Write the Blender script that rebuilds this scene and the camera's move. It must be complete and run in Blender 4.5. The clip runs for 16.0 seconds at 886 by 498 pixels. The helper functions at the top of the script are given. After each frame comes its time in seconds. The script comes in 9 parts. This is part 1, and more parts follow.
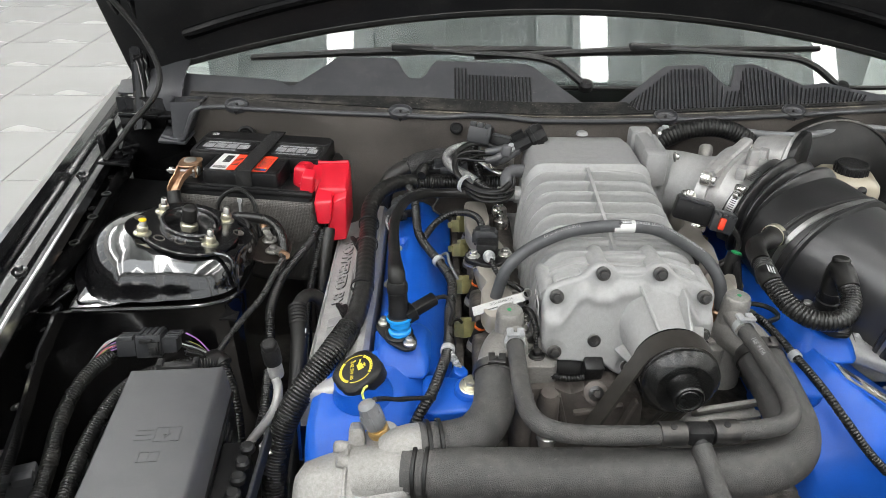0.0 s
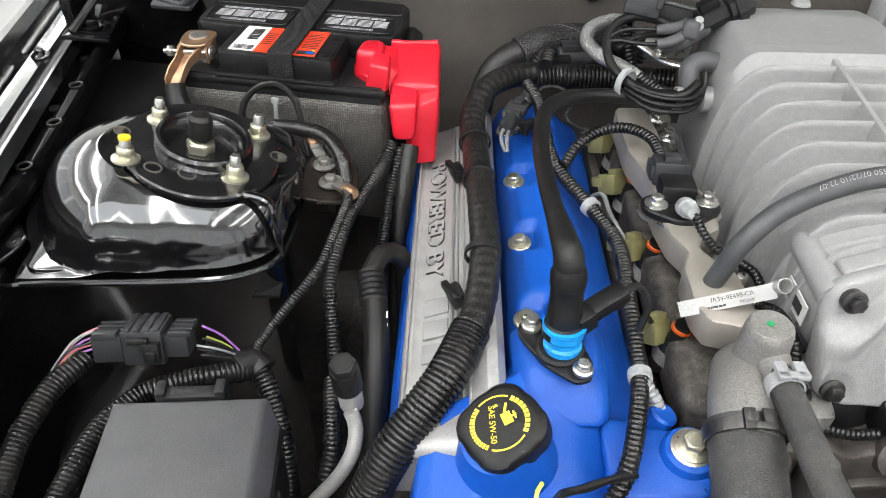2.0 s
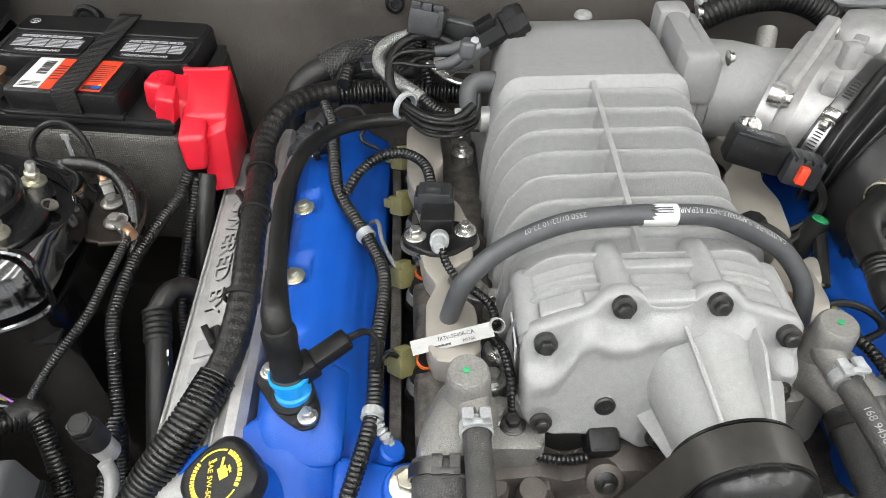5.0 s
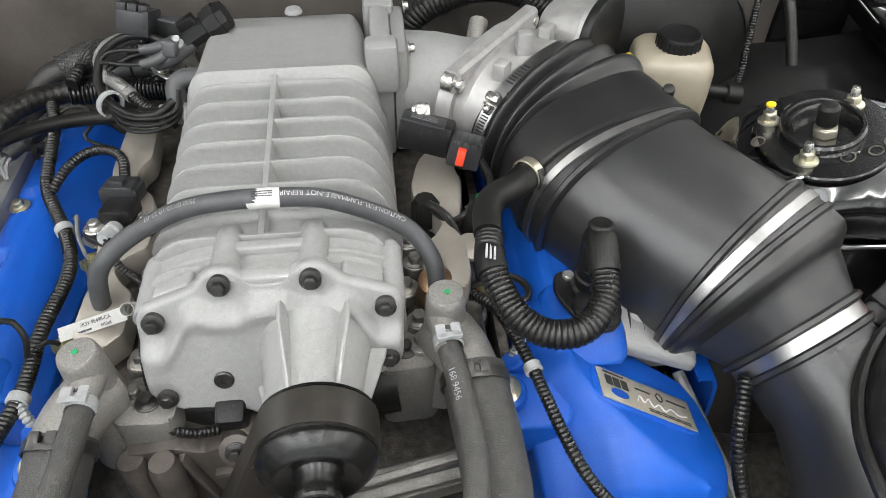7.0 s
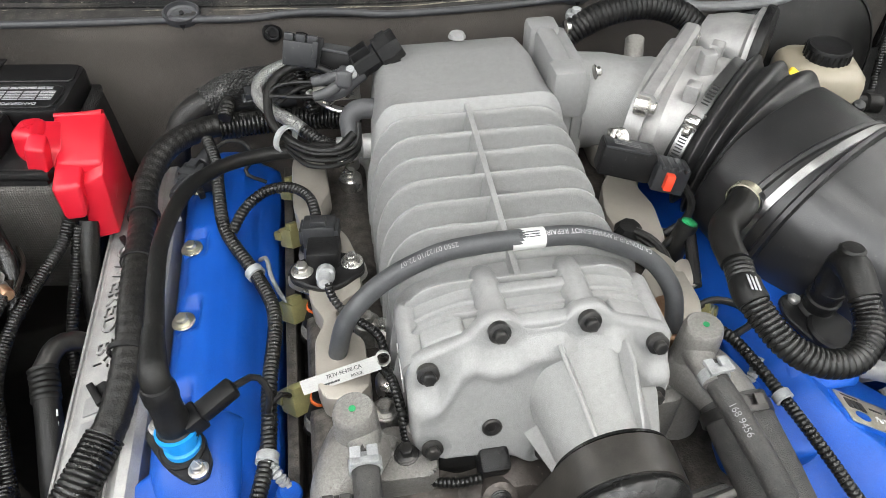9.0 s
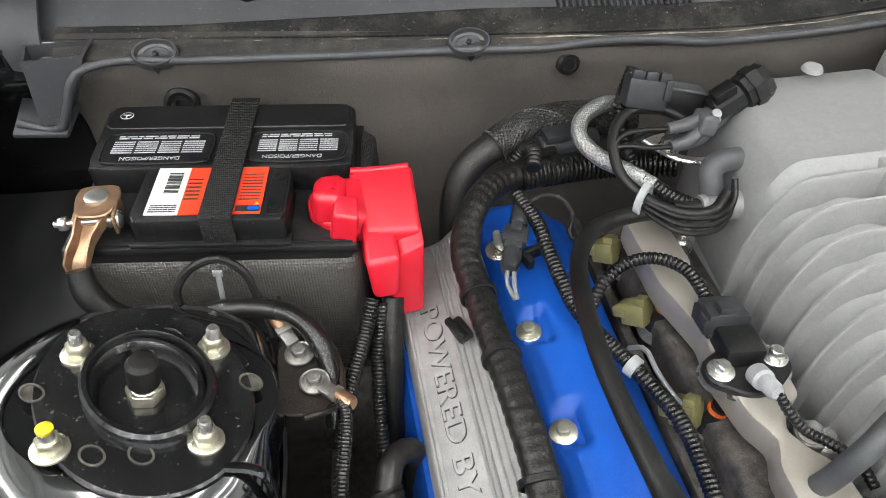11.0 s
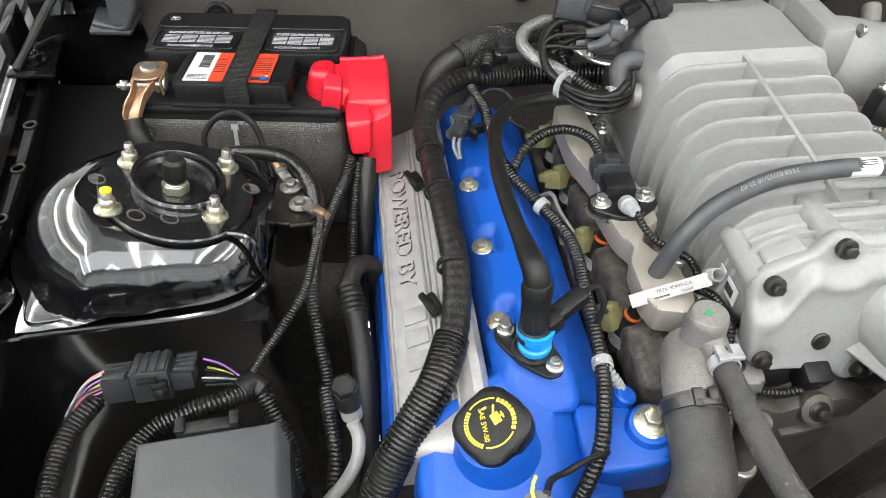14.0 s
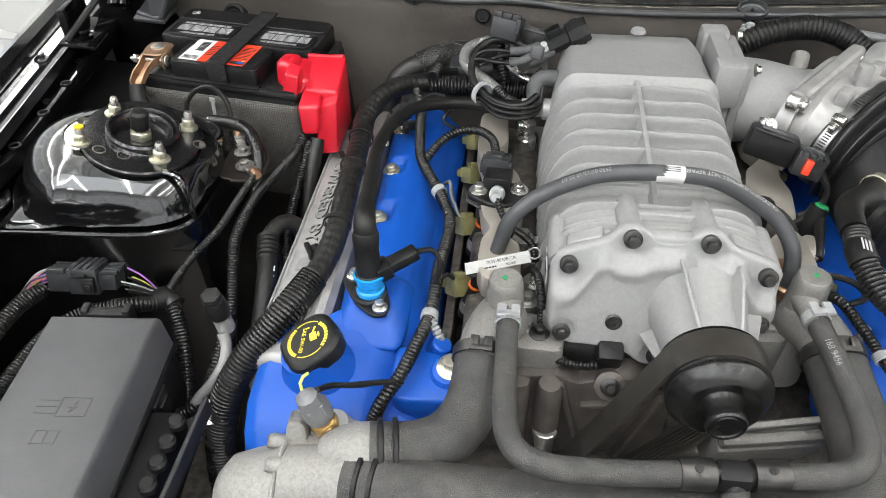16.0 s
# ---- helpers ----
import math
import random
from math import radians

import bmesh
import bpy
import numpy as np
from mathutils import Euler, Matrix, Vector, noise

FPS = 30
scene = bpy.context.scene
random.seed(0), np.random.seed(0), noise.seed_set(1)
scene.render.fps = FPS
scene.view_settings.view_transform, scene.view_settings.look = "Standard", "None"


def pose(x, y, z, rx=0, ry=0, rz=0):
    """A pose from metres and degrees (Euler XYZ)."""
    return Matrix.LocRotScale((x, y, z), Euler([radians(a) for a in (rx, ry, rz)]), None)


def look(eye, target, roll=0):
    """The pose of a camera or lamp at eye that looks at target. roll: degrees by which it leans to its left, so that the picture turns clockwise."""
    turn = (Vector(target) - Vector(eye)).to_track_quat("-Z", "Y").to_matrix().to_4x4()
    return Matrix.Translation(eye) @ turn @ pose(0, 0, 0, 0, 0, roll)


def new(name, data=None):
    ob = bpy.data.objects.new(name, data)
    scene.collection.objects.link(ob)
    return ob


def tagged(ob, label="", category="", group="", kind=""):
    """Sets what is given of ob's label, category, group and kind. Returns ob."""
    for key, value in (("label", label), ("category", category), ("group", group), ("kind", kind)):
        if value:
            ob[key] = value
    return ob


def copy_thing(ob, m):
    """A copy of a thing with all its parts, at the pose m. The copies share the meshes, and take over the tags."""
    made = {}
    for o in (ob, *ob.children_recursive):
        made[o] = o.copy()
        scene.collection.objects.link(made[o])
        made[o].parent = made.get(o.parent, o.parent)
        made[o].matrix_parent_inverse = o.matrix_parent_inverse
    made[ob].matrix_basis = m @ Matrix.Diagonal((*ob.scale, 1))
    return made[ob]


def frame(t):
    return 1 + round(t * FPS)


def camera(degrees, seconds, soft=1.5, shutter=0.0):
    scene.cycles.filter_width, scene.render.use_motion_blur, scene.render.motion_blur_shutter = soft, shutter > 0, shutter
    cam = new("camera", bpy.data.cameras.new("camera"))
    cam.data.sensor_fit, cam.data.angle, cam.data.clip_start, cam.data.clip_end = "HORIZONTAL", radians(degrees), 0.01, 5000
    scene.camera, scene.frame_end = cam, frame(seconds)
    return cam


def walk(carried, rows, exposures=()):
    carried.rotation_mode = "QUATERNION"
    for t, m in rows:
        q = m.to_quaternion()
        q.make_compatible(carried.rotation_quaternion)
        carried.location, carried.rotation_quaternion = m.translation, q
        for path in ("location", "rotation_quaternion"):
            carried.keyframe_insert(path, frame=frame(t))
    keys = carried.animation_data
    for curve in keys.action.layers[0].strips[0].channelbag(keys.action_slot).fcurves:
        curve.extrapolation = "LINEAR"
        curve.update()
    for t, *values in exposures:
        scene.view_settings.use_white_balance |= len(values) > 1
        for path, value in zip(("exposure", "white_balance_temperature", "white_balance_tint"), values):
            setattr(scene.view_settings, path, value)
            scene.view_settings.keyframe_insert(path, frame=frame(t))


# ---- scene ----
cam = camera(63.2, 16.0, soft=0.7)
PATH = [
    (0, (-0.0074, -0.0050, 1.4140), (0.0069, 1.7194, 0.4010), 0.57),
    (0.5, (-0.0104, 0.0742, 1.3860), (-0.0712, 1.7966, 0.3712), 0.57),
    (1, (-0.0455, 0.1819, 1.3425), (-0.1168, 1.8625, 0.2606), 0.82),
    (1.5, (-0.1102, 0.2832, 1.3040), (-0.1630, 1.8946, 0.1206), 1.01),
    (2, (-0.1368, 0.3465, 1.2685), (-0.1513, 1.8761, -0.0199), 1.14),
    (2.5, (-0.1278, 0.3792, 1.2741), (-0.1124, 1.8460, -0.0854), 0.90),
    (3, (-0.1060, 0.3992, 1.3038), (-0.0650, 1.8339, -0.0890), 0.70),
    (3.2, (-0.1025, 0.4070, 1.3200), (-0.0451, 1.8366, -0.0774), 0.89),
    (5.3, (0.0902, 0.3692, 1.3435), (0.1487, 1.8020, -0.0507), -0.06),
    (5.5, (0.1204, 0.3602, 1.3471), (0.1812, 1.7903, -0.0497), -0.08),
    (6, (0.1925, 0.3376, 1.3610), (0.2647, 1.7617, -0.0413), -0.21),
    (6.5, (0.2574, 0.3296, 1.3514), (0.3632, 1.7566, -0.0458), -0.11),
    (7, (0.3128, 0.3293, 1.3567), (0.4596, 1.7485, -0.0448), 0.11),
    (7.5, (0.3313, 0.3436, 1.3491), (0.5146, 1.7607, -0.0502), 0.07),
    (8, (0.3040, 0.3558, 1.3467), (0.5261, 1.7680, -0.0520), 0.28),
    (8.5, (0.2060, 0.3712, 1.3700), (0.4392, 1.7786, -0.0316), 0.25),
    (9, (0.0920, 0.3907, 1.3678), (0.3284, 1.7962, -0.0352), 0.20),
    (9.5, (-0.0105, 0.4142, 1.3620), (0.2413, 1.8154, -0.0427), 0.60),
    (10, (-0.0957, 0.4535, 1.3591), (0.1581, 1.8524, -0.0475), 0.56),
    (10.2, (-0.1251, 0.4689, 1.3593), (0.1334, 1.8610, -0.0532), 0.48),
    (12.3, (-0.2792, 0.7500, 1.2795), (0.0225, 2.1292, -0.1371), 1.57),
    (12.5, (-0.2792, 0.7432, 1.2826), (0.0266, 2.1236, -0.1319), 1.65),
    (13, (-0.2711, 0.6448, 1.3078), (0.0442, 2.0346, -0.0954), 1.76),
    (13.5, (-0.2230, 0.4608, 1.3289), (0.0457, 1.8575, -0.0772), 0.77),
    (14, (-0.1712, 0.3419, 1.3521), (-0.0044, 1.7663, -0.0420), 0.41),
    (14.5, (-0.0740, 0.2551, 1.3589), (-0.0813, 1.7090, -0.0144), -0.39),
    (15, (0.0334, 0.2294, 1.3621), (-0.0755, 1.6954, 0.0060), -0.45),
    (15.5, (0.0584, 0.2149, 1.3744), (-0.0835, 1.7031, 0.0458), -0.11),
    (16, (0.0700, 0.2039, 1.3723), (-0.0883, 1.7106, 0.0665), -0.03),
]
walk(cam, [(t, look(eye, target, roll)) for t, eye, target, roll in PATH], [(0.0, -0.16), (1.0, -0.10), (1.7, 0.10), (3.0, 0.15), (5.5, 0.04), (7.5, -0.04), (8.5, -0.02), (9.5, 0.10), (10.0, 0.08), (12.5, 0.48), (13.0, 0.60), (13.5, 0.34), (14.0, 0.23), (14.7, 0.08), (16.0, 0.0)])

# ---- world, room light ----
world = bpy.data.worlds.new("world")
scene.world = world
world.use_nodes = True
bgn = world.node_tree.nodes["Background"]
bgn.inputs[0].default_value = (0.9, 0.95, 1.0, 1)
bgn.inputs[1].default_value = 0.05


# ---- materials ----
def mat(name, c1, c2=None, rough=0.5, metal=0.0, scale=60.0, bump=0.0, bscale=400.0, coat=0.0, rvar=0.12, dust=0.0, spec=0.5, wave=None, dustcol=(0.35, 0.33, 0.3), grain=0.16):
    m = bpy.data.materials.new(name)
    m.use_nodes = True
    nt = m.node_tree
    N, K = nt.nodes, nt.links
    b = N["Principled BSDF"]
    tc = N.new("ShaderNodeTexCoord")
    n1 = N.new("ShaderNodeTexNoise")
    n1.inputs["Scale"].default_value = scale
    n1.inputs["Detail"].default_value = 6
    K.new(tc.outputs["Object"], n1.inputs["Vector"])
    c2 = c2 or tuple(v * 0.8 for v in c1)
    rmp = N.new("ShaderNodeValToRGB")
    rmp.color_ramp.elements[0].position, rmp.color_ramp.elements[1].position = 0.35, 0.68
    rmp.color_ramp.elements[0].color, rmp.color_ramp.elements[1].color = (*c1, 1), (*c2, 1)
    K.new(n1.outputs[0], rmp.inputs[0])
    col = rmp.outputs[0]
    if dust:
        n3 = N.new("ShaderNodeTexNoise")
        n3.inputs["Scale"].default_value = 23
        n3.inputs["Detail"].default_value = 8
        n3.inputs["Roughness"].default_value = 0.7
        K.new(tc.outputs["Object"], n3.inputs["Vector"])
        r3 = N.new("ShaderNodeMapRange")
        r3.inputs[1].default_value, r3.inputs[2].default_value = 0.5, 0.78
        r3.inputs[3].default_value, r3.inputs[4].default_value = 0.0, dust
        K.new(n3.outputs[0], r3.inputs[0])
        mx = N.new("ShaderNodeMix")
        mx.data_type = "RGBA"
        K.new(r3.outputs[0], mx.inputs[0])
        K.new(col, mx.inputs[6])
        mx.inputs[7].default_value = (*dustcol, 1)
        col = mx.outputs[2]
        # small flecks of grit
        n5 = N.new("ShaderNodeTexNoise")
        n5.inputs["Scale"].default_value = 330
        n5.inputs["Detail"].default_value = 3
        K.new(tc.outputs["Object"], n5.inputs["Vector"])
        r5 = N.new("ShaderNodeMapRange")
        r5.inputs[1].default_value, r5.inputs[2].default_value = 0.66, 0.72
        r5.inputs[3].default_value, r5.inputs[4].default_value = 0.0, min(0.6, dust * 2.5)
        K.new(n5.outputs[0], r5.inputs[0])
        m5 = N.new("ShaderNodeMix")
        m5.data_type = "RGBA"
        K.new(r5.outputs[0], m5.inputs[0])
        K.new(col, m5.inputs[6])
        m5.inputs[7].default_value = (*dustcol, 1)
        col = m5.outputs[2]
    if grain:
        n4 = N.new("ShaderNodeTexNoise")
        n4.inputs["Scale"].default_value = 1100
        n4.inputs["Detail"].default_value = 2
        K.new(tc.outputs["Object"], n4.inputs["Vector"])
        r4 = N.new("ShaderNodeMapRange")
        r4.inputs[1].default_value, r4.inputs[2].default_value = 0.3, 0.7
        r4.inputs[3].default_value, r4.inputs[4].default_value = 1 - grain, 1 + grain
        K.new(n4.outputs[0], r4.inputs[0])
        v4 = N.new("ShaderNodeVectorMath")
        v4.operation = "SCALE"
        K.new(col, v4.inputs[0])
        K.new(r4.outputs[0], v4.inputs["Scale"])
        col = v4.outputs[0]
    K.new(col, b.inputs["Base Color"])
    rr = N.new("ShaderNodeMapRange")
    rr.inputs[3].default_value, rr.inputs[4].default_value = max(0.01, rough - rvar), min(1, rough + rvar)
    n2 = N.new("ShaderNodeTexNoise")
    n2.inputs["Scale"].default_value = scale * 0.35
    n2.inputs["Detail"].default_value = 4
    K.new(tc.outputs["Object"], n2.inputs["Vector"])
    K.new(n2.outputs[0], rr.inputs[0])
    K.new(rr.outputs[0], b.inputs["Roughness"])
    b.inputs["Metallic"].default_value = metal
    b.inputs["Coat Weight"].default_value = coat
    b.inputs["Coat Roughness"].default_value = 0.03
    b.inputs["Specular IOR Level"].default_value = spec
    if bump:
        nb = N.new("ShaderNodeTexNoise")
        nb.inputs["Scale"].default_value = bscale
        nb.inputs["Detail"].default_value = 3
        K.new(tc.outputs["Object"], nb.inputs["Vector"])
        h = nb.outputs[0]
        if wave:
            wv = N.new("ShaderNodeTexVoronoi")
            wv.inputs["Scale"].default_value = wave
            wv.inputs["Randomness"].default_value = 0.08
            K.new(tc.outputs["Object"], wv.inputs["Vector"])
            ad = N.new("ShaderNodeMath")
            K.new(h, ad.inputs[0])
            K.new(wv.outputs[0], ad.inputs[1])
            h = ad.outputs[0]
        bp = N.new("ShaderNodeBump")
        bp.inputs["Strength"].default_value = bump
        bp.inputs["Distance"].default_value = 0.001
        K.new(h, bp.inputs["Height"])
        K.new(bp.outputs[0], b.inputs["Normal"])
    return m


def glow(name, col, power):
    m = bpy.data.materials.new(name)
    m.use_nodes = True
    b = m.node_tree.nodes["Principled BSDF"]
    b.inputs["Base Color"].default_value = (*col, 1)
    b.inputs["Emission Color"].default_value = (*col, 1)
    b.inputs["Emission Strength"].default_value = power
    return m


SILVER = mat("cast_silver_paint", (0.295, 0.295, 0.292), (0.268, 0.268, 0.265), 0.46, 0.15, 200, 0.6, 1250, rvar=0.06, spec=0.4, grain=0.10)
SILVER_SMOOTH = mat("machined_silver", (0.40, 0.396, 0.388), (0.32, 0.316, 0.31), 0.40, 0.35, 60, 0.3, 1400, dust=0.06, dustcol=(0.18, 0.16, 0.13))
CAST = mat("raw_cast_aluminium", (0.26, 0.25, 0.236), (0.20, 0.192, 0.18), 0.45, 0.4, 500, 0.8, 1300, dust=0.35, dustcol=(0.12, 0.105, 0.09), grain=0.12)
CAST_MID = mat("smooth_cast_housing", (0.30, 0.292, 0.278), (0.235, 0.228, 0.216), 0.48, 0.35, 300, 0.8, 1300, dust=0.15, dustcol=(0.2, 0.17, 0.13), grain=0.15)
CAST_DARK = mat("dirty_cast_metal", (0.115, 0.104, 0.092), (0.04, 0.036, 0.032), 0.6, 0.4, 90, 0.9, 400, dust=0.35, dustcol=(0.17, 0.14, 0.11), grain=0.3)
RAIL = mat("nickel_fuel_rail", (0.38, 0.352, 0.308), (0.30, 0.278, 0.242), 0.38, 0.4, 22, 0.1, 900, grain=0.05)
BLUE = mat("blue_powder_coat", (0.005, 0.078, 0.42), (0.004, 0.066, 0.36), 0.36, 0.0, 18, 0.35, 1500, spec=0.36, dust=0.03)
GLOSS = mat("gloss_black_paint", (0.003, 0.003, 0.0035), (0.005, 0.005, 0.0055), 0.10, 0, 12, 0.012, 60, coat=1.0, rvar=0.04, dust=0.02, spec=0.6, grain=0.0)
GLOSS.node_tree.nodes["Principled BSDF"].inputs["Coat IOR"].default_value = 1.75
GLOSS.node_tree.nodes["Principled BSDF"].inputs["Coat Roughness"].default_value = 0.10
PLATEBLACK = mat("dusty_black_plate_paint", (0.006, 0.006, 0.0065), (0.010, 0.010, 0.0105), 0.24, 0, 40, 0.05, 300, coat=0.25, rvar=0.08, dust=0.05, spec=0.5)
BODYBLACK = mat("inner_panel_black_paint", (0.003, 0.003, 0.0035), (0.006, 0.006, 0.006), 0.3, 0, 20, 0.05, 120, coat=0.5, rvar=0.1, dust=0.015, spec=0.0)
PLASTIC = mat("black_textured_plastic", (0.006, 0.006, 0.0063), (0.010, 0.010, 0.0105), 0.36, 0, 50, 0.4, 1500, dust=0.03, spec=0.3)
PLASTIC_GREY = mat("dark_grey_fuse_box_plastic", (0.060, 0.061, 0.064), (0.072, 0.072, 0.076), 0.5, 0, 30, 0.35, 1600, dust=0.025)
COWLP = mat("cowl_grey_plastic", (0.036, 0.037, 0.041), (0.048, 0.049, 0.053), 0.42, 0, 12, 0.2, 1500, dust=0.10, dustcol=(0.3, 0.28, 0.25), grain=0.12)
RUBBER = mat("black_rubber", (0.006, 0.006, 0.006), (0.011, 0.0107, 0.0102), 0.42, 0, 35, 0.25, 700, dust=0.06, dustcol=(0.16, 0.15, 0.13), spec=0.3)
HOSE_GREY = mat("dusty_coolant_hose_rubber", (0.036, 0.0355, 0.0345), (0.056, 0.054, 0.051), 0.58, 0, 90, 0.9, 900, dust=0.16, dustcol=(0.2, 0.18, 0.16), grain=0.3)
FUELH = mat("grey_fuel_hose", (0.062, 0.064, 0.067), (0.048, 0.050, 0.053), 0.48, 0, 60, 0.12, 900)
LOOM = mat("corrugated_loom_plastic", (0.006, 0.006, 0.006), (0.012, 0.0117, 0.011), 0.27, 0, 60, 0.1, 600, dust=0.045, dustcol=(0.2, 0.18, 0.15), spec=0.45)
TAPE = mat("cloth_harness_tape", (0.007, 0.007, 0.007), (0.015, 0.0143, 0.0132), 0.36, 0, 120, 0.5, 500, dust=0.06, dustcol=(0.2, 0.18, 0.15), spec=0.35, grain=0.3)
TUBEP = mat("intake_tube_satin_black", (0.024, 0.0243, 0.0255), (0.017, 0.017, 0.018), 0.33, 0, 14, 0.1, 900, dust=0.03, spec=0.6)
BOOT = mat("satin_boot_rubber", (0.018, 0.018, 0.0185), (0.012, 0.012, 0.0125), 0.34, 0, 20, 0.15, 900, dust=0.05, dustcol=(0.18, 0.15, 0.12), spec=0.55)
STEEL = mat("zinc_steel", (0.62, 0.61, 0.58), (0.5, 0.48, 0.45), 0.28, 0.9, 90, 0.1, 800)
BAND = mat("stainless_clamp_band", (0.40, 0.40, 0.395), (0.30, 0.30, 0.295), 0.36, 1.0, 40, 0.1, 500)
STEEL_DULL = mat("dull_zinc_steel", (0.36, 0.35, 0.33), (0.22, 0.21, 0.195), 0.38, 0.8, 160, 0.3, 800)
DARKSTEEL = mat("black_oxide_steel", (0.05, 0.05, 0.05), (0.09, 0.085, 0.08), 0.35, 0.8, 80, 0.1, 700)
NUTZ = mat("yellow_zinc_nut", (0.58, 0.55, 0.42), (0.5, 0.48, 0.4), 0.3, 0.85, 70, 0.1, 700)
COPPER = mat("aged_copper_terminal", (0.42, 0.26, 0.16), (0.27, 0.165, 0.1), 0.36, 0.75, 90, 0.2, 600)
BRASS = mat("brass_fitting", (0.6, 0.42, 0.18), (0.45, 0.3, 0.12), 0.35, 0.85, 80, 0.1, 600)
REDP = mat("red_vinyl_terminal_cover", (0.56, 0.010, 0.026), (0.48, 0.008, 0.02), 0.34, 0, 20, 0.06, 60, grain=0.0)
CYAN = mat("sky_blue_quick_connector", (0.01, 0.28, 0.72), (0.01, 0.24, 0.65), 0.35, 0, 40)
FIREW = mat("brown_grey_firewall_felt", (0.110, 0.097, 0.086), (0.058, 0.051, 0.045), 0.9, 0, 7, 0.6, 700, rvar=0.05, dust=0.35, dustcol=(0.11, 0.10, 0.09), grain=0.4)
JACKET = mat("woven_battery_jacket", (0.072, 0.067, 0.061), (0.050, 0.047, 0.042), 0.5, 0, 14, 1.0, 500, rvar=0.05, wave=400, grain=0.3)
BATT = mat("battery_case_black", (0.006, 0.006, 0.0065), (0.010, 0.010, 0.0105), 0.38, 0, 40, 0.2, 1000, dust=0.04, spec=0.35)
PAPER = mat("greyed_paper_tag", (0.40, 0.40, 0.385), (0.34, 0.34, 0.325), 0.5, 0, 60)
WHITEL = mat("white_paper_label", (0.62, 0.62, 0.61), (0.56, 0.56, 0.545), 0.45, 0, 40, grain=0.0)
REDL = mat("orange_red_label", (0.75, 0.06, 0.02), (0.7, 0.05, 0.02), 0.4, 0, 40)
INK = mat("black_ink", (0.02, 0.02, 0.02), (0.03, 0.03, 0.03), 0.5)
YELLOW = mat("yellow_print", (0.8, 0.62, 0.05), (0.7, 0.54, 0.04), 0.45)
YELP = mat("yellow_plastic", (0.85, 0.6, 0.02), (0.75, 0.52, 0.02), 0.4)
TANCLIP = mat("olive_injector_connector", (0.20, 0.185, 0.080), (0.15, 0.14, 0.06), 0.42, 0, 60)
ORANGE = mat("orange_seal", (0.50, 0.09, 0.01), (0.42, 0.075, 0.01), 0.45)
GREEN = mat("green_lock_ring", (0.02, 0.28, 0.10), (0.02, 0.23, 0.08), 0.4)
DGREY = mat("dark_grey_connector", (0.019, 0.020, 0.022), (0.028, 0.029, 0.031), 0.38, 0, 60, 0.15, 900, dust=0.05, spec=0.4)
WEBBING = mat("woven_strap", (0.008, 0.008, 0.008), (0.017, 0.0165, 0.016), 0.5, 0, 300, 0.8, 700, wave=600, spec=0.3)
STRIP = mat("gritty_rubber_strip", (0.005, 0.005, 0.0053), (0.014, 0.0135, 0.013), 0.7, 0, 420, 0.9, 900, dust=0.26, spec=0.25, dustcol=(0.24, 0.215, 0.18), grain=0.4)
LEDGE = mat("brown_grey_ledge", (0.034, 0.031, 0.029), (0.014, 0.013, 0.012), 0.75, 0, 60, 0.5, 900, dust=0.3, dustcol=(0.22, 0.19, 0.15), grain=0.3)
DRYDIRT = mat("dried_pale_dirt", (0.30, 0.27, 0.21), (0.10, 0.09, 0.075), 0.9, 0, 160, 0.9, 500, grain=0.4)
HOSE_DARK = mat("dark_dusty_pipe", (0.016, 0.015, 0.014), (0.010, 0.0095, 0.009), 0.5, 0, 60, 0.3, 700, dust=0.15, dustcol=(0.12, 0.105, 0.09))
GREYP = mat("grey_connector_plastic", (0.16, 0.165, 0.17), (0.13, 0.13, 0.135), 0.45, 0, 60, 0.1, 800)
LGREYP = mat("light_grey_plastic", (0.33, 0.34, 0.34), (0.27, 0.275, 0.28), 0.45, 0, 60)
RESV = mat("aged_translucent_reservoir", (0.33, 0.295, 0.23), (0.26, 0.225, 0.165), 0.36, 0, 12, 0.03, 300, dust=0.12, dustcol=(0.26, 0.19, 0.11), grain=0.03)
FOIL = mat("foil_sleeve", (0.55, 0.55, 0.535), (0.25, 0.25, 0.24), 0.35, 0.8, 600, 1.0, 500, wave=480)
STRAND = mat("braid_strand", (0.014, 0.014, 0.0138), (0.035, 0.034, 0.032), 0.35, 0, 200, 0.2, 900)
BRAID = mat("braided_sleeve", (0.010, 0.010, 0.010), (0.03, 0.029, 0.028), 0.4, 0, 350, 1.0, 420, wave=330)
FLOORT = mat("white_glossy_floor_tile", (0.275, 0.275, 0.27), (0.25, 0.25, 0.245), 0.25, 0, 1.5, 0.02, 30, grain=0.0)
GROUT = mat("pale_grout", (0.262, 0.262, 0.257), (0.25, 0.25, 0.245), 0.8, 0, 30, grain=0.0)
WALLP = mat("white_wall_paint", (0.8, 0.8, 0.79), (0.77, 0.77, 0.76), 0.7, 0, 3, grain=0.0)
DECK = mat("galvanised_roof_deck", (0.58, 0.6, 0.6), (0.48, 0.5, 0.5), 0.5, 0.1, 2, grain=0.0)
HOODM = mat("satin_black_hood_underside", (0.006, 0.006, 0.0065), (0.010, 0.010, 0.0105), 0.38, 0, 8, 0.2, 200, dust=0.04, spec=0.4)
LAMP = glow("lamp_diffuser", (1.0, 0.985, 0.96), 21.5)
BADGE = mat("brushed_steel_plate", (0.40, 0.37, 0.31), (0.32, 0.30, 0.25), 0.45, 0.45, 90, 0.1, 900)
PURPLE = mat("violet_wire", (0.3, 0.12, 0.4), (0.26, 0.1, 0.35), 0.4)
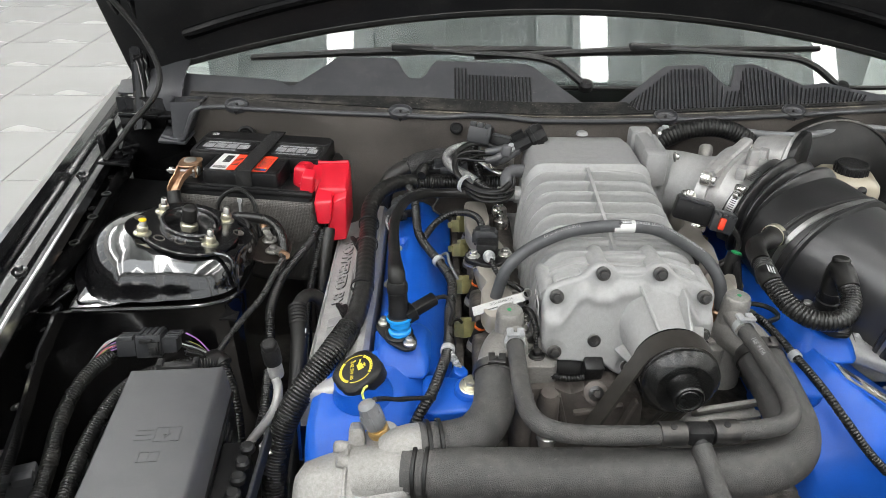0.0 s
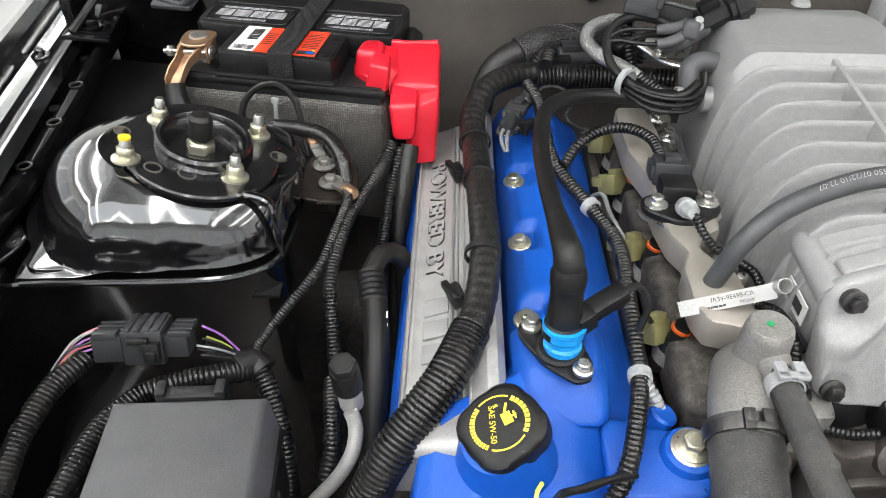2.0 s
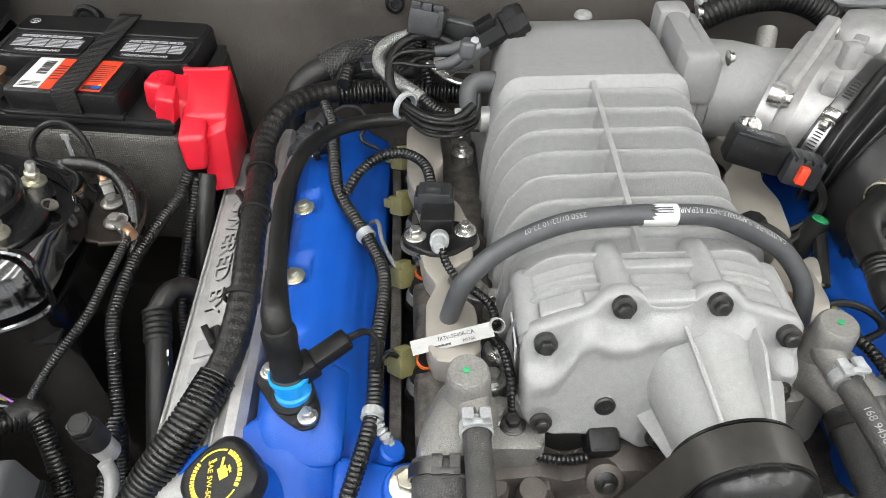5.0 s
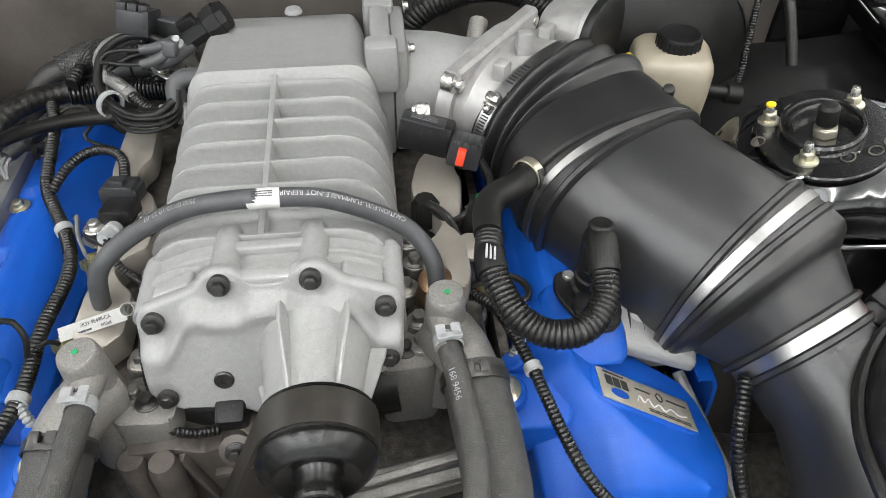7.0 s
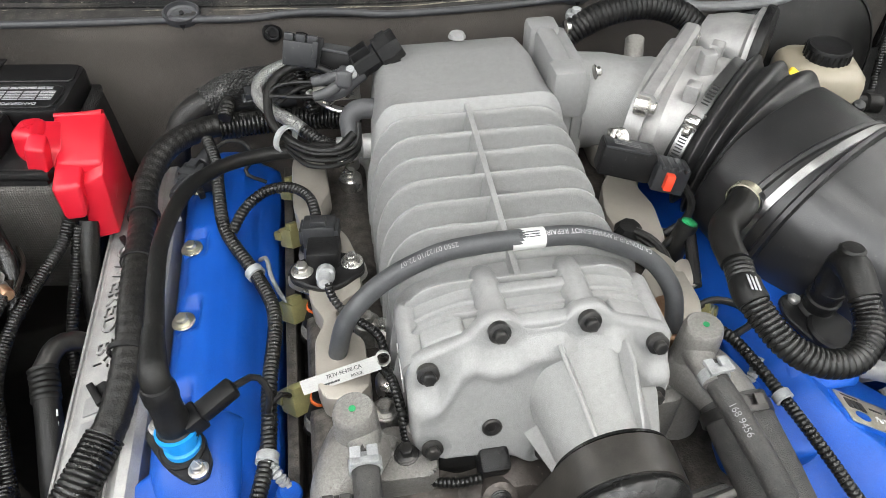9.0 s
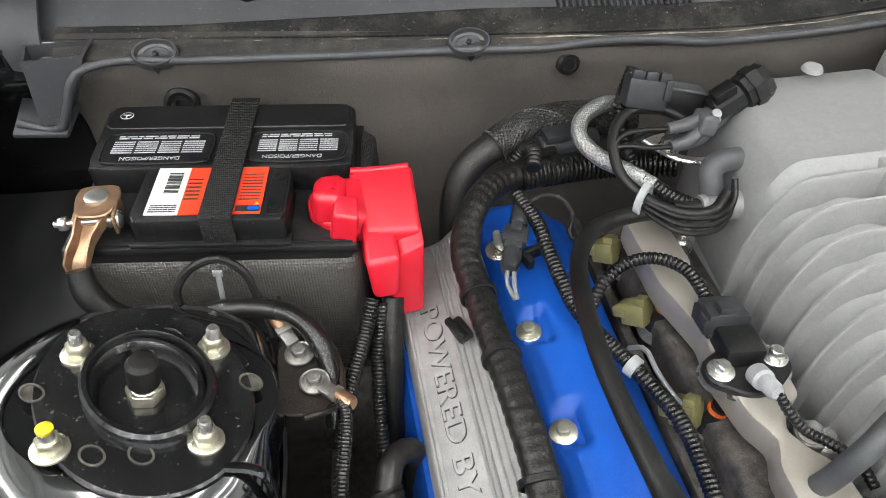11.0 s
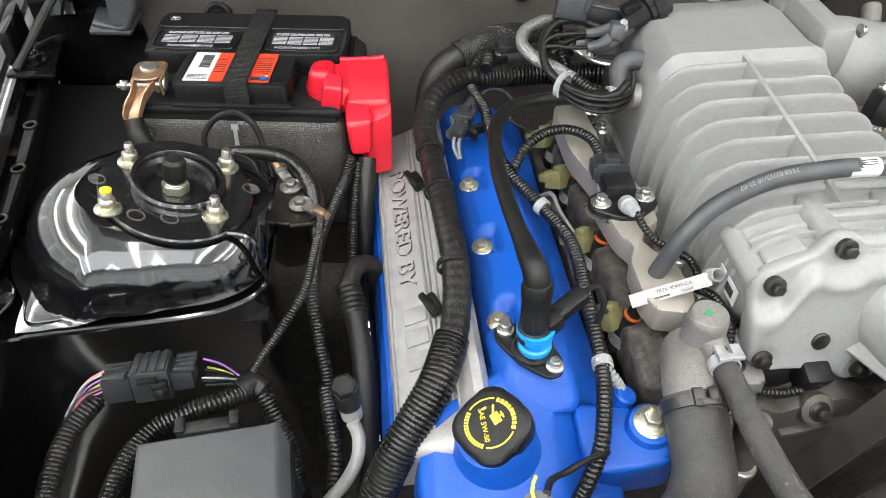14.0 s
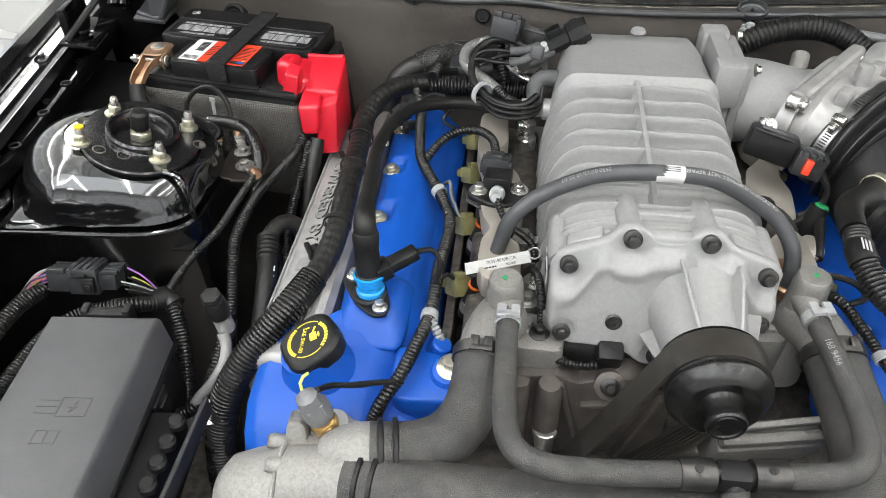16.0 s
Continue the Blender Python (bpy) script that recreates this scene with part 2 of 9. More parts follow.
PINKW = mat("pink_wire", (0.7, 0.2, 0.25), (0.6, 0.15, 0.2), 0.4)
YELW = mat("yellow_green_wire", (0.5, 0.52, 0.1), (0.4, 0.42, 0.08), 0.4)
PULLEYB = mat("gloss_black_pulley", (0.008, 0.008, 0.008), (0.012, 0.012, 0.0115), 0.26, 0.1, 60, 0.05, 500, coat=0.0, rvar=0.06)
DARKRUST = mat("dark_rusty_plate", (0.040, 0.032, 0.027), (0.020, 0.017, 0.015), 0.4, 0.5, 60, 0.5, 500, dust=0.15, dustcol=(0.15, 0.10, 0.07))
BELT = mat("ribbed_belt_rubber", (0.022, 0.02, 0.018), (0.035, 0.032, 0.028), 0.32, 0, 60, 0.1, 500)
BROWNCAST = mat("grimy_brown_casting", (0.115, 0.100, 0.090), (0.060, 0.052, 0.047), 0.55, 0.3, 30, 0.35, 500, dust=0.22, dustcol=(0.22, 0.19, 0.16))
HOSEPRINT = mat("worn_grey_print", (0.30, 0.30, 0.305), (0.17, 0.17, 0.17), 0.6, 0, 300)
PRINT = mat("pale_grey_print", (0.46, 0.46, 0.47), (0.38, 0.38, 0.39), 0.5)
GLASS = bpy.data.materials.new("windscreen_glass")
GLASS.use_nodes = True
gb = GLASS.node_tree.nodes["Principled BSDF"]
gb.inputs["Base Color"].default_value = (0.6, 0.68, 0.66, 1)
gb.inputs["Transmission Weight"].default_value = 0.9
gb.inputs["Roughness"].default_value = 0.02
gb.inputs["IOR"].default_value = 1.5
DARKCAB = mat("dark_cabin_trim", (0.03, 0.03, 0.032), (0.04, 0.04, 0.04), 0.7, 0, 10, grain=0.0)


# ---- building helpers ----
def thing(name, label, category, at=(0, 0, 0), group="", kind=""):
    e = new(name)
    e.empty_display_size = 0.02
    e.location = at
    return tagged(e, label, category, group, kind)


def finish(name, bm, material, angle=35):
    bmesh.ops.recalc_face_normals(bm, faces=bm.faces)
    me = bpy.data.meshes.new(name)
    bm.to_mesh(me)
    bm.free()
    me.polygons.foreach_set("use_smooth", [True] * len(me.polygons))
    me.set_sharp_from_angle(angle=radians(angle))
    me.materials.append(material)
    return new(name, me)


def part(name, bm, material, parent, label="", angle=35):
    ob = finish(name, bm, material, angle)
    ob.parent = parent
    if parent.type == "EMPTY":
        ob.matrix_parent_inverse = Matrix.Translation(-parent.location)
    if label:
        tagged(ob, label)
    return ob


def setting(name, bm, material, label, category, angle=35):
    return tagged(finish(name, bm, material, angle), label, category, kind="structure")


def join(*bms):
    out = bmesh.new()
    for b in bms:
        me = bpy.data.meshes.new("tmp")
        b.to_mesh(me)
        b.free()
        out.from_mesh(me)
        bpy.data.meshes.remove(me)
    return out


def at(bm, x=0, y=0, z=0, rx=0, ry=0, rz=0):
    bm.transform(pose(x, y, z, rx, ry, rz))
    return bm


def aim(bm, p, d, spin=0):
    """Turn +z of bm to the direction d and put it at p."""
    q = Vector(d).to_track_quat("Z", "Y").to_matrix().to_4x4()
    bm.transform(Matrix.Translation(p) @ q @ pose(0, 0, 0, 0, 0, spin))
    return bm


def box(sx, sy, sz, bevel=0.002, seg=2):
    bm = bmesh.new()
    bmesh.ops.create_cube(bm, size=1)
    bm.transform(Matrix.Diagonal((sx, sy, sz, 1)))
    if bevel:
        bmesh.ops.bevel(bm, geom=bm.edges[:], offset=min(bevel, 0.45 * min(sx, sy, sz)), segments=seg, profile=0.5, affect="EDGES")
    return bm


def lathe(profile, seg=28, sx=1.0, sy=1.0):
    bm = bmesh.new()
    rings = []
    for r, z in profile:
        rings.append([bm.verts.new((sx * r * math.cos(2 * math.pi * k / seg), sy * r * math.sin(2 * math.pi * k / seg), z)) for k in range(seg)])
    for a, b in zip(rings, rings[1:]):
        for k in range(seg):
            bm.faces.new((a[k], a[(k + 1) % seg], b[(k + 1) % seg], b[k]))
    bm.faces.new(rings[0])
    bm.faces.new(rings[-1])
    return bm


def ring(r, w, t, seg=40, sx=1.0, sy=1.0):
    """A flat band round z: radius r, width w, thickness t."""
    bm = bmesh.new()
    prof = [(r, -w / 2), (r + t, -w / 2 + t * 0.4), (r + t, w / 2 - t * 0.4), (r, w / 2)]
    rings = [[bm.verts.new((sx * q * math.cos(2 * math.pi * k / seg), sy * q * math.sin(2 * math.pi * k / seg), z)) for k in range(seg)] for q, z in prof]
    for a, b in zip(rings, rings[1:] + rings[:1]):
        for k in range(seg):
            bm.faces.new((a[k], a[(k + 1) % seg], b[(k + 1) % seg], b[k]))
    return bm


def prism(poly, depth, bevel=0.0, seg=2):
    bm = bmesh.new()
    lo = [bm.verts.new((x, y, 0)) for x, y in poly]
    hi = [bm.verts.new((x, y, depth)) for x, y in poly]
    n = len(poly)
    for k in range(n):
        bm.faces.new((lo[k], lo[(k + 1) % n], hi[(k + 1) % n], hi[k]))
    bm.faces.new(lo[::-1])
    bm.faces.new(hi)
    if bevel:
        bmesh.ops.recalc_face_normals(bm, faces=bm.faces)
        bmesh.ops.bevel(bm, geom=bm.edges[:], offset=bevel, segments=seg, profile=0.5, affect="EDGES")
    return bm


def hexa(low, high, bevel=0.003, seg=3):
    """A six-sided block from four points below and four above, with rounded edges."""
    bm = bmesh.new()
    lo = [bm.verts.new(p) for p in low]
    hi = [bm.verts.new(p) for p in high]
    for k in range(4):
        bm.faces.new((lo[k], lo[(k + 1) % 4], hi[(k + 1) % 4], hi[k]))
    bm.faces.new(lo[::-1])
    bm.faces.new(hi)
    bmesh.ops.recalc_face_normals(bm, faces=bm.faces)
    bmesh.ops.bevel(bm, geom=bm.edges[:], offset=bevel, segments=seg, profile=0.5, affect="EDGES")
    return bm


def loft(rings, close=True):
    bm = bmesh.new()
    vs = [[bm.verts.new(p) for p in r] for r in rings]
    for a, b in zip(vs, vs[1:]):
        n = len(a)
        for k in range(n):
            bm.faces.new((a[k], a[(k + 1) % n], b[(k + 1) % n], b[k]))
    if close:
        bm.faces.new(vs[0][::-1])
        bm.faces.new(vs[-1])
    return bm


def sheet(rows):
    """An open grid of points."""
    bm = bmesh.new()
    vs = [[bm.verts.new(p) for p in r] for r in rows]
    for a, b in zip(vs, vs[1:]):
        for k in range(len(a) - 1):
            bm.faces.new((a[k], a[k + 1], b[k + 1], b[k]))
    return bm


def thick(bm, t):
    bmesh.ops.recalc_face_normals(bm, faces=bm.faces)
    bmesh.ops.solidify(bm, geom=bm.faces[:], thickness=t)
    return bm


def spline(pts, step):
    """Points along a smooth curve through pts, about step apart."""
    P = [Vector(p) for p in pts]
    P = [2 * P[0] - P[1]] + P + [2 * P[-1] - P[-2]]
    fine, us = [], []
    for i in range(1, len(P) - 2):
        for k in range(24):
            u = k / 24
            a, b, c, d = P[i - 1], P[i], P[i + 1], P[i + 2]
            fine.append(0.5 * (2 * b + (c - a) * u + (2 * a - 5 * b + 4 * c - d) * u * u + (3 * b - a - 3 * c + d) * u ** 3))
            us.append(i - 1 + u)
    fine.append(P[-2])
    us.append(len(pts) - 1)
    d = [0.0]
    for a, b in zip(fine, fine[1:]):
        d.append(d[-1] + (b - a).length)
    n = max(2, round(d[-1] / step))
    out, j = [], 0
    for k in range(n + 1):
        s = d[-1] * k / n
        while j < len(d) - 2 and d[j + 1] < s:
            j += 1
        f = (s - d[j]) / max(1e-9, d[j + 1] - d[j])
        out.append((fine[j].lerp(fine[j + 1], f), us[j] + f * (us[j + 1] - us[j]), s))
    return out


def tube(pts, r, seg=12, step=0.007, corr=None, wob=0.0, flat=1.0, up=None):
    """A hose through pts; r: one radius or one for each point; corr: (pitch, depth) of corrugations; flat: height over width."""
    if corr:
        step = corr[0] / 4
    S = spline(pts, step)
    rings = []
    nrm = Vector((0, 0, 1))
    for i, (p, u, s) in enumerate(S):
        a, b = S[max(0, i - 1)][0], S[min(len(S) - 1, i + 1)][0]
        t = (b - a).normalized()
        if i == 0:
            nrm = Vector(up) if up else Vector((0.1, 0.2, 1))
        nrm = (nrm - t * nrm.dot(t)).normalized()
        side = t.cross(nrm)
        if isinstance(r, (list, tuple)):
            k = min(int(u), len(r) - 2)
            q = r[k] + (r[k + 1] - r[k]) * (u - k)
        else:
            q = r
        if corr:
            q -= corr[1] * (0, 0.15, 1, 0.15)[i % 4]
        if wob:
            q *= 1 + wob * noise.noise((s * 60, q * 900, len(pts)))
        rings.append([p + q * (side * math.cos(2 * math.pi * k / seg) + flat * nrm * math.sin(2 * math.pi * k / seg)) for k in range(seg)])
    return loft(rings)


def rounded(poly, n=5, r=0.25):
    out = []
    m = len(poly)
    for i in range(m):
        p0, p, p1 = Vector(poly[i - 1]), Vector(poly[i]), Vector(poly[(i + 1) % m])
        a, b = p.lerp(p0, r), p.lerp(p1, r)
        for k in range(n):
            u = k / (n - 1)
            out.append(tuple(a * (1 - u) ** 2 + p * (2 * u * (1 - u)) + b * u * u))
    return out


def hexhead(r, h, flange=0.0):
    """A bolt head along +z from z = 0."""
    prof = [(r * math.cos(math.pi * k / 3), r * math.sin(math.pi * k / 3)) for k in range(6)]
    hx = prism(prof, h, r * 0.08, 1)
    dish = lathe([(r * 0.72, h), (r * 0.66, h + r * 0.05), (r * 0.2, h + r * 0.04)], 16)
    if flange:
        return join(at(hx, 0, 0, flange * 0.35), at(dish, 0, 0, flange * 0.35), lathe([(r * 1.5, 0), (r * 1.5, flange * 0.3), (r * 1.1, flange * 0.55)], 24))
    return join(hx, dish)


def washer_bolt(r, h):
    return join(lathe([(r * 1.75, 0), (r * 1.75, r * 0.2), (r * 1.6, r * 0.3)], 24), at(hexhead(r, h, r * 0.6), 0, 0, r * 0.25))


def lettering(text, size, depth=0.0004, align="CENTER"):
    cu = bpy.data.curves.new("lettering", "FONT")
    cu.body, cu.size, cu.extrude, cu.align_x, cu.align_y = text, size, depth, align, "CENTER"
    ob = bpy.data.objects.new("lettering", cu)
    scene.collection.objects.link(ob)
    bpy.context.view_layer.update()
    me = bpy.data.meshes.new_from_object(ob.evaluated_get(bpy.context.evaluated_depsgraph_get()))
    bpy.data.objects.remove(ob)
    bm = bmesh.new()
    bm.from_mesh(me)
    bpy.data.meshes.remove(me)
    return bm


def bars(rows, width, height, depth=0.0005, seed=1, fill=0.6):
    """Rows of unreadable writing: short bars of uneven length, in the xy plane round the middle."""
    rnd = random.Random(seed)
    out = []
    for k in range(rows):
        y = height * (0.5 - (k + 0.5) / rows)
        x = -width / 2
        while x < width / 2:
            w = min(rnd.uniform(0.06, 0.2) * width, width / 2 - x)
            if w > 0.02 * width:
                out.append(at(box(w * 0.85, height / rows * fill, depth, 0), x + w / 2, y, 0))
            x += w
    return join(*out)


def wrap_text(text, size, pts, r, s0, phi, back=False):
    """Writing laid round a hose through pts: begins s0 metres along it, phi degrees round; back: reads towards the start."""
    S = spline(pts, 0.002)
    fr, nrm = [], Vector((0.1, 0.2, 1))
    for i, (p, u, d) in enumerate(S):
        t = (S[min(len(S) - 1, i + 1)][0] - S[max(0, i - 1)][0]).normalized()
        nrm = (nrm - t * nrm.dot(t)).normalized()
        fr.append((p, t.cross(nrm), nrm.copy()))
    step = S[1][2] - S[0][2]
    bm = lettering(text, size, 0.0, "LEFT")
    sg = -1 if back else 1
    for v in bm.verts:
        d = s0 + sg * v.co.x
        i = max(0, min(len(fr) - 2, int(d / step)))
        f = d / step - i
        a = radians(phi) + sg * v.co.y / r
        p = fr[i][0].lerp(fr[i + 1][0], f)
        v.co = p + (r + 0.0005) * (fr[i][1] * math.cos(a) + fr[i][2] * math.sin(a))
    return bm


CX = 0.216

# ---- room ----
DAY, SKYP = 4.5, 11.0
floor = setting("floor", at(box(13, 16, 0.05, 0), 0.2, 1.5, -0.033), GROUT, "white glossy tiled showroom floor with pale joints", "floor")
setting("wall_north", at(box(13, 0.2, 4.6, 0), 0.2, 9.5, 2.25), WALLP, "plain white painted workshop wall", "wall")
setting("wall_east", at(box(0.2, 16, 4.6, 0), 6.8, 1.5, 2.25), WALLP, "plain white painted workshop wall", "wall")


def window_wall(name, length, openings, sill, head):
    """A wall along x with openings (x0, x1), as one mesh about the origin."""
    b = [at(box(length, 0.2, sill, 0), 0, 0, sill / 2), at(box(length, 0.2, 4.6 - head, 0), 0, 0, (4.6 + head) / 2)]
    xs = [-length / 2] + [v for o in openings for v in o] + [length / 2]
    for u, v in zip(xs[::2], xs[1::2]):
        b.append(at(box(v - u, 0.2, head - sill, 0), (u + v) / 2, 0, (head + sill) / 2))
    return join(*b)


OPEN_S, OPEN_W = [(-5.5, -1.2), (-0.8, 3.4), (3.8, 6.0)], [(-6.5, -3.6), (-3.4, -0.5), (-0.3, 2.6), (2.8, 5.7)]
setting("wall_south", at(window_wall("s", 13, OPEN_S, 0.35, 3.7), 0.2, -6.5, 0), WALLP, "white workshop wall with large daylight windows", "wall")
setting("wall_west", at(window_wall("w", 16, OPEN_W, 0.35, 3.7), -6.4, 1.5, 0, 0, 0, 90), WALLP, "white workshop wall with large daylight windows", "wall")
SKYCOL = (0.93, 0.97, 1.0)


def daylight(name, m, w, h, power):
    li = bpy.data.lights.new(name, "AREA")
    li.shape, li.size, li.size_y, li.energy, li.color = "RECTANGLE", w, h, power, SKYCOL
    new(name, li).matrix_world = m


nwin = 0
for wall, ops, lo, hi in (("S", OPEN_S, 0.35, 3.7), ("W", OPEN_W, 0.35, 3.7)):
    for u, v in ops:
        nwin += 1
        m = (pose(0.2, -6.5, 0) if wall == "S" else pose(-6.4, 1.5, 0, 0, 0, 90))
        wf = thing("window_%d" % nwin, "large workshop window with slim white frame", "window", (m @ Vector(((u + v) / 2, 0, lo))), kind="structure")
        for q in (u + 0.03, (u + v) / 2, v - 0.03):
            b = at(box(0.06, 0.08, hi - lo, 0.005), q, 0, (lo + hi) / 2)
            b.transform(m)
            part("window_frame", b, WALLP, wf)
        for z in (lo + 0.03, (lo + hi) / 2, hi - 0.03):
            b = at(box(v - u, 0.07, 0.06, 0.005), (u + v) / 2, 0, z)
            b.transform(m)
            part("window_bar", b, WALLP, wf)
        daylight("daylight", m @ pose((u + v) / 2, -0.16 if wall == "S" else 0.16, (lo + hi) / 2, 90 if wall == "S" else -90, 0, 0), v - u, hi - lo - 0.05, DAY * (v - u) * (hi - lo) * (0.85 if wall == "S" else 0.68))
for i in range(8):
    for j in range(22):
        tile = part("tile", at(box(0.594, 0.594, 0.012, 0.002, 1), 0, 0, 0), FLOORT, floor) if i == j == 0 else new("tile", tile.data)
        tile.parent = floor
        tile.location = (-5.9 + i * 0.6, -5.7 + j * 0.6, -0.006)
setting("floor_slab", at(box(8.0, 16, 0.012, 0), 2.8, 1.5, -0.007), FLOORT, "white glossy showroom floor beyond the tiled strip", "floor")
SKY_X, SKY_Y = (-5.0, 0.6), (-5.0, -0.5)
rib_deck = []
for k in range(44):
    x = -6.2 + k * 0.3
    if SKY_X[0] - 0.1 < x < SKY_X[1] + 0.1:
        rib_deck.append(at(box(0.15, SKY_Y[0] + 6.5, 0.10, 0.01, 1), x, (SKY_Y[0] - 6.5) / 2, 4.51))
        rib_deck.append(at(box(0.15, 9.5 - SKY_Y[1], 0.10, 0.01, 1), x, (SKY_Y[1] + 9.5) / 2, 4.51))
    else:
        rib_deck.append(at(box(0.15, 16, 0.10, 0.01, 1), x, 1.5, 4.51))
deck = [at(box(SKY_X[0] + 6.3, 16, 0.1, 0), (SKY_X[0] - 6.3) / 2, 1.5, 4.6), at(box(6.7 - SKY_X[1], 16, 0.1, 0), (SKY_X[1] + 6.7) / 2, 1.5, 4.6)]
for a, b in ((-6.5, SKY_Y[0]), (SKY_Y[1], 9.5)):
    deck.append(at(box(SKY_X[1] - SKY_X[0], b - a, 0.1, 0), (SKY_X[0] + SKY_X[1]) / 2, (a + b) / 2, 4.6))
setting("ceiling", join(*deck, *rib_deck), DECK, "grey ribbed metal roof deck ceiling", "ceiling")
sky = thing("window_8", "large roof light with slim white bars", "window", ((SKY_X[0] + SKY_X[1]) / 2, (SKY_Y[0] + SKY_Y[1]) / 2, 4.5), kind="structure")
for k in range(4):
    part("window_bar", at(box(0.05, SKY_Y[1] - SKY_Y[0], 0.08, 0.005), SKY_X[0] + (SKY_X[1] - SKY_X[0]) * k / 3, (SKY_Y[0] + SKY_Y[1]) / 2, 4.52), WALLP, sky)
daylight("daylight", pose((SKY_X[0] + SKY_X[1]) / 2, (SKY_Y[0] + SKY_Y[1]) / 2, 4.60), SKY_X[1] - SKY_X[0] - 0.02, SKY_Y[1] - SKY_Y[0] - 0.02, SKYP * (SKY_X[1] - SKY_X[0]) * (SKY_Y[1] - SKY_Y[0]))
strip = thing("ceiling_light", "long white tube light hanging under the ceiling", "lamp", (0, 1.5, 4.4), "ceiling lights")
part("housing", at(box(0.05, 12.0, 0.05, 0.01), 0, 1.5, 4.09), WALLP, strip)
part("diffuser", at(box(0.20, 11.9, 0.06, 0.02), 0, 1.5, 4.03), LAMP, strip, "glowing white diffuser")
for y in (-3.5, -0.2, 3.2, 6.5):
    part("hanger", tube([(0, y, 4.1), (0, y, 4.3), (0, y, 4.47)], 0.008, 6, 0.1), WALLP, strip)
for x in (-5.2, -3.3, -1.4, 2.4, 4.3):
    copy_thing(strip, pose(x + 0.5, 1.5, 4.4))
strip.location = (1.0, 1.5, 4.4)

# ---- car body round the engine bay ----


def lip_y(x):
    d = x - CX
    return 1.165 + 0.145 * (math.sqrt(d * d + 0.01) - 0.1)


# fenders and inner rails
def fender(side):
    prof = [(-0.665, 0.40), (-0.665, 0.62), (-0.660, 0.78), (-0.650, 0.87), (-0.638, 0.912), (-0.627, 0.928), (-0.613, 0.933), (-0.603, 0.925), (-0.600, 0.905), (-0.585, 0.902), (-0.575, 0.908), (-0.560, 0.908), (-0.553, 0.898)]
    rows = []
    for k in range(18):
        y = -0.2 + k * 0.1
        dx = -0.15 * (y - 1.0) - 0.05 * max(0.0, 0.7 - y) ** 2 * -6
        rows.append([(side * (x + dx - CX) + CX if side < 0 else x + dx, y, z - 0.22 * max(0, 0.5 - y) ** 2 * 2) for x, z in prof])
    return thick(sheet(rows), 0.0025)


def mirror(bm):
    bm.transform(Matrix.Translation((2 * CX, 0, 0)) @ Matrix.Diagonal((-1, 1, 1, 1)))
    bmesh.ops.reverse_faces(bm, faces=bm.faces[:])
    return bm


def inner_rail():
    prof = [(-0.580, 0.893), (-0.565, 0.893), (-0.562, 0.882), (-0.551, 0.881), (-0.548, 0.889), (-0.538, 0.889), (-0.534, 0.878), (-0.537, 0.866), (-0.555, 0.858), (-0.585, 0.84), (-0.60, 0.78), (-0.60, 0.50)]
    rows = []
    for k in range(15):
        y = 0.0 + k * 0.1
        rows.append([(x - 0.135 * (max(y, 0.93) - 1.0), y, z) for x, z in prof])
    return thick(sheet(rows), 0.002)


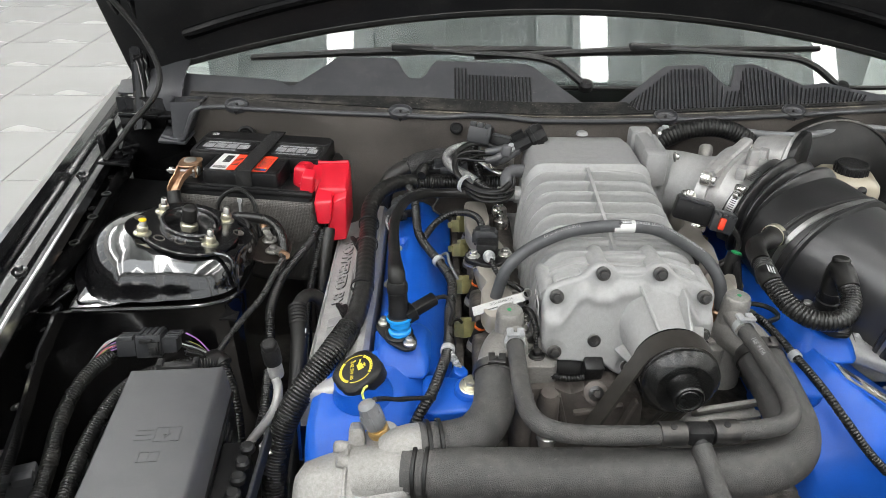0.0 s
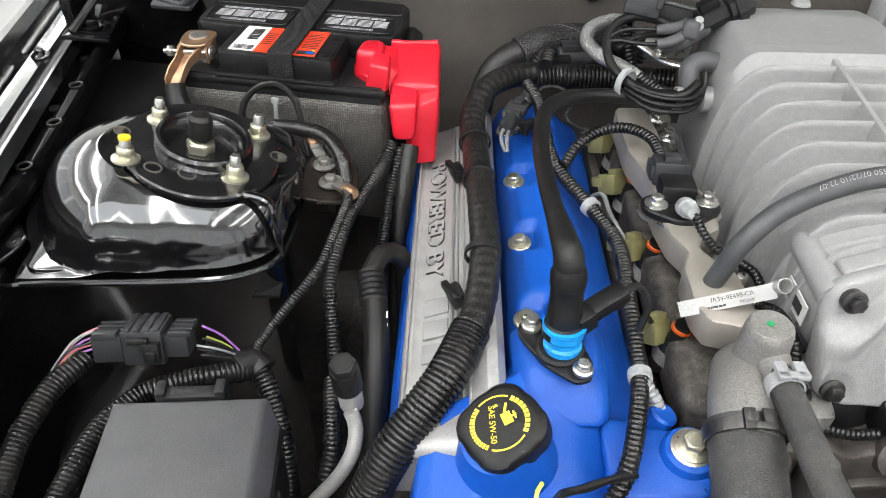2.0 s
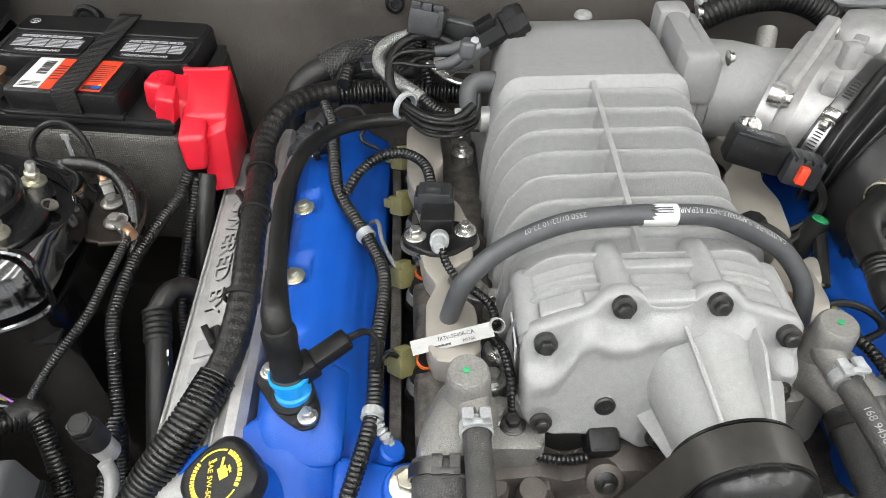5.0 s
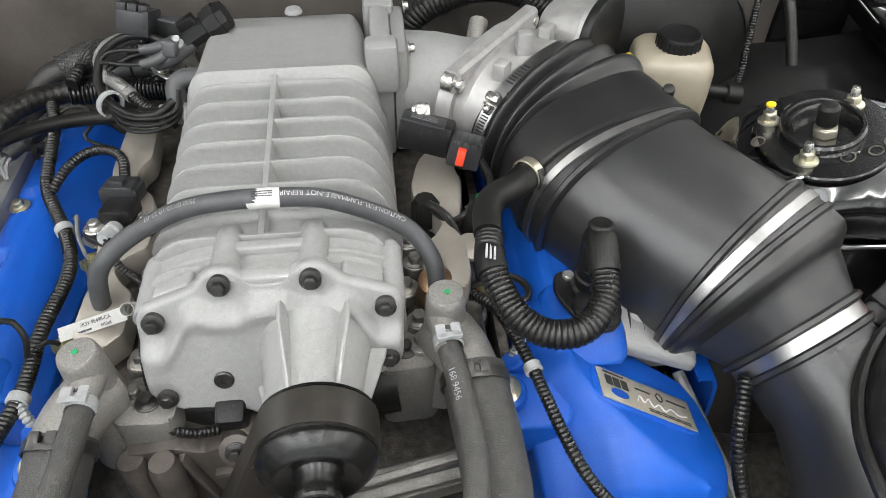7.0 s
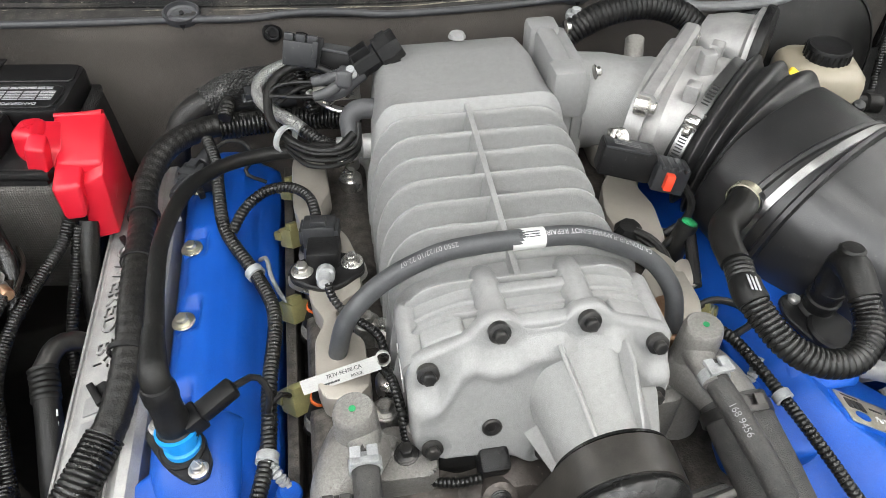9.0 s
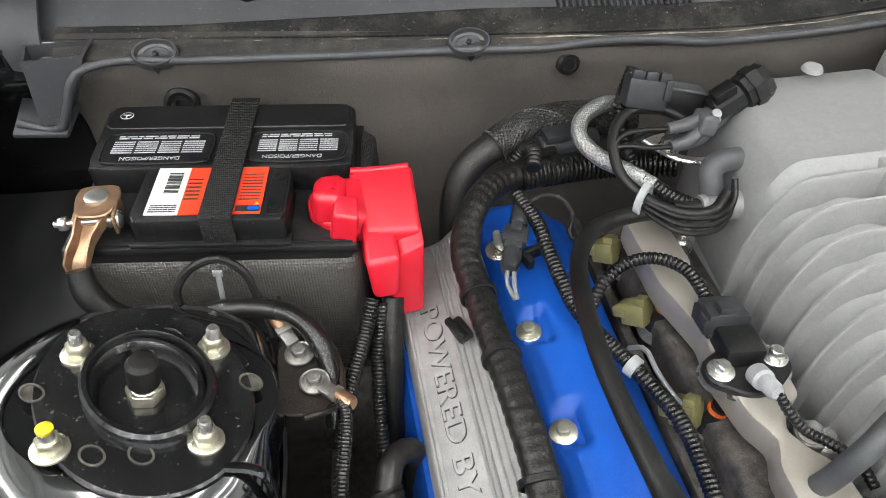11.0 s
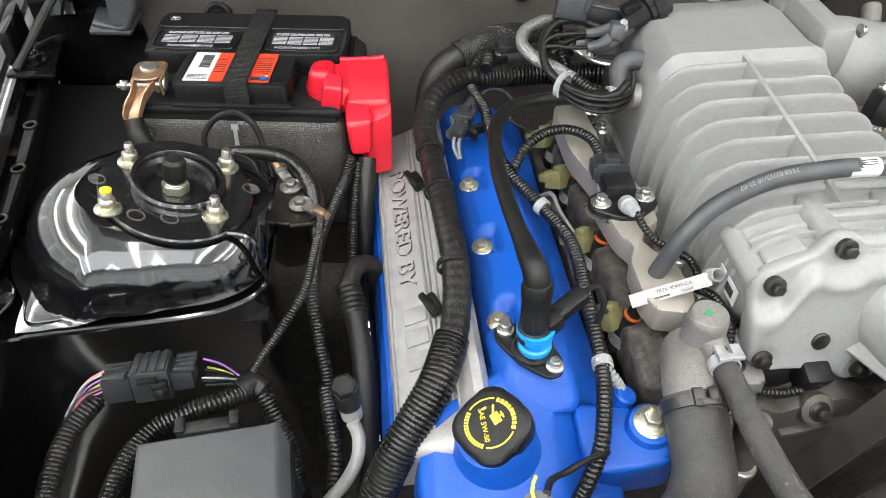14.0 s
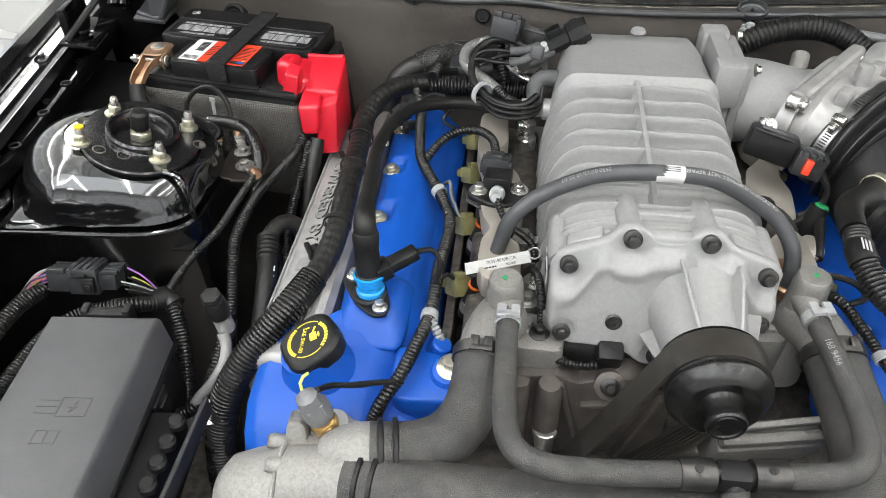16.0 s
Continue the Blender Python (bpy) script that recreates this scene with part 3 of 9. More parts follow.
for side, nm in ((1, "passenger"), (-1, "driver")):
    f = thing("fender", "gloss black painted car fender with inner flange and rail", "fender", (CX - side * 0.85, 0.6, 0.4), "fenders")
    bm = fender(1)
    part("outer_panel", bm if side > 0 else mirror(bm), GLOSS, f)
    bm = inner_rail()
    part("inner_rail", bm if side > 0 else mirror(bm), BODYBLACK, f)
    # raised seam strips and fixings along the rail
    bm = tube([(-0.561, 0.65, 0.893), (-0.566, 0.95, 0.897), (-0.588, 1.12, 0.898)], 0.006, 8, 0.03, flat=0.6)
    part("seam_strip", bm if side > 0 else mirror(bm), GLOSS, f)
    for y in (0.55, 0.72, 0.88, 1.02, 1.14):
        bm = at(lathe([(0.006, 0), (0.006, 0.0015), (0.004, 0.003), (0.001, 0.0032)], 12), -0.5565 - 0.135 * (max(y, 0.93) - 1.0), y, 0.882)
        part("rivet", bm if side > 0 else mirror(bm), DARKSTEEL, f)
    for y in (0.5, 0.8, 1.1):
        bm = at(washer_bolt(0.006, 0.006), -0.588 - 0.15 * (y - 1.0), y, 0.904)
        part("bolt", bm if side > 0 else mirror(bm), GLOSS, f)
    bm = thick(sheet([[(a, y, 0.838), (a + 0.003, y, 0.8445), (0.5 * (a + b), y, 0.8500), (b - 0.003, y, 0.8545), (b, y, 0.852), (b + 0.001, y, 0.830)] for y, a, b in ((0.80, -0.550, -0.516), (0.77, -0.540, -0.512), (0.737, -0.530, -0.505), (0.70, -0.520, -0.499), (0.66, -0.505, -0.487), (0.624, -0.490, -0.476), (0.58, -0.478, -0.464), (0.537, -0.464, -0.453), (0.45, -0.440, -0.430))]), 0.002)
    part("flange_strip", bm if side > 0 else mirror(bm), GLOSS, f)
    for x, y in ((-0.512, 0.742), (-0.496, 0.672), (-0.477, 0.600), (-0.458, 0.530)):
        bm = at(join(lathe([(0.0055, 0), (0.0055, 0.0015), (0.004, 0.002)], 14), hexhead(0.0035, 0.003)), x, y, 0.8505, 0, -14)
        part("strip_rivet", bm if side > 0 else mirror(bm), DARKSTEEL, f)
    for y in (0.75, 0.82, 0.90, 0.98, 1.06):
        bm = at(lathe([(0.0075, -0.0005), (0.0075, 0.0012), (0.0055, 0.0012), (0.005, -0.0005)], 16), -0.543 - 0.135 * (max(y, 0.93) - 1.0), y, 0.8895)
        part("rail_hole", bm if side > 0 else mirror(bm), RUBBER, f)
    # hinge bracket near the cowl
    bm = join(at(box(0.05, 0.10, 0.006, 0.002), -0.565, 1.17, 0.915, 0, 8, 8), at(box(0.012, 0.08, 0.05, 0.003), -0.585, 1.18, 0.935, 0, 0, 8), at(hexhead(0.009, 0.008, 0.004), -0.56, 1.15, 0.919))
    part("hinge_bracket", bm if side > 0 else mirror(bm), BODYBLACK, f)

# floor of the bay and front support
setting("bay_floor", at(prism([(-0.48, -0.75), (0.48, -0.75), (0.74, -0.25), (0.84, 0.15), (0.84, 0.75), (-0.84, 0.75), (-0.84, 0.15), (-0.74, -0.25)], 0.03, 0.004, 1), CX, 0.65, 0.405), CAST_DARK, "dark dirty underside of the engine bay", "engine bay")
setting("front_support", at(box(1.25, 0.08, 0.25, 0.02), CX, 0.02, 0.65), PLASTIC, "black plastic radiator support panel", "panel")

# strut towers
def strut_tower(sgn):
    SX, SY = 0.17, 0.09
    n = Vector((SX, SY, 1)).normalized()
    c = Vector((-0.361, 0.893, 0.9165))
    t = thing("strut_tower", "gloss black painted strut tower with four zinc nuts", "strut tower", c if sgn > 0 else (2 * CX - c.x, c.y, c.z), "strut towers")
    fix = (lambda b: b) if sgn > 0 else (lambda b: at(mirror(b), -0.021, 0.012, 0))
    # apron: front wall below the rolled lip, inner wall and the low shelf behind
    lip = [(-0.600, 0.766), (-0.530, 0.771), (-0.490, 0.7755), (-0.460, 0.778), (-0.414, 0.781), (-0.366, 0.784), (-0.345, 0.786), (-0.322, 0.790), (-0.301, 0.799), (-0.289, 0.809), (-0.282, 0.822), (-0.279, 0.86), (-0.279, 0.95), (-0.280, 1.10), (-0.280, 1.24)]
    part("apron_wall", fix(thick(sheet([[(x, y + 0.002, 0.857), (x - 0.002 * (i > 9), y + 0.007 * (i <= 9), 0.848), (x - 0.003 * (i > 9), y + 0.008 * (i <= 9), 0.78), (x, y + 0.010 * (i <= 9), 0.5)] for i, (x, y) in enumerate(lip)]), 0.003)), GLOSS, t)
    part("apron_shelf", fix(thick(sheet([[(-0.66, y, 0.848), (-0.60, y, 0.836), (-0.54, y, 0.830), (-0.50, y, 0.828), (-0.45, y, 0.828), (-0.36, y, 0.828), (-0.284, y, 0.828)] for y in [0.80 + 0.44 * k / 12 for k in range(13)]]), 0.003)), PLASTIC, t)
    part("front_lip", fix(tube([(x, y, 0.857) for x, y in lip[2:11]], 0.0032, 10, 0.006)), GLOSS, t)
    # base line of the pressing, walked round from the front corner by the rail
    base = [(-0.495, 0.779), (-0.46, 0.781), (-0.414, 0.784), (-0.366, 0.787), (-0.345, 0.789), (-0.322, 0.793), (-0.302, 0.802), (-0.290, 0.812), (-0.283, 0.824), (-0.281, 0.86), (-0.281, 0.93), (-0.288, 0.975), (-0.32, 0.998), (-0.40, 1.005), (-0.48, 0.998), (-0.525, 0.97), (-0.531, 0.94), (-0.529, 0.885), (-0.518, 0.850), (-0.4975, 0.817)]
    hub = Vector((-0.385, 0.893))
    turn = [math.atan2(q[1] - hub.y, q[0] - hub.x) for q in base]
    reach = [math.hypot(q[0] - hub.x, q[1] - hub.y) for q in base]
    order = sorted(range(len(base)), key=lambda i: turn[i])
    tt = [turn[order[-1]] - 2 * math.pi] + [turn[i] for i in order] + [turn[order[0]] + 2 * math.pi]
    rr = [reach[order[-1]]] + [reach[i] for i in order] + [reach[order[0]]]
    rg = []
    for k in range(25):
        s = k / 24
        row = []
        for j in range(120):
            a = 2 * math.pi * j / 120
            ca, sa = math.cos(a), math.sin(a)
            pin = Vector((c.x + 0.0865 * ca, c.y + 0.0625 * sa))
            g = math.atan2(pin.y - hub.y, pin.x - hub.x)
            far = float(np.interp(g, tt, rr))
            pout = hub + Vector((math.cos(g), math.sin(g))) * far
            d = (pout - pin).length
            e = min(d * 0.93, 0.060)
            top = c.z - 0.0015 - SX * (pin.x - c.x) - SY * (pin.y - c.y)
            foot = 0.8605
            rho = d * (s if d < 0.066 else s ** 1.35)
            if rho <= e:
                z = top - (top - foot) * (1 - math.sqrt(max(0.0, 1 - (0.975 * rho / e) ** 2.3)))
            else:
                zb = (top - foot) * math.sqrt(1 - 0.975 ** 2.3)
                z = foot + zb * math.exp(-(rho - e) / (0.004 + 0.10 * max(0.0, d - 0.066)))
            p = pin.lerp(pout, rho / d)
            row.append((p.x, p.y, z))
        rg.insert(0, row)
    part("side_wall", fix(thick(sheet([[(x, y, 0.8605), (x - 0.002, y, 0.855), (x - 0.003, y, 0.80)] for x, y in ((-0.495, 0.779), (-0.4975, 0.817), (-0.518, 0.850), (-0.529, 0.885), (-0.531, 0.94), (-0.525, 0.97))]), 0.002)), GLOSS, t)
    part("shelf_pressing", fix(at(prism(rounded([(-0.489, 0.784), (-0.43, 0.790), (-0.403, 0.801), (-0.438, 0.806), (-0.470, 0.816), (-0.496, 0.842), (-0.4945, 0.812)], 4, 0.3), 0.005, 0.002, 3), 0, 0, 0.8598)), GLOSS, t)
    rg += [[(c.x + 0.86 * r * math.cos(2 * math.pi * k / 120), c.y + 0.66 * r * math.sin(2 * math.pi * k / 120), c.z - SX * 0.86 * r * math.cos(2 * math.pi * k / 120) - SY * 0.66 * r * math.sin(2 * math.pi * k / 120) + dz) for k in range(120)] for r, dz in ((0.099, -0.0015), (0.098, -0.003), (0.048, -0.003), (0.045, -0.014), (0.042, -0.03))]
    part("dome", fix(loft(rg)), GLOSS, t, angle=50)
    plate = lathe([(0.100, 0.0), (0.100, 0.003), (0.098, 0.0045), (0.058, 0.0045), (0.054, 0.010), (0.048, 0.012), (0.044, 0.008), (0.042, -0.01)], 64, 0.865, 0.665)
    part("mount_plate", fix(aim(plate, c, n)), PLATEBLACK, t)
    part("bearing_cup", fix(aim(lathe([(0.036, -0.02), (0.036, -0.004), (0.028, 0.0), (0.016, 0.0)], 32), c, n)), RUBBER, t)
    part("centre_nut", fix(aim(hexhead(0.0130, 0.011, 0.005), c - n * 0.003, n)), NUTZ, t, "large zinc centre nut")
    part("rod_cap", fix(aim(lathe([(0.0105, 0.014), (0.0105, 0.032), (0.008, 0.0355), (0.002, 0.0365)], 20), c, n)), RUBBER, t, "black rubber rod cap")
    for dx, dy in ((-0.048, -0.042), (0.0415, -0.0435), (0.042, 0.037), (-0.046, 0.036)):
        p = c + Vector((dx, dy, -(SX * dx + SY * dy) + 0.0045))
        nut = part("flange_nut", fix(aim(hexhead(0.0078, 0.0095, 0.006), p, n)), NUTZ, t, "zinc flange nut")
        part("stud", fix(aim(lathe([(0.0048, 0.008), (0.0048, 0.0195), (0.0035, 0.022)], 12), p, n)), STEEL, nut)
    mk = Vector((-0.048, -0.042, 0.0164)) if sgn > 0 else Vector((0.042, 0.037, -0.006))
    part("stud_mark", fix(aim(lathe([(0.0051, 0.0195), (0.0051, 0.0216), (0.003, 0.0226)], 12), c + mk, n)), YELP, t, "yellow paint dab")
    for dx, dy in ((-0.068, 0.004), (0.004, -0.056), (0.068, 0.004), (-0.024, -0.054), (0.012, 0.056)):
        p = c + Vector((dx, dy * 0.9, -(SX * dx + SY * 0.9 * dy) + 0.004))
        part("slot_hole", fix(aim(lathe([(0.0075, 0), (0.0075, 0.0016), (0.0062, 0.0016), (0.006, 0.0002)], 20, 1.25, 0.9), p, n, 20)), CAST_DARK, t)
    for x, y in ((-0.435, 0.788), (-0.385, 0.790), (-0.335, 0.795), (-0.310, 0.803)):
        part("punch_mark", fix(aim(lathe([(0.006, 0), (0.005, 0.002), (0.002, 0.0022)], 12, 1.3, 0.7), (x, y, 0.832), (0.1, -1, 0.1))), GLOSS, t)
    part("stiffener_tab", fix(hexa([(-0.378, 0.853, 0.920), (-0.358, 0.851, 0.917), (-0.346, 0.828, 0.916), (-0.374, 0.829, 0.918)], [(-0.374, 0.851, 0.9275), (-0.360, 0.850, 0.925), (-0.352, 0.830, 0.924), (-0.371, 0.831, 0.9265)], 0.002, 2)), GLOSS, t)
    part("plate_fold", fix(tube([(-0.345, 0.833, 0.9185), (-0.318, 0.8320, 0.9155), (-0.297, 0.8285, 0.9145), (-0.2865, 0.8255, 0.911), (-0.2830, 0.823, 0.900), (-0.2815, 0.8205, 0.880), (-0.2810, 0.8195, 0.860)], 0.004, 8, 0.006, flat=0.7)), GLOSS, t)
    part("cup_rim", fix(aim(lathe([(0.052, 0.0), (0.052, 0.011), (0.0495, 0.0135), (0.046, 0.0135), (0.0445, 0.0115), (0.0440, -0.004), (0.040, -0.006)], 56, 1.0, 0.80), c + Vector((0.002, 0.004, 0.0)), n)), PLATEBLACK, t)
    # seam of the mounting plate
    part("plate_lobe", fix(aim(at(prism([(-0.012, -0.070), (0.012, -0.070), (0.020, -0.048), (-0.020, -0.048)], 0.003, 0.001, 1), 0, 0, 0.001), c, n)), GLOSS, t)
    # bracket tongue towards the rail
    part("corner_bracket", fix(at(prism(rounded([(0.002, 0.037), (0.020, 0.011), (0.021, -0.002), (0.011, -0.018), (0.009, -0.035), (-0.021, -0.027), (-0.013, -0.005), (-0.007, 0.017)], 5, 0.3), 0.004, 0.0015, 2), -0.525, 0.815, 0.8585, 0, -12)), GLOSS, t)
    part("bracket_screw", fix(at(join(lathe([(0.0065, 0), (0.006, 0.0015), (0.0045, 0.002)], 18), hexhead(0.0038, 0.003)), -0.512, 0.818, 0.8655, 0, -12)), DARKSTEEL, t)
    for x, y in ((-0.541, 0.842), (-0.536, 0.865)):
        part("bracket_screw", fix(at(join(lathe([(0.0065, 0), (0.006, 0.0015), (0.0045, 0.002)], 18), hexhead(0.0038, 0.003)), x, y, 0.8335)), DARKSTEEL, t)
    return t


strut_tower(1)
strut_tower(-1)

# firewall
rows = []
for k in range(41):
    x = -0.47 + k * 0.036
    y0 = lip_y(x) + 0.004
    w = 0.004 * math.sin(x * 17) + 0.003 * math.sin(x * 41)
    yt = lip_y(x) + 0.004 + 0.012 * min(1.0, max(0.0, (x + 0.35) / 0.25)) - 0.012
    rows.append([(x, yt + 0.004, 0.981), (x, yt + 0.002, 0.974), (x, 0.5 * (yt + y0) + 0.004 + w, 0.955), (x, y0 + 0.012 + w, 0.93), (x, y0 + 0.016, 0.89), (x, y0 + 0.02 + w, 0.83), (x, y0 + 0.02, 0.72), (x, y0 - 0.02, 0.5)])
fw = setting("firewall", thick(sheet(rows), 0.006), FIREW, "brown-grey felt covered firewall insulation with push clips", "firewall")
for x, z, kk in ((-0.357, 0.926, 1.0), (0.0237, 0.960, 0.70), (0.40, 0.945, 0.85)):
    p = (x, lip_y(x) - 0.002 + 0.006 * min(1.0, max(0.0, (x + 0.35) / 0.25)), z)
    c1 = part("push_clip", aim(lathe([(0.0165 * kk, -0.010), (0.0165 * kk, 0.004), (0.013 * kk, 0.0065), (0.009, 0.005), (0.008, 0.007), (0.005, 0.007), (0.005, 0.003)], 24), p, (0, -1, 0.25)), PLASTIC, fw)

side = thing("cowl_side", "black painted side panel closing the bay beside the cowl", "panel", (-0.55, 1.24, 0.6), "cowl sides")
part("panel", at(box(0.14, 0.012, 0.60, 0.003), -0.530, 1.272, 0.682, 0, 0, -6), BODYBLACK, side)
part("flange", at(box(0.12, 0.03, 0.01, 0.003), -0.53, 1.258, 0.955, 0, 0, -6), BODYBLACK, side)
side = thing("cowl_side", "black painted side panel closing the bay beside the cowl", "panel", (0.98, 1.24, 0.6), "cowl sides")
part("panel", at(box(0.12, 0.012, 0.54, 0.003), 0.955, 1.268, 0.68, 0, 0, 6), BODYBLACK, side)
part("flange", at(box(0.10, 0.03, 0.01, 0.003), 0.96, 1.255, 0.945, 0, 0, 6), BODYBLACK, side)

# cowl panel
def cowl_pt(x, s, up=0.0):
    """s: metres up the slope from the front lip."""
    y = lip_y(x) + 0.02 + s * 0.857
    return Vector((x, y - up * 0.515, 0.985 + s * 0.515 + up * 0.857))


def cowl_top(x):
    """Length of the panel up the slope: the jagged rear outline."""
    key = [(-0.60, 0.03), (-0.50, 0.055), (-0.305, 0.05), (-0.275, 0.035), (-0.19, 0.115), (-0.10, 0.115), (-0.085, 0.115), (-0.065, 0.07), (-0.035, 0.07), (-0.015, 0.115), (0.155, 0.115), (0.22, 0.05), (0.262, 0.008), (0.285, 0.008), (0.405, 0.108), (0.478, 0.108), (0.512, 0.052), (0.522, 0.052), (0.540, 0.105), (0.578, 0.105), (0.66, 0.05), (0.70, 0.055), (0.80, 0.022), (0.90, 0.018), (1.05, 0.02)]
    for (a, u), (b, v) in zip(key, key[1:]):
        if a <= x <= b:
            return u + (v - u) * (x - a) / (b - a)
    return 0.02


def wing_row(x, y0, z0, drop):
    return [(x, y0 + 0.10, z0 + 0.05), (x, y0 + 0.03, z0 + 0.022), (x, y0 + 0.004, z0 + 0.004), (x, y0 - 0.004, z0 - 0.3 * drop), (x, y0 - 0.002, z0 - drop)]


cowl = setting("cowl_panel", thick(sheet([[cowl_pt(x, cowl_top(x) * q) for q in (0, 0.15, 0.5, 0.85, 1)] + [cowl_pt(x, cowl_top(x) + 0.006, -0.012)] for x in [-0.60 + i * 0.01 for i in range(166)]]), 0.004), COWLP, "dusty dark grey plastic cowl panel with slotted grilles", "cowl")
LX = [-0.46 + i * 0.02 for i in range(77)]


def lf(x):
    """Front edge of the ledge: a little further back towards the middle."""
    return lip_y(x) + 0.004 + 0.012 * min(1.0, max(0.0, (x + 0.35) / 0.25))


def strip_top(x):
    return 0.004 if x > 0.33 else 0.010 + 0.014 * min(1.0, max(0.0, (x + 0.35) / 0.3))


part("rubber_strip", thick(sheet([[cowl_pt(x, q, u) for q, u in ((-0.008, 0.001), (-0.006, 0.004), (strip_top(x), 0.0035), (strip_top(x) + 0.003, 0.001))] for x in LX]), 0.003), STRIP, cowl, "gritty black rubber strip")
part("strip_edge", tube([(p.x, p.y, p.z) for p in [cowl_pt(x, -0.0085 + 0.0008 * math.sin(x * 61), 0.004) for x in LX]], 0.0016, 6, 0.01, wob=0.5), DRYDIRT, cowl, "dried dirt along the strip")
part("strip_fold", tube([(p.x, p.y, p.z) for p in [cowl_pt(x, -0.0035, 0.0052) for x in LX]], 0.0011, 6, 0.02), STRIP, cowl)
part("front_ledge", thick(sheet([[Vector((x, lf(x) + d, z)) for d, z in ((-0.017, 0.9790), (-0.008, 0.9815), (-0.002, 0.9830), (0.006, 0.9832))] + [Vector((x, lip_y(x) + 0.022, 0.988))] for x in LX]), 0.003), LEDGE, cowl, "dusty brown-grey ledge")
part("ledge_crease", tube([(x, lf(x) - 0.004, 0.9835) for x in LX[4:]], 0.0012, 6, 0.03), LEDGE, cowl)
drop = [(-0.508, 1.226, 0.925), (-0.470, 1.214, 0.922), (-0.455, 1.213, 0.945), (-0.437, 1.216, 0.978)]
part("rubber_seal", tube(drop + [(x, lf(x) - 0.0175, 0.9800 + 0.0015 * math.sin(x * 9) + (0.010 * math.exp(-((x - 0.075) / 0.03) ** 2))) for x in [-0.40 + i * 0.05 for i in range(28)]], 0.0043, 12, 0.012), COWLP, cowl, "grey rubber edge bead")
for x in (-0.366, -0.074, 0.385, 0.62):
    p = (x, lf(x) - 0.0125, 0.9850)
    boss = part("clip_boss", aim(lathe([(0.0215, -0.008), (0.0213, 0.0015), (0.0200, 0.0040), (0.0185, 0.0040), (0.0170, 0.0010), (0.0160, -0.0010), (0.0125, -0.0020), (0.0100, -0.0010), (0.006, -0.0016), (0.003, -0.0010)], 36, 1, 0.66), p, (0, -0.62, 1)), COWLP, cowl)
    part("clip_pin", aim(lathe([(0.0025, -0.002), (0.0025, 0.0015), (0.001, 0.002)], 10), p, (0, -0.62, 1)), PLASTIC, boss)
    part("clip_barb", at(prism([(-0.0035, 0), (0.0035, 0), (0.0, -0.007)], 0.003, 0), x, lf(x) - 0.021, 0.976, 90), PLASTIC, boss)
part("end_wing", thick(sheet([wing_row(x, y0, z0, d) for x, y0, z0, d in ((-0.545, 1.278, 0.986, 0.03), (-0.515, 1.270, 0.990, 0.040), (-0.498, 1.262, 0.992, 0.044), (-0.482, 1.258, 0.994, 0.040), (-0.470, 1.256, 0.996, 0.020))]), 0.003), COWLP, cowl, "rounded grey end of the cowl")


def funnel(z, x0, x1, y0, y1):
    return [(x0, y0, z), (x1, y0, z), (x1 + 0.004, y1, z), (x0 - 0.004, y1, z)]


part("end_funnel", thick(loft([funnel(0.990, -0.482, -0.428, 1.222, 1.255), funnel(0.975, -0.482, -0.434, 1.221, 1.255), funnel(0.945, -0.484, -0.452, 1.218, 1.25), funnel(0.926, -0.484, -0.464, 1.216, 1.248)], False), 0.003), COWLP, cowl, "grey tapered drain funnel")
part("funnel_foot", at(prism([(-0.028, -0.020), (0.024, -0.022), (0.028, 0.02), (-0.03, 0.03)], 0.006, 0.002), -0.484, 1.232, 0.919, 12, 0, -6), COWLP, cowl)
slat_at = [(0.022 + i * 0.0063, 0.018, 0.098 if i < 4 else 0.083) for i in range(22)] + [(0.305 + i * 0.0075, 0.008, min(0.098, min(cowl_top(0.305 + i * 0.0075), cowl_top(0.317 + i * 0.0075)) - 0.010)) for i in range(66)]
for x, s0, s1 in slat_at:
    if s1 - s0 < 0.012:
        continue
    a, b = cowl_pt(x, s0, 0.0), cowl_pt(x + (0.012 if x > 0.3 else 0), s1, 0.0)
    d = b - a
    bm = aim(at(box(0.0033, 0.005, d.length, 0.0008, 1), 0, 0, d.length / 2), a, d)
    part("slat", bm, PLASTIC, cowl)

# windscreen, wipers, hood
wind = thing("windscreen", "raked windscreen glass reflecting the ceiling lamps", "windscreen", (CX, 1.4, 1.0))
rows = []
for k in range(25):
    x = CX - 0.78 + k * 0.065
    d = abs(x - CX)
    y0 = 1.335 + 0.10 * d * d
    rows.append([(x * 1.0, y0 + s * 0.86 + 0.12 * d * d * s, 0.985 + s * 0.51 - 0.02 * d * d) for s in (0, 0.15, 0.3, 0.6, 0.9)])
part("glass", thick(sheet(rows), 0.005), GLASS, wind)
part("lower_seal", tube([r[0] for r in rows], 0.005, 8, 0.03), RUBBER, wind, "black rubber edge")
setting("cabin", at(box(1.5, 1.2, 1.1, 0.08), CX, 2.15, 0.68), DARKCAB, "dark car interior behind the windscreen", "cabin")


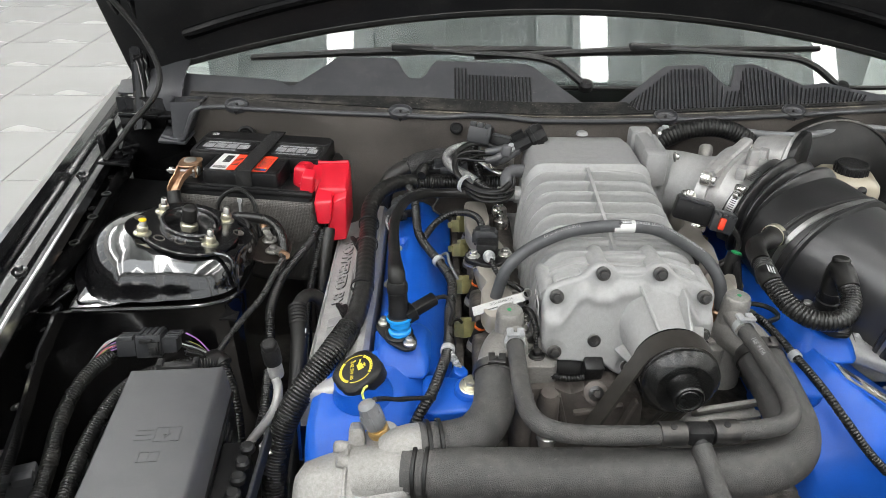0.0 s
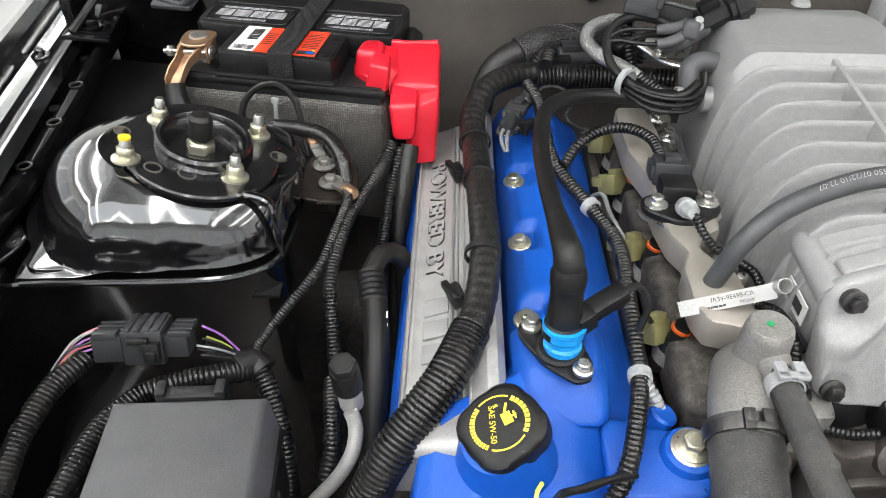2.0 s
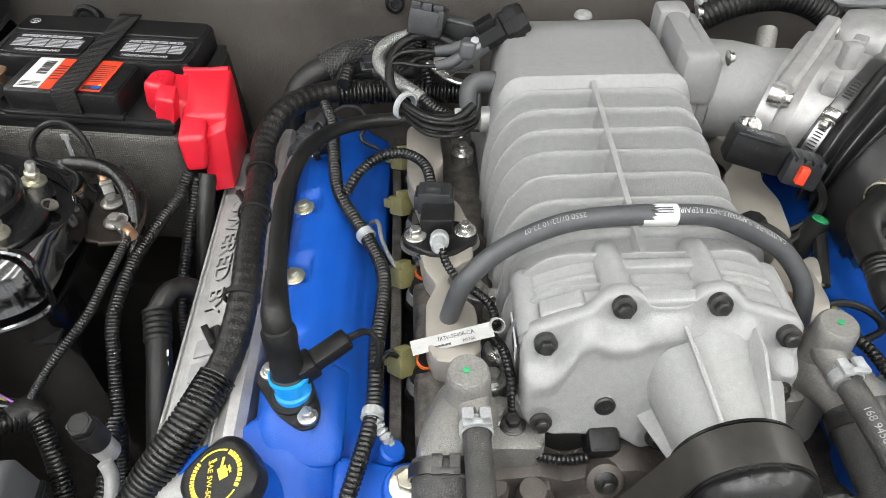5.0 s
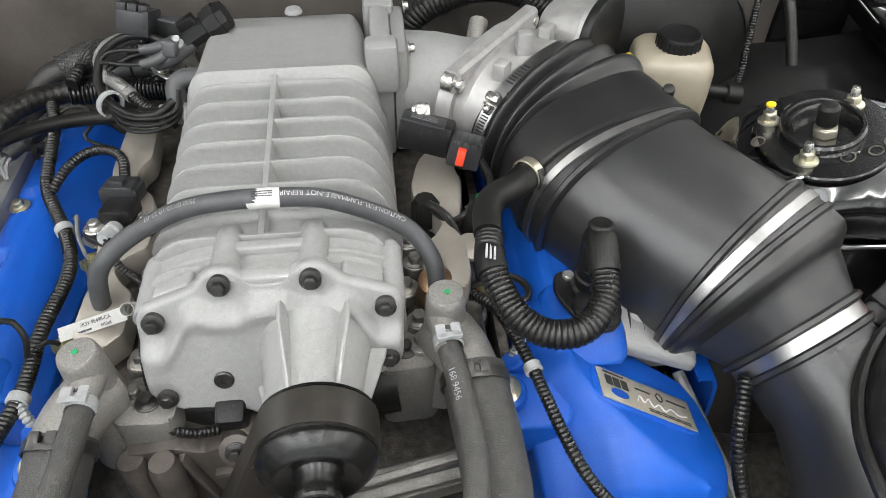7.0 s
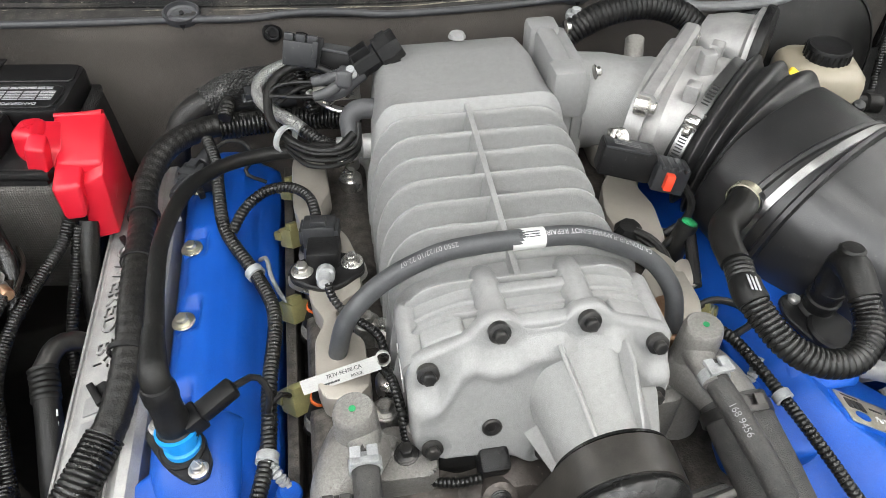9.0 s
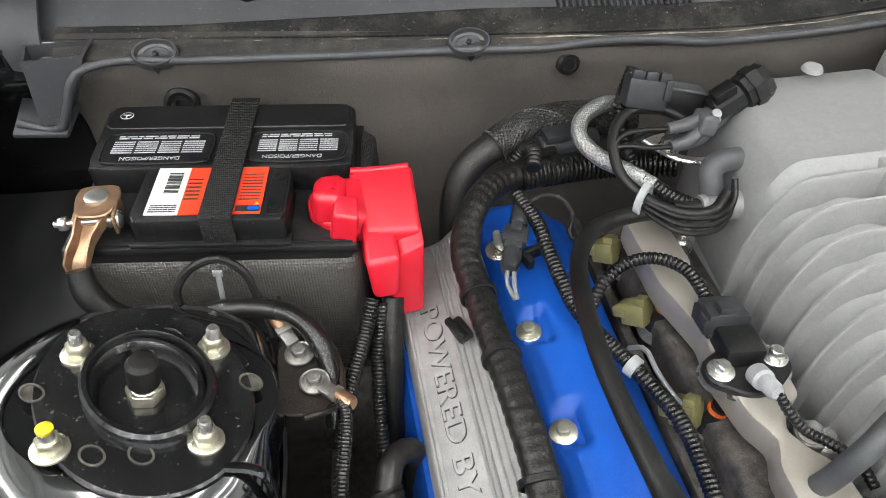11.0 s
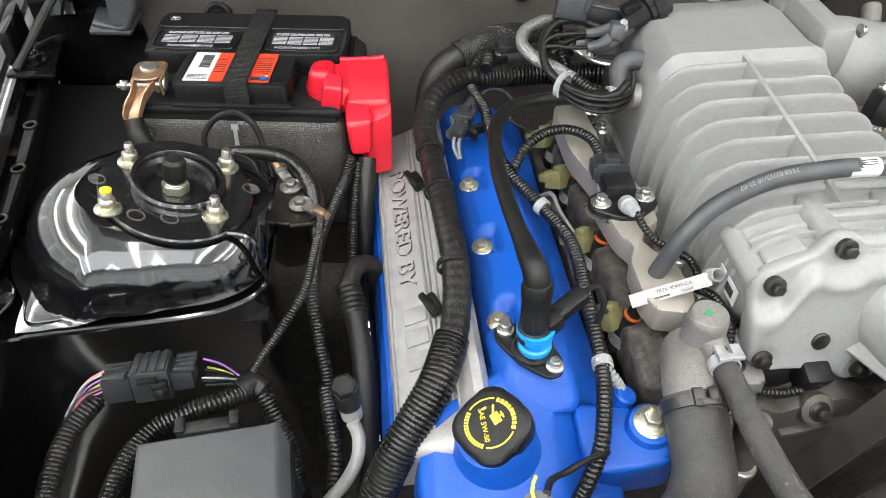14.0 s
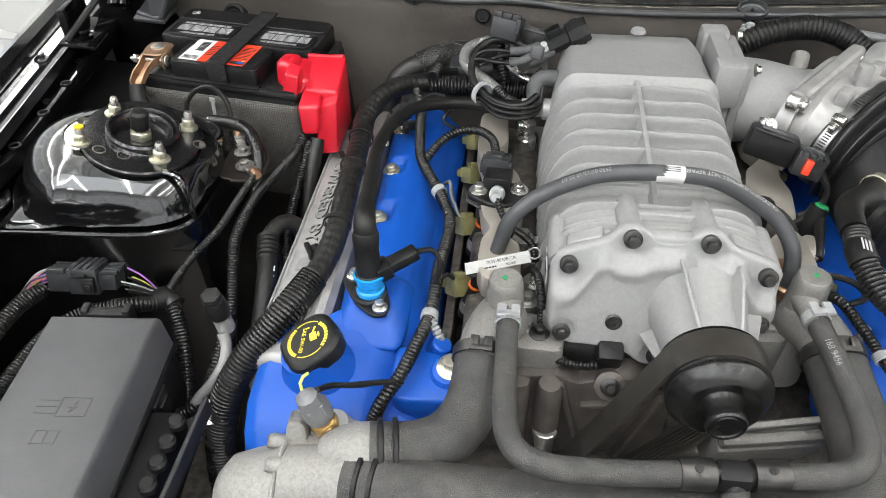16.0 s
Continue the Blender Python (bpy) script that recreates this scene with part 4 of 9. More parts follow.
def wiper(x0, x1, dz):
    w = thing("wiper", "black wiper arm and blade resting on the windscreen", "wiper", (x0, 1.36, 1.0), "wipers")
    a, b = Vector((x0, 1.345, 1.028 + dz)), Vector((x1, 1.375, 1.040 + dz))
    part("arm", tube([(x1 + 0.02, 1.30, 1.00), (x1 - 0.05, 1.335, 1.03 + dz), (x1 - 0.2, 1.345, 1.04 + dz), (0.5 * (x0 + x1), 1.352, 1.045 + dz)], [0.012, 0.011, 0.009, 0.007], 10, 0.02, flat=0.6), PLASTIC, w)
    part("blade", tube([a, a.lerp(b, 0.5) + Vector((0, -0.004, 0.006)), b], [0.006, 0.010, 0.006], 8, 0.03, flat=0.9), RUBBER, w)
    m = a.lerp(b, 0.5)
    part("blade_clip", at(box(0.08, 0.016, 0.014, 0.004), m.x, m.y - 0.006, m.z + 0.012, 0, 2, 2), PLASTIC, w)
    part("pivot_cap", aim(lathe([(0.013, 0), (0.013, 0.012), (0.009, 0.017), (0.002, 0.018)], 18), (x1 + 0.02, 1.30, 0.995), (0, -0.4, 1)), PLASTIC, w)


wiper(-0.36, 0.245, 0.008)
wiper(0.06, 0.72, 0.012)

hood = thing("hood", "raised gloss black car hood seen from below", "hood", (CX, 1.35, 1.05))
rows = []
for k in range(33):
    d = -0.80 + k * 0.05
    z0 = 1.128 - 0.20 * d * d
    r = []
    for j in range(9):
        s = 1.15 * j / 8
        dd = d * (1 + 0.10 * s)
        r.append((CX + dd, 1.365 - s * 0.33 - 0.02 * d * d, z0 + s * 0.94 - 0.06 * s * dd * dd))
    rows.append(r)
part("panel", thick(sheet(rows), 0.02), HOODM, hood)
part("edge_seal", tube([(CX + d, 1.352 - 0.02 * d * d, 1.126 - 0.20 * d * d) for d in [-0.76 + i * 0.08 for i in range(20)]], 0.010, 10, 0.02), RUBBER, hood)
part("inner_rib", tube([(CX + d, 1.328 - 0.02 * d * d, 1.196 - 0.24 * d * d) for d in [-0.68 + i * 0.085 for i in range(17)]], 0.022, 10, 0.03, flat=0.5), BODYBLACK, hood)
part("side_rib", tube([(CX - 0.76, 1.34, 1.04), (CX - 0.765, 1.29, 1.17), (CX - 0.785, 1.20, 1.42), (CX - 0.81, 1.09, 1.74)], 0.022, 10, 0.03, flat=0.6), BODYBLACK, hood)
part("hinge_arm", tube([(-0.545, 1.24, 0.93), (-0.555, 1.30, 1.01), (-0.56, 1.32, 1.08), (-0.565, 1.28, 1.16)], 0.016, 8, 0.02, flat=0.5), BODYBLACK, hood)
wash = thing("washer_hose", "thin black washer hose looping from hood to cowl", "hose", (-0.55, 1.2, 0.93))
part("hose", tube([(-0.575, 1.13, 0.92), (-0.54, 1.19, 0.965), (-0.51, 1.24, 1.0), (-0.505, 1.26, 1.04), (-0.53, 1.27, 1.10), (-0.57, 1.26, 1.17)], 0.005, 8), RUBBER, wash)

# ---- engine ----
# block and front cover under everything
block = thing("engine_block", "dirty cast engine block and front cover under the supercharger", "engine", (CX, 0.8, 0.45))
part("block", at(box(0.62, 0.50, 0.33, 0.03), CX, 0.89, 0.58), CAST_DARK, block)
part("front_cover", at(box(0.50, 0.06, 0.34, 0.02), CX, 0.62, 0.56), CAST_DARK, block)
part("valley", at(box(0.26, 0.36, 0.14, 0.02), CX, 0.94, 0.755), CAST_DARK, block)


def arch(w, wt, z0, zs, zt, y, n=9):
    """Half-round topped cross section at y: counter-clockwise points."""
    pts = [(CX + w, y, z0), (CX + w, y, zs)]
    for k in range(1, n):
        a = math.pi / 2 * k / n
        pts.append((CX + wt + (w - wt) * math.cos(a) ** 0.8, y, zs + (zt - zs) * math.sin(a) ** 0.8))
    pts.append((CX + wt, y, zt))
    left = [(2 * CX - x, yy, z) for x, yy, z in pts]
    return pts + left[::-1]


def lobed(y, zt):
    """Case section between the ribs: two rounded rotor lobes side by side."""
    base = arch(0.099, 0.060, 0.82, 0.868, zt, y)
    half = len(base) // 2
    mid = []
    for k in range(1, 24):
        x = 0.060 - 0.120 * k / 24
        mid.append((CX + x, y, zt + 0.009 * math.cos(min(1.0, abs(abs(x) - 0.040) / 0.042) * math.pi / 2) ** 2 - 0.004))
    return base[:half] + mid + base[half:]


def rise(y):
    return 0.085 * (y - 0.85)


sc = thing("supercharger", "silver cast supercharger with ribbed case on the engine", "supercharger", (CX, 0.86, 0.80))
part("case", loft([lobed(y, 0.947 + rise(y)) for y in (0.72, 0.78, 0.85, 0.92, 0.962)]), SILVER, sc, angle=50)
part("rear_plenum", loft([arch(0.098, 0.060, 0.82, 0.89, 0.955 + rise(0.96), 0.955), arch(0.100, 0.068, 0.82, 0.90, 0.977 + rise(0.97), 0.972), arch(0.098, 0.068, 0.82, 0.90, 0.982, 1.0), arch(0.092, 0.068, 0.82, 0.90, 0.985, 1.06), arch(0.088, 0.066, 0.82, 0.895, 0.980, 1.095), arch(0.080, 0.056, 0.82, 0.87, 0.965, 1.112)]), SILVER, sc)
for k in range(9):
    y = 0.958 - k * 0.0285
    zt = 0.972 + rise(y)
    rg = []
    for dy, dz, dw in ((-0.0075, -0.024, -0.010), (-0.0042, -0.016, -0.007), (-0.0026, -0.006, -0.003), (-0.0018, -0.001, -0.0005), (-0.0010, 0, 0), (0.0010, 0, 0), (0.0018, -0.001, -0.0005), (0.0024, -0.006, -0.003), (0.0036, -0.016, -0.007), (0.006, -0.024, -0.010)):
        rg.append(arch(0.1075 + dw, 0.055, 0.822, 0.865, zt + dz, y + dy, 12))
    part("rib", loft(rg), SILVER, sc)
part("spine", loft([[(CX - 0.004 + sx * w, y, z) for sx, w, z in ((-1, 0.007, 0.95), (-1, 0.0034, 0.970 + rise(y)), (-1, 0.0022, 0.9732 + rise(y)), (1, 0.0022, 0.9732 + rise(y)), (1, 0.0034, 0.970 + rise(y)), (1, 0.007, 0.95))] for y in (0.757, 0.82, 0.9, 0.985)]), SILVER, sc)
part("base_flange", join(at(box(0.24, 0.38, 0.014, 0.004), CX, 0.90, 0.838), at(box(0.255, 0.30, 0.012, 0.004), CX, 0.86, 0.824)), SILVER, sc)

# front cover, drawn in its own plane: x across, y up the inclined face
FACE = pose(0.2195, 0.681, 0.9110, 72, 0, 0)


def on_face(bm):
    bm.transform(FACE)
    return bm


BOLTS = ((-0.087, 0.031), (-0.034, 0.059), (0.033, 0.059), (0.087, 0.031), (-0.088, -0.036), (0.0, -0.054), (0.087, -0.014))


def soft_step(a, b, v):
    u = max(0.0, min(1.0, (v - a) / (b - a)))
    return u * u * (3 - 2 * u)


def face_height(x, y, f):
    """Cast relief of the front cover: a bulging panel whose wavy upper edge dips round the recessed bolt seats."""
    ax = abs(x)
    wavy = float(np.interp(ax, (0.0, 0.014, 0.024, 0.042, 0.052, 0.062, 0.072, 0.082, 0.11), (0.042, 0.041, 0.034, 0.034, 0.040, 0.037, 0.020, 0.006, 0.002)))
    up = soft_step(wavy - 0.002, wavy + 0.011, y)
    lip = math.exp(-((y - wavy + 0.006) / 0.007) ** 2) * (1 - soft_step(0.09, 0.10, ax))
    h = 0.0012 + 0.0034 * lip - 0.0085 * up
    low = min(math.hypot(x - bx, y - by) for bx, by in BOLTS[4:])
    h -= 0.003 * (1 - soft_step(0.010, 0.014, low))
    return h - 0.004 * soft_step(0.955, 0.99, f)


outline = rounded([(-0.103, 0.030), (-0.098, 0.041), (-0.084, 0.047), (-0.056, 0.056), (-0.048, 0.066), (-0.041, 0.071), (-0.027, 0.071), (-0.020, 0.066), (-0.012, 0.058), (0.012, 0.058), (0.020, 0.066), (0.027, 0.071), (0.041, 0.071), (0.048, 0.066), (0.056, 0.056), (0.084, 0.047), (0.098, 0.041), (0.102, 0.030), (0.100, 0.006), (0.099, -0.024), (0.060, -0.034), (0.030, -0.044), (0.012, -0.066), (-0.012, -0.066), (-0.030, -0.052), (-0.066, -0.048), (-0.092, -0.048), (-0.103, -0.034), (-0.103, 0.0)], 6, 0.4)
rings = [[(0.95 * x, 0.95 * y, -0.022) for x, y in outline], [(x, y, -0.017) for x, y in outline]]
for k in range(40):
    f = 0.99 - 0.98 * k / 39
    rings.append([(x * f, y * f, face_height(x * f, y * f, f)) for x, y in outline])
part("front_cover", on_face(loft(rings)), SILVER, sc, angle=80)
HSEC = [(-0.100, 0.022), (-0.086, 0.040), (-0.052, 0.053), (0.052, 0.053), (0.086, 0.040), (0.100, 0.022), (0.098, -0.02), (0.06, -0.05), (-0.06, -0.05), (-0.098, -0.02)]


def housing_section(y, k, dz=0.0):
    return [(0.2185 + x * k, y, 0.905 + dz + z * k) for x, z in rounded(HSEC, 6, 0.35)]


part("front_housing", loft([housing_section(y, k, dz) for y, k, dz in ((0.705, 0.95, 0.0), (0.710, 1.0, 0.0), (0.735, 1.02, -0.001), (0.780, 1.025, 0.0), (0.792, 1.0, 0.002))]), SILVER, sc, angle=50)
part("rear_rim", loft([housing_section(y, k, 0.003) for y, k in ((0.778, 1.0), (0.780, 1.055), (0.783, 1.065), (0.787, 1.065), (0.790, 1.055), (0.793, 1.0))]), SILVER, sc, angle=50)
part("parting_ridge", loft([housing_section(y, k) for y, k in ((0.7395, 1.0), (0.7410, 1.032), (0.7425, 1.036), (0.7440, 1.032), (0.7455, 1.0))]), SILVER, sc, angle=50)
for x, y in BOLTS:
    part("bolt", on_face(at(join(lathe([(0.0082, -0.006), (0.0082, 0.0002), (0.0072, 0.0012), (0.005, 0.0013)], 24), at(hexhead(0.0056, 0.0060, 0.0038), 0, 0, 0.0008)), x, y, -0.0040 if y > 0 else -0.0015)), DARKSTEEL, sc, "black flange bolt")
part("plug", on_face(at(lathe([(0.0078, -0.004), (0.0078, 0.0008), (0.0064, 0.0016), (0.003, 0.0012), (0.0028, 0.0002)], 20), -0.042, -0.021, 0.0018)), DARKSTEEL, sc, "dark round plug")
# window frame boss on top of the front housing
for q in (-1, 1):
    part("bolt_boss", tube([(0.2195 + q * 0.0335, 0.706, 0.9585), (0.2195 + q * 0.0335, 0.730, 0.9578), (0.2195 + q * 0.0335, 0.762, 0.9570), (0.2195 + q * 0.0335, 0.770, 0.9555), (0.2195 + q * 0.0335, 0.7745, 0.9535)], [0.0125, 0.0118, 0.0112, 0.0095, 0.004], 20, 0.004), SILVER, sc)
    part("side_boss", tube([(0.2185 + q * 0.092, 0.704, 0.933), (0.2185 + q * 0.093, 0.735, 0.934), (0.2185 + q * 0.094, 0.760, 0.934), (0.2185 + q * 0.094, 0.768, 0.931)], [0.0120, 0.0110, 0.0100, 0.005], 16, 0.004), SILVER, sc)
    part("side_step", at(box(0.034, 0.020, 0.010, 0.003, 3), 0.2185 + q * 0.071, 0.722, 0.949, -4, q * 22), SILVER, sc)
part("pocket_bar", hexa([(0.184, 0.738, 0.950), (0.255, 0.738, 0.950), (0.255, 0.754, 0.950), (0.184, 0.754, 0.950)], [(0.186, 0.7410, 0.9660), (0.253, 0.7410, 0.9660), (0.253, 0.7510, 0.9655), (0.186, 0.7510, 0.9655)], 0.002, 3), SILVER, sc)
part("pocket_bar", hexa([(0.184, 0.704, 0.945), (0.255, 0.704, 0.945), (0.255, 0.722, 0.945), (0.184, 0.722, 0.945)], [(0.186, 0.7065, 0.9670), (0.253, 0.7065, 0.9670), (0.253, 0.7180, 0.9680), (0.186, 0.7180, 0.9680)], 0.003, 3), SILVER, sc)
part("pocket_floor", at(box(0.070, 0.030, 0.012, 0.002), 0.2195, 0.730, 0.9535), SILVER, sc)
lab = part("barcode_label", at(box(0.001, 0.034, 0.018, 0), 0.1150, 0.7260, 0.9090, 0, -2), WHITEL, sc, "white barcode sticker")
part("barcode", at(join(*[at(box(0.0006 + 0.0005 * (k * 7 % 3), 0.009, 0.0006, 0), -0.012 + k * 0.0016, 0, 0) for k in range(15)]), 0.1143, 0.7260, 0.9090, 90, 0, -90), INK, lab)
# snout
snout = lathe([(0.046, -0.014), (0.042, 0.0), (0.039, 0.018), (0.036, 0.04), (0.035, 0.062)], 36)
SN = Vector((0.250, 0.675, 0.905))
part("snout", aim(snout, SN, (0.0, -1, 0.02)), SILVER, sc)
for a in (95, 150, 45, 5, -60, 205):
    c, s = math.cos(radians(a)), math.sin(radians(a))
    part("snout_web", aim(at(prism([(0.028, 0.055), (0.0382, 0.054), (0.0545, 0.004), (0.056, -0.016), (0.030, -0.016)], 0.0034, 0.0008, 1), 0, 0, -0.0017, 90, 0, 0), SN, (0, -1, 0.02), a - 90), SILVER, sc)
PUL = Vector((0.253, 0.594, 0.903))
pul = part("pulley", aim(lathe([(0.036, -0.031), (0.0430, -0.0305), (0.0430, -0.0285), (0.0405, -0.028), (0.0405, -0.001), (0.0418, 0.0), (0.0418, 0.001), (0.0405, 0.002), (0.0415, 0.0035), (0.0425, 0.006), (0.0425, 0.008), (0.0415, 0.0105), (0.0330, 0.0195), (0.0305, 0.0205), (0.0280, 0.0200), (0.0230, 0.017), (0.0170, 0.016)], 72), PUL, (0.02, -1, 0.02)), PULLEYB, sc, "glossy black belt pulley", angle=28)
part("pulley_nut", aim(lathe([(0.0205, 0.012), (0.0170, 0.017), (0.0148, 0.022), (0.0146, 0.028), (0.0158, 0.029), (0.0164, 0.031), (0.0164, 0.036), (0.0150, 0.0378), (0.0130, 0.0374), (0.0122, 0.0356), (0.0110, 0.0356), (0.0100, 0.0366), (0.002, 0.0370)], 48), PUL, (0.02, -1, 0.02)), PULLEYB, pul, angle=28)
# rear elbow flanges
part("elbow_flange", join(at(box(0.022, 0.115, 0.135, 0.006), 0.318, 1.045, 0.928), at(box(0.016, 0.105, 0.125, 0.005), 0.337, 1.045, 0.925), at(box(0.034, 0.030, 0.055, 0.006), 0.318, 0.995, 0.972), at(box(0.034, 0.030, 0.05, 0.006), 0.318, 1.092, 0.972)), SILVER, sc)
part("outlet_duct", loft([[(x, 1.045 + dy + q[0] * w, zc + q[1] * h) for q in [(math.cos(2 * math.pi * k / 28), math.sin(2 * math.pi * k / 28)) for k in range(28)]] for x, dy, w, zc, h in ((0.34, 0.0, 0.055, 0.925, 0.052), (0.38, -0.005, 0.056, 0.925, 0.05), (0.42, -0.02, 0.06, 0.925, 0.046), (0.435, -0.028, 0.064, 0.928, 0.046))]), SILVER, sc)
for y, z in ((0.993, 0.990), (1.093, 0.987)):
    part("flange_screw", aim(hexhead(0.005, 0.005, 0.003), (0.346, y, z), (1, 0, 0.1)), STEEL, sc)
part("rear_nipple", aim(lathe([(0.010, 0), (0.008, 0.004), (0.003, 0.006)], 14), (0.225, 1.095, 0.985), (0, 0, 1)), SILVER, sc)
part("side_port", aim(lathe([(0.013, -0.02), (0.013, 0.012), (0.010, 0.014), (0.010, 0.03), (0.012, 0.032), (0.012, 0.038)], 20), (0.122, 0.995, 0.925), (-1, 0, 0.0)), SILVER_SMOOTH, sc)

# throttle body: oval twin bore, facing the bellows
TBP, TBD = Vector((0.455, 1.000, 0.932)), Vector((0.78, -0.62, 0.0)).normalized()
tb = thing("throttle_body", "bare machined aluminium throttle body between elbow and bellows", "throttle body", TBP)
SIDE = TBD.cross(Vector((0, 0, 1))).normalized()


def oval(p, d, a, h, n=32, tilt=0.0):
    d = Vector(d).normalized()
    s = Vector((0, 0, 1)).cross(d).normalized()
    u = d.cross(s)
    if tilt:
        s, u = s * math.cos(tilt) + u * math.sin(tilt), u * math.cos(tilt) - s * math.sin(tilt)
    return [Vector(p) + s * a * abs(math.cos(2 * math.pi * k / n)) ** 0.8 * (1 if math.cos(2 * math.pi * k / n) >= 0 else -1) + u * h * abs(math.sin(2 * math.pi * k / n)) ** 0.8 * (1 if math.sin(2 * math.pi * k / n) >= 0 else -1) for k in range(n)]


part("body", loft([oval(TBP + TBD * s, TBD, a, h) for s, a, h in ((-0.035, 0.080, 0.046), (-0.015, 0.086, 0.050), (-0.006, 0.088, 0.052), (0.004, 0.082, 0.047), (0.03, 0.082, 0.047))]), SILVER_SMOOTH, tb)
part("mount_flange", loft([oval(TBP + TBD * s, TBD, 0.092, 0.052) for s in (-0.038, -0.035, -0.024, -0.021)]), SILVER_SMOOTH, tb)
for s, u in ((-1, 1), (1, 1), (-1, -1), (1, -1), (0, 1)):
    p = TBP - TBD * 0.020 + SIDE * (-s) * 0.080 + Vector((0, 0, 0.041 * u))
    part("bolt", aim(join(lathe([(0.011, -0.012), (0.011, 0.0), (0.009, 0.001)], 18), hexhead(0.0062, 0.006, 0.004)), p, TBD), STEEL, tb)
part("motor_housing", loft([oval(Vector((0.555, 1.080, 0.948)) + TBD * q, TBD, w, h, 32) for q, w, h in ((-0.050, 0.018, 0.016), (-0.046, 0.032, 0.028), (-0.02, 0.040, 0.036), (0.004, 0.042, 0.038), (0.008, 0.052, 0.048), (0.014, 0.052, 0.048))]), SILVER_SMOOTH, tb)
part("gear_cover", loft([oval(Vector((0.555, 1.080, 0.948)) + TBD * q, TBD, w, h, 32) for q, w, h in ((0.014, 0.055, 0.051), (0.017, 0.056, 0.052), (0.024, 0.055, 0.051), (0.027, 0.050, 0.046))]), PLASTIC, tb, "black plastic gear cover")
part("flange_bar", loft([[Vector((0.437, 1.016, 0.976)) + SIDE * a + TBD * q + Vector((0, 0, h)) for q, h in ((-0.008, -0.012), (0.010, -0.012), (0.010, 0.008), (0.006, 0.011), (-0.005, 0.011), (-0.008, 0.008))] for a in (-0.082, -0.06, 0.0, 0.06, 0.082)]), SILVER_SMOOTH, tb)
for q, r0 in ((-0.055, 0.036), (0.045, 0.040)):
    part("cast_lug", at(box(0.014, 0.016, 0.020, 0.002), *(TBP + TBD * 0.012 + SIDE * q + Vector((0, 0, r0 + 0.008))), 0, 0, -38), SILVER_SMOOTH, tb)
part("cable_lug", aim(box(0.016, 0.014, 0.03, 0.003), TBP + TBD * 0.012 + Vector((0, 0, 0.056)), (0, 0, 1)), SILVER_SMOOTH, tb)
tps = thing("pressure_sensor", "black pressure sensor with grey plug and red lock", "sensor", (0.365, 0.905, 0.94))
part("body", at(box(0.052, 0.030, 0.032, 0.004), 0.356, 0.908, 0.945, -14, 10, -16), PLASTIC, tps)
part("mount_ear", join(at(box(0.018, 0.012, 0.02, 0.003), 0.352, 0.928, 0.955), aim(hexhead(0.006, 0.005, 0.003), (0.352, 0.921, 0.962), (0, -0.7, 1))), STEEL, tps)
pl = part("plug", at(box(0.032, 0.028, 0.028, 0.003), 0.392, 0.886, 0.938, -14, 10, -16), DGREY, tps, "dark grey wire plug")
for k in range(4):
    part("plug_ridge", at(box(0.003, 0.026, 0.004, 0.0008), 0.382 + k * 0.007, 0.8855 - k * 0.002, 0.9535 - k * 0.0012, -14, 10, -16), DGREY, pl)
part("lid", at(box(0.042, 0.025, 0.003, 0.001), 0.354, 0.906, 0.962, -14, 10, -16), DGREY, tps)
part("lid_print", at(at(bars(3, 0.026, 0.012, 0.0004, 41, 0.45), 0, 0, 0.0016), 0.354, 0.906, 0.9625, -14, 10, -16), GREYP, tps)
part("lock", at(box(0.008, 0.012, 0.016, 0.001), 0.386, 0.872, 0.942, -14, 10, -16), REDL, pl, "red lock tab")
part("wire", tube([(0.405, 0.878, 0.932), (0.415, 0.87, 0.915), (0.41, 0.865, 0.895), (0.39, 0.86, 0.885)], 0.004, 8), TAPE, tps)

# intake tube
it = thing("intake_tube", "satin black plastic intake tube with rubber bellows and steel band clamps", "intake tube", (0.6, 0.8, 0.8))
AX = [Vector(p) for p in ((0.468, 0.990, 0.936), (0.512, 0.945, 0.931), (0.541, 0.873, 0.916), (0.585, 0.815, 0.900), (0.626, 0.762, 0.887), (0.653, 0.716, 0.869), (0.676, 0.670, 0.848), (0.70, 0.63, 0.83))]
AX = [p + Vector((0, -0.011, -0.013)) * q for p, q in zip(AX, (0.7, 1.0, 1.0, 0.8, 0.5, 0.4, 0.4, 0.4))]


def along(u):
    i = min(int(u), len(AX) - 2)
    f = u - i
    a, b, c, d = AX[max(0, i - 1)], AX[i], AX[i + 1], AX[min(len(AX) - 1, i + 2)]
    p = 0.5 * (2 * b + (c - a) * f + (2 * a - 5 * b + 4 * c - d) * f * f + (3 * b - a - 3 * c + d) * f ** 3)
    t = 0.5 * ((c - a) + 2 * (2 * a - 5 * b + 4 * c - d) * f + 3 * (3 * b - a - 3 * c + d) * f * f)
    return p, t.normalized()


def radii(u):
    key = [(0, 0.088, 0.050), (1, 0.096, 0.064), (1.9, 0.098, 0.074), (2, 0.098, 0.075), (3, 0.096, 0.077), (4, 0.091, 0.079), (4.42, 0.091, 0.080), (4.52, 0.087, 0.076), (4.58, 0.080, 0.072), (4.64, 0.072, 0.068), (5.3, 0.054, 0.056), (5.6, 0.052, 0.054), (7, 0.056, 0.056)]
    for (a, p, q), (b, r, s) in zip(key, key[1:]):
        if a <= u <= b:
            f = (u - a) / (b - a)
            return p + (r - p) * f, q + (s - q) * f
    return key[-1][1:]


def sweep(u0, u1, n, extra=lambda u: 0.0):
    rg = []
    for k in range(n + 1):
        u = u0 + (u1 - u0) * k / n
        p, t = along(u)
        a, h = radii(u)
        e = extra(u)
        rg.append(oval(p, t, a + e, h + e, 48))
    return loft(rg)


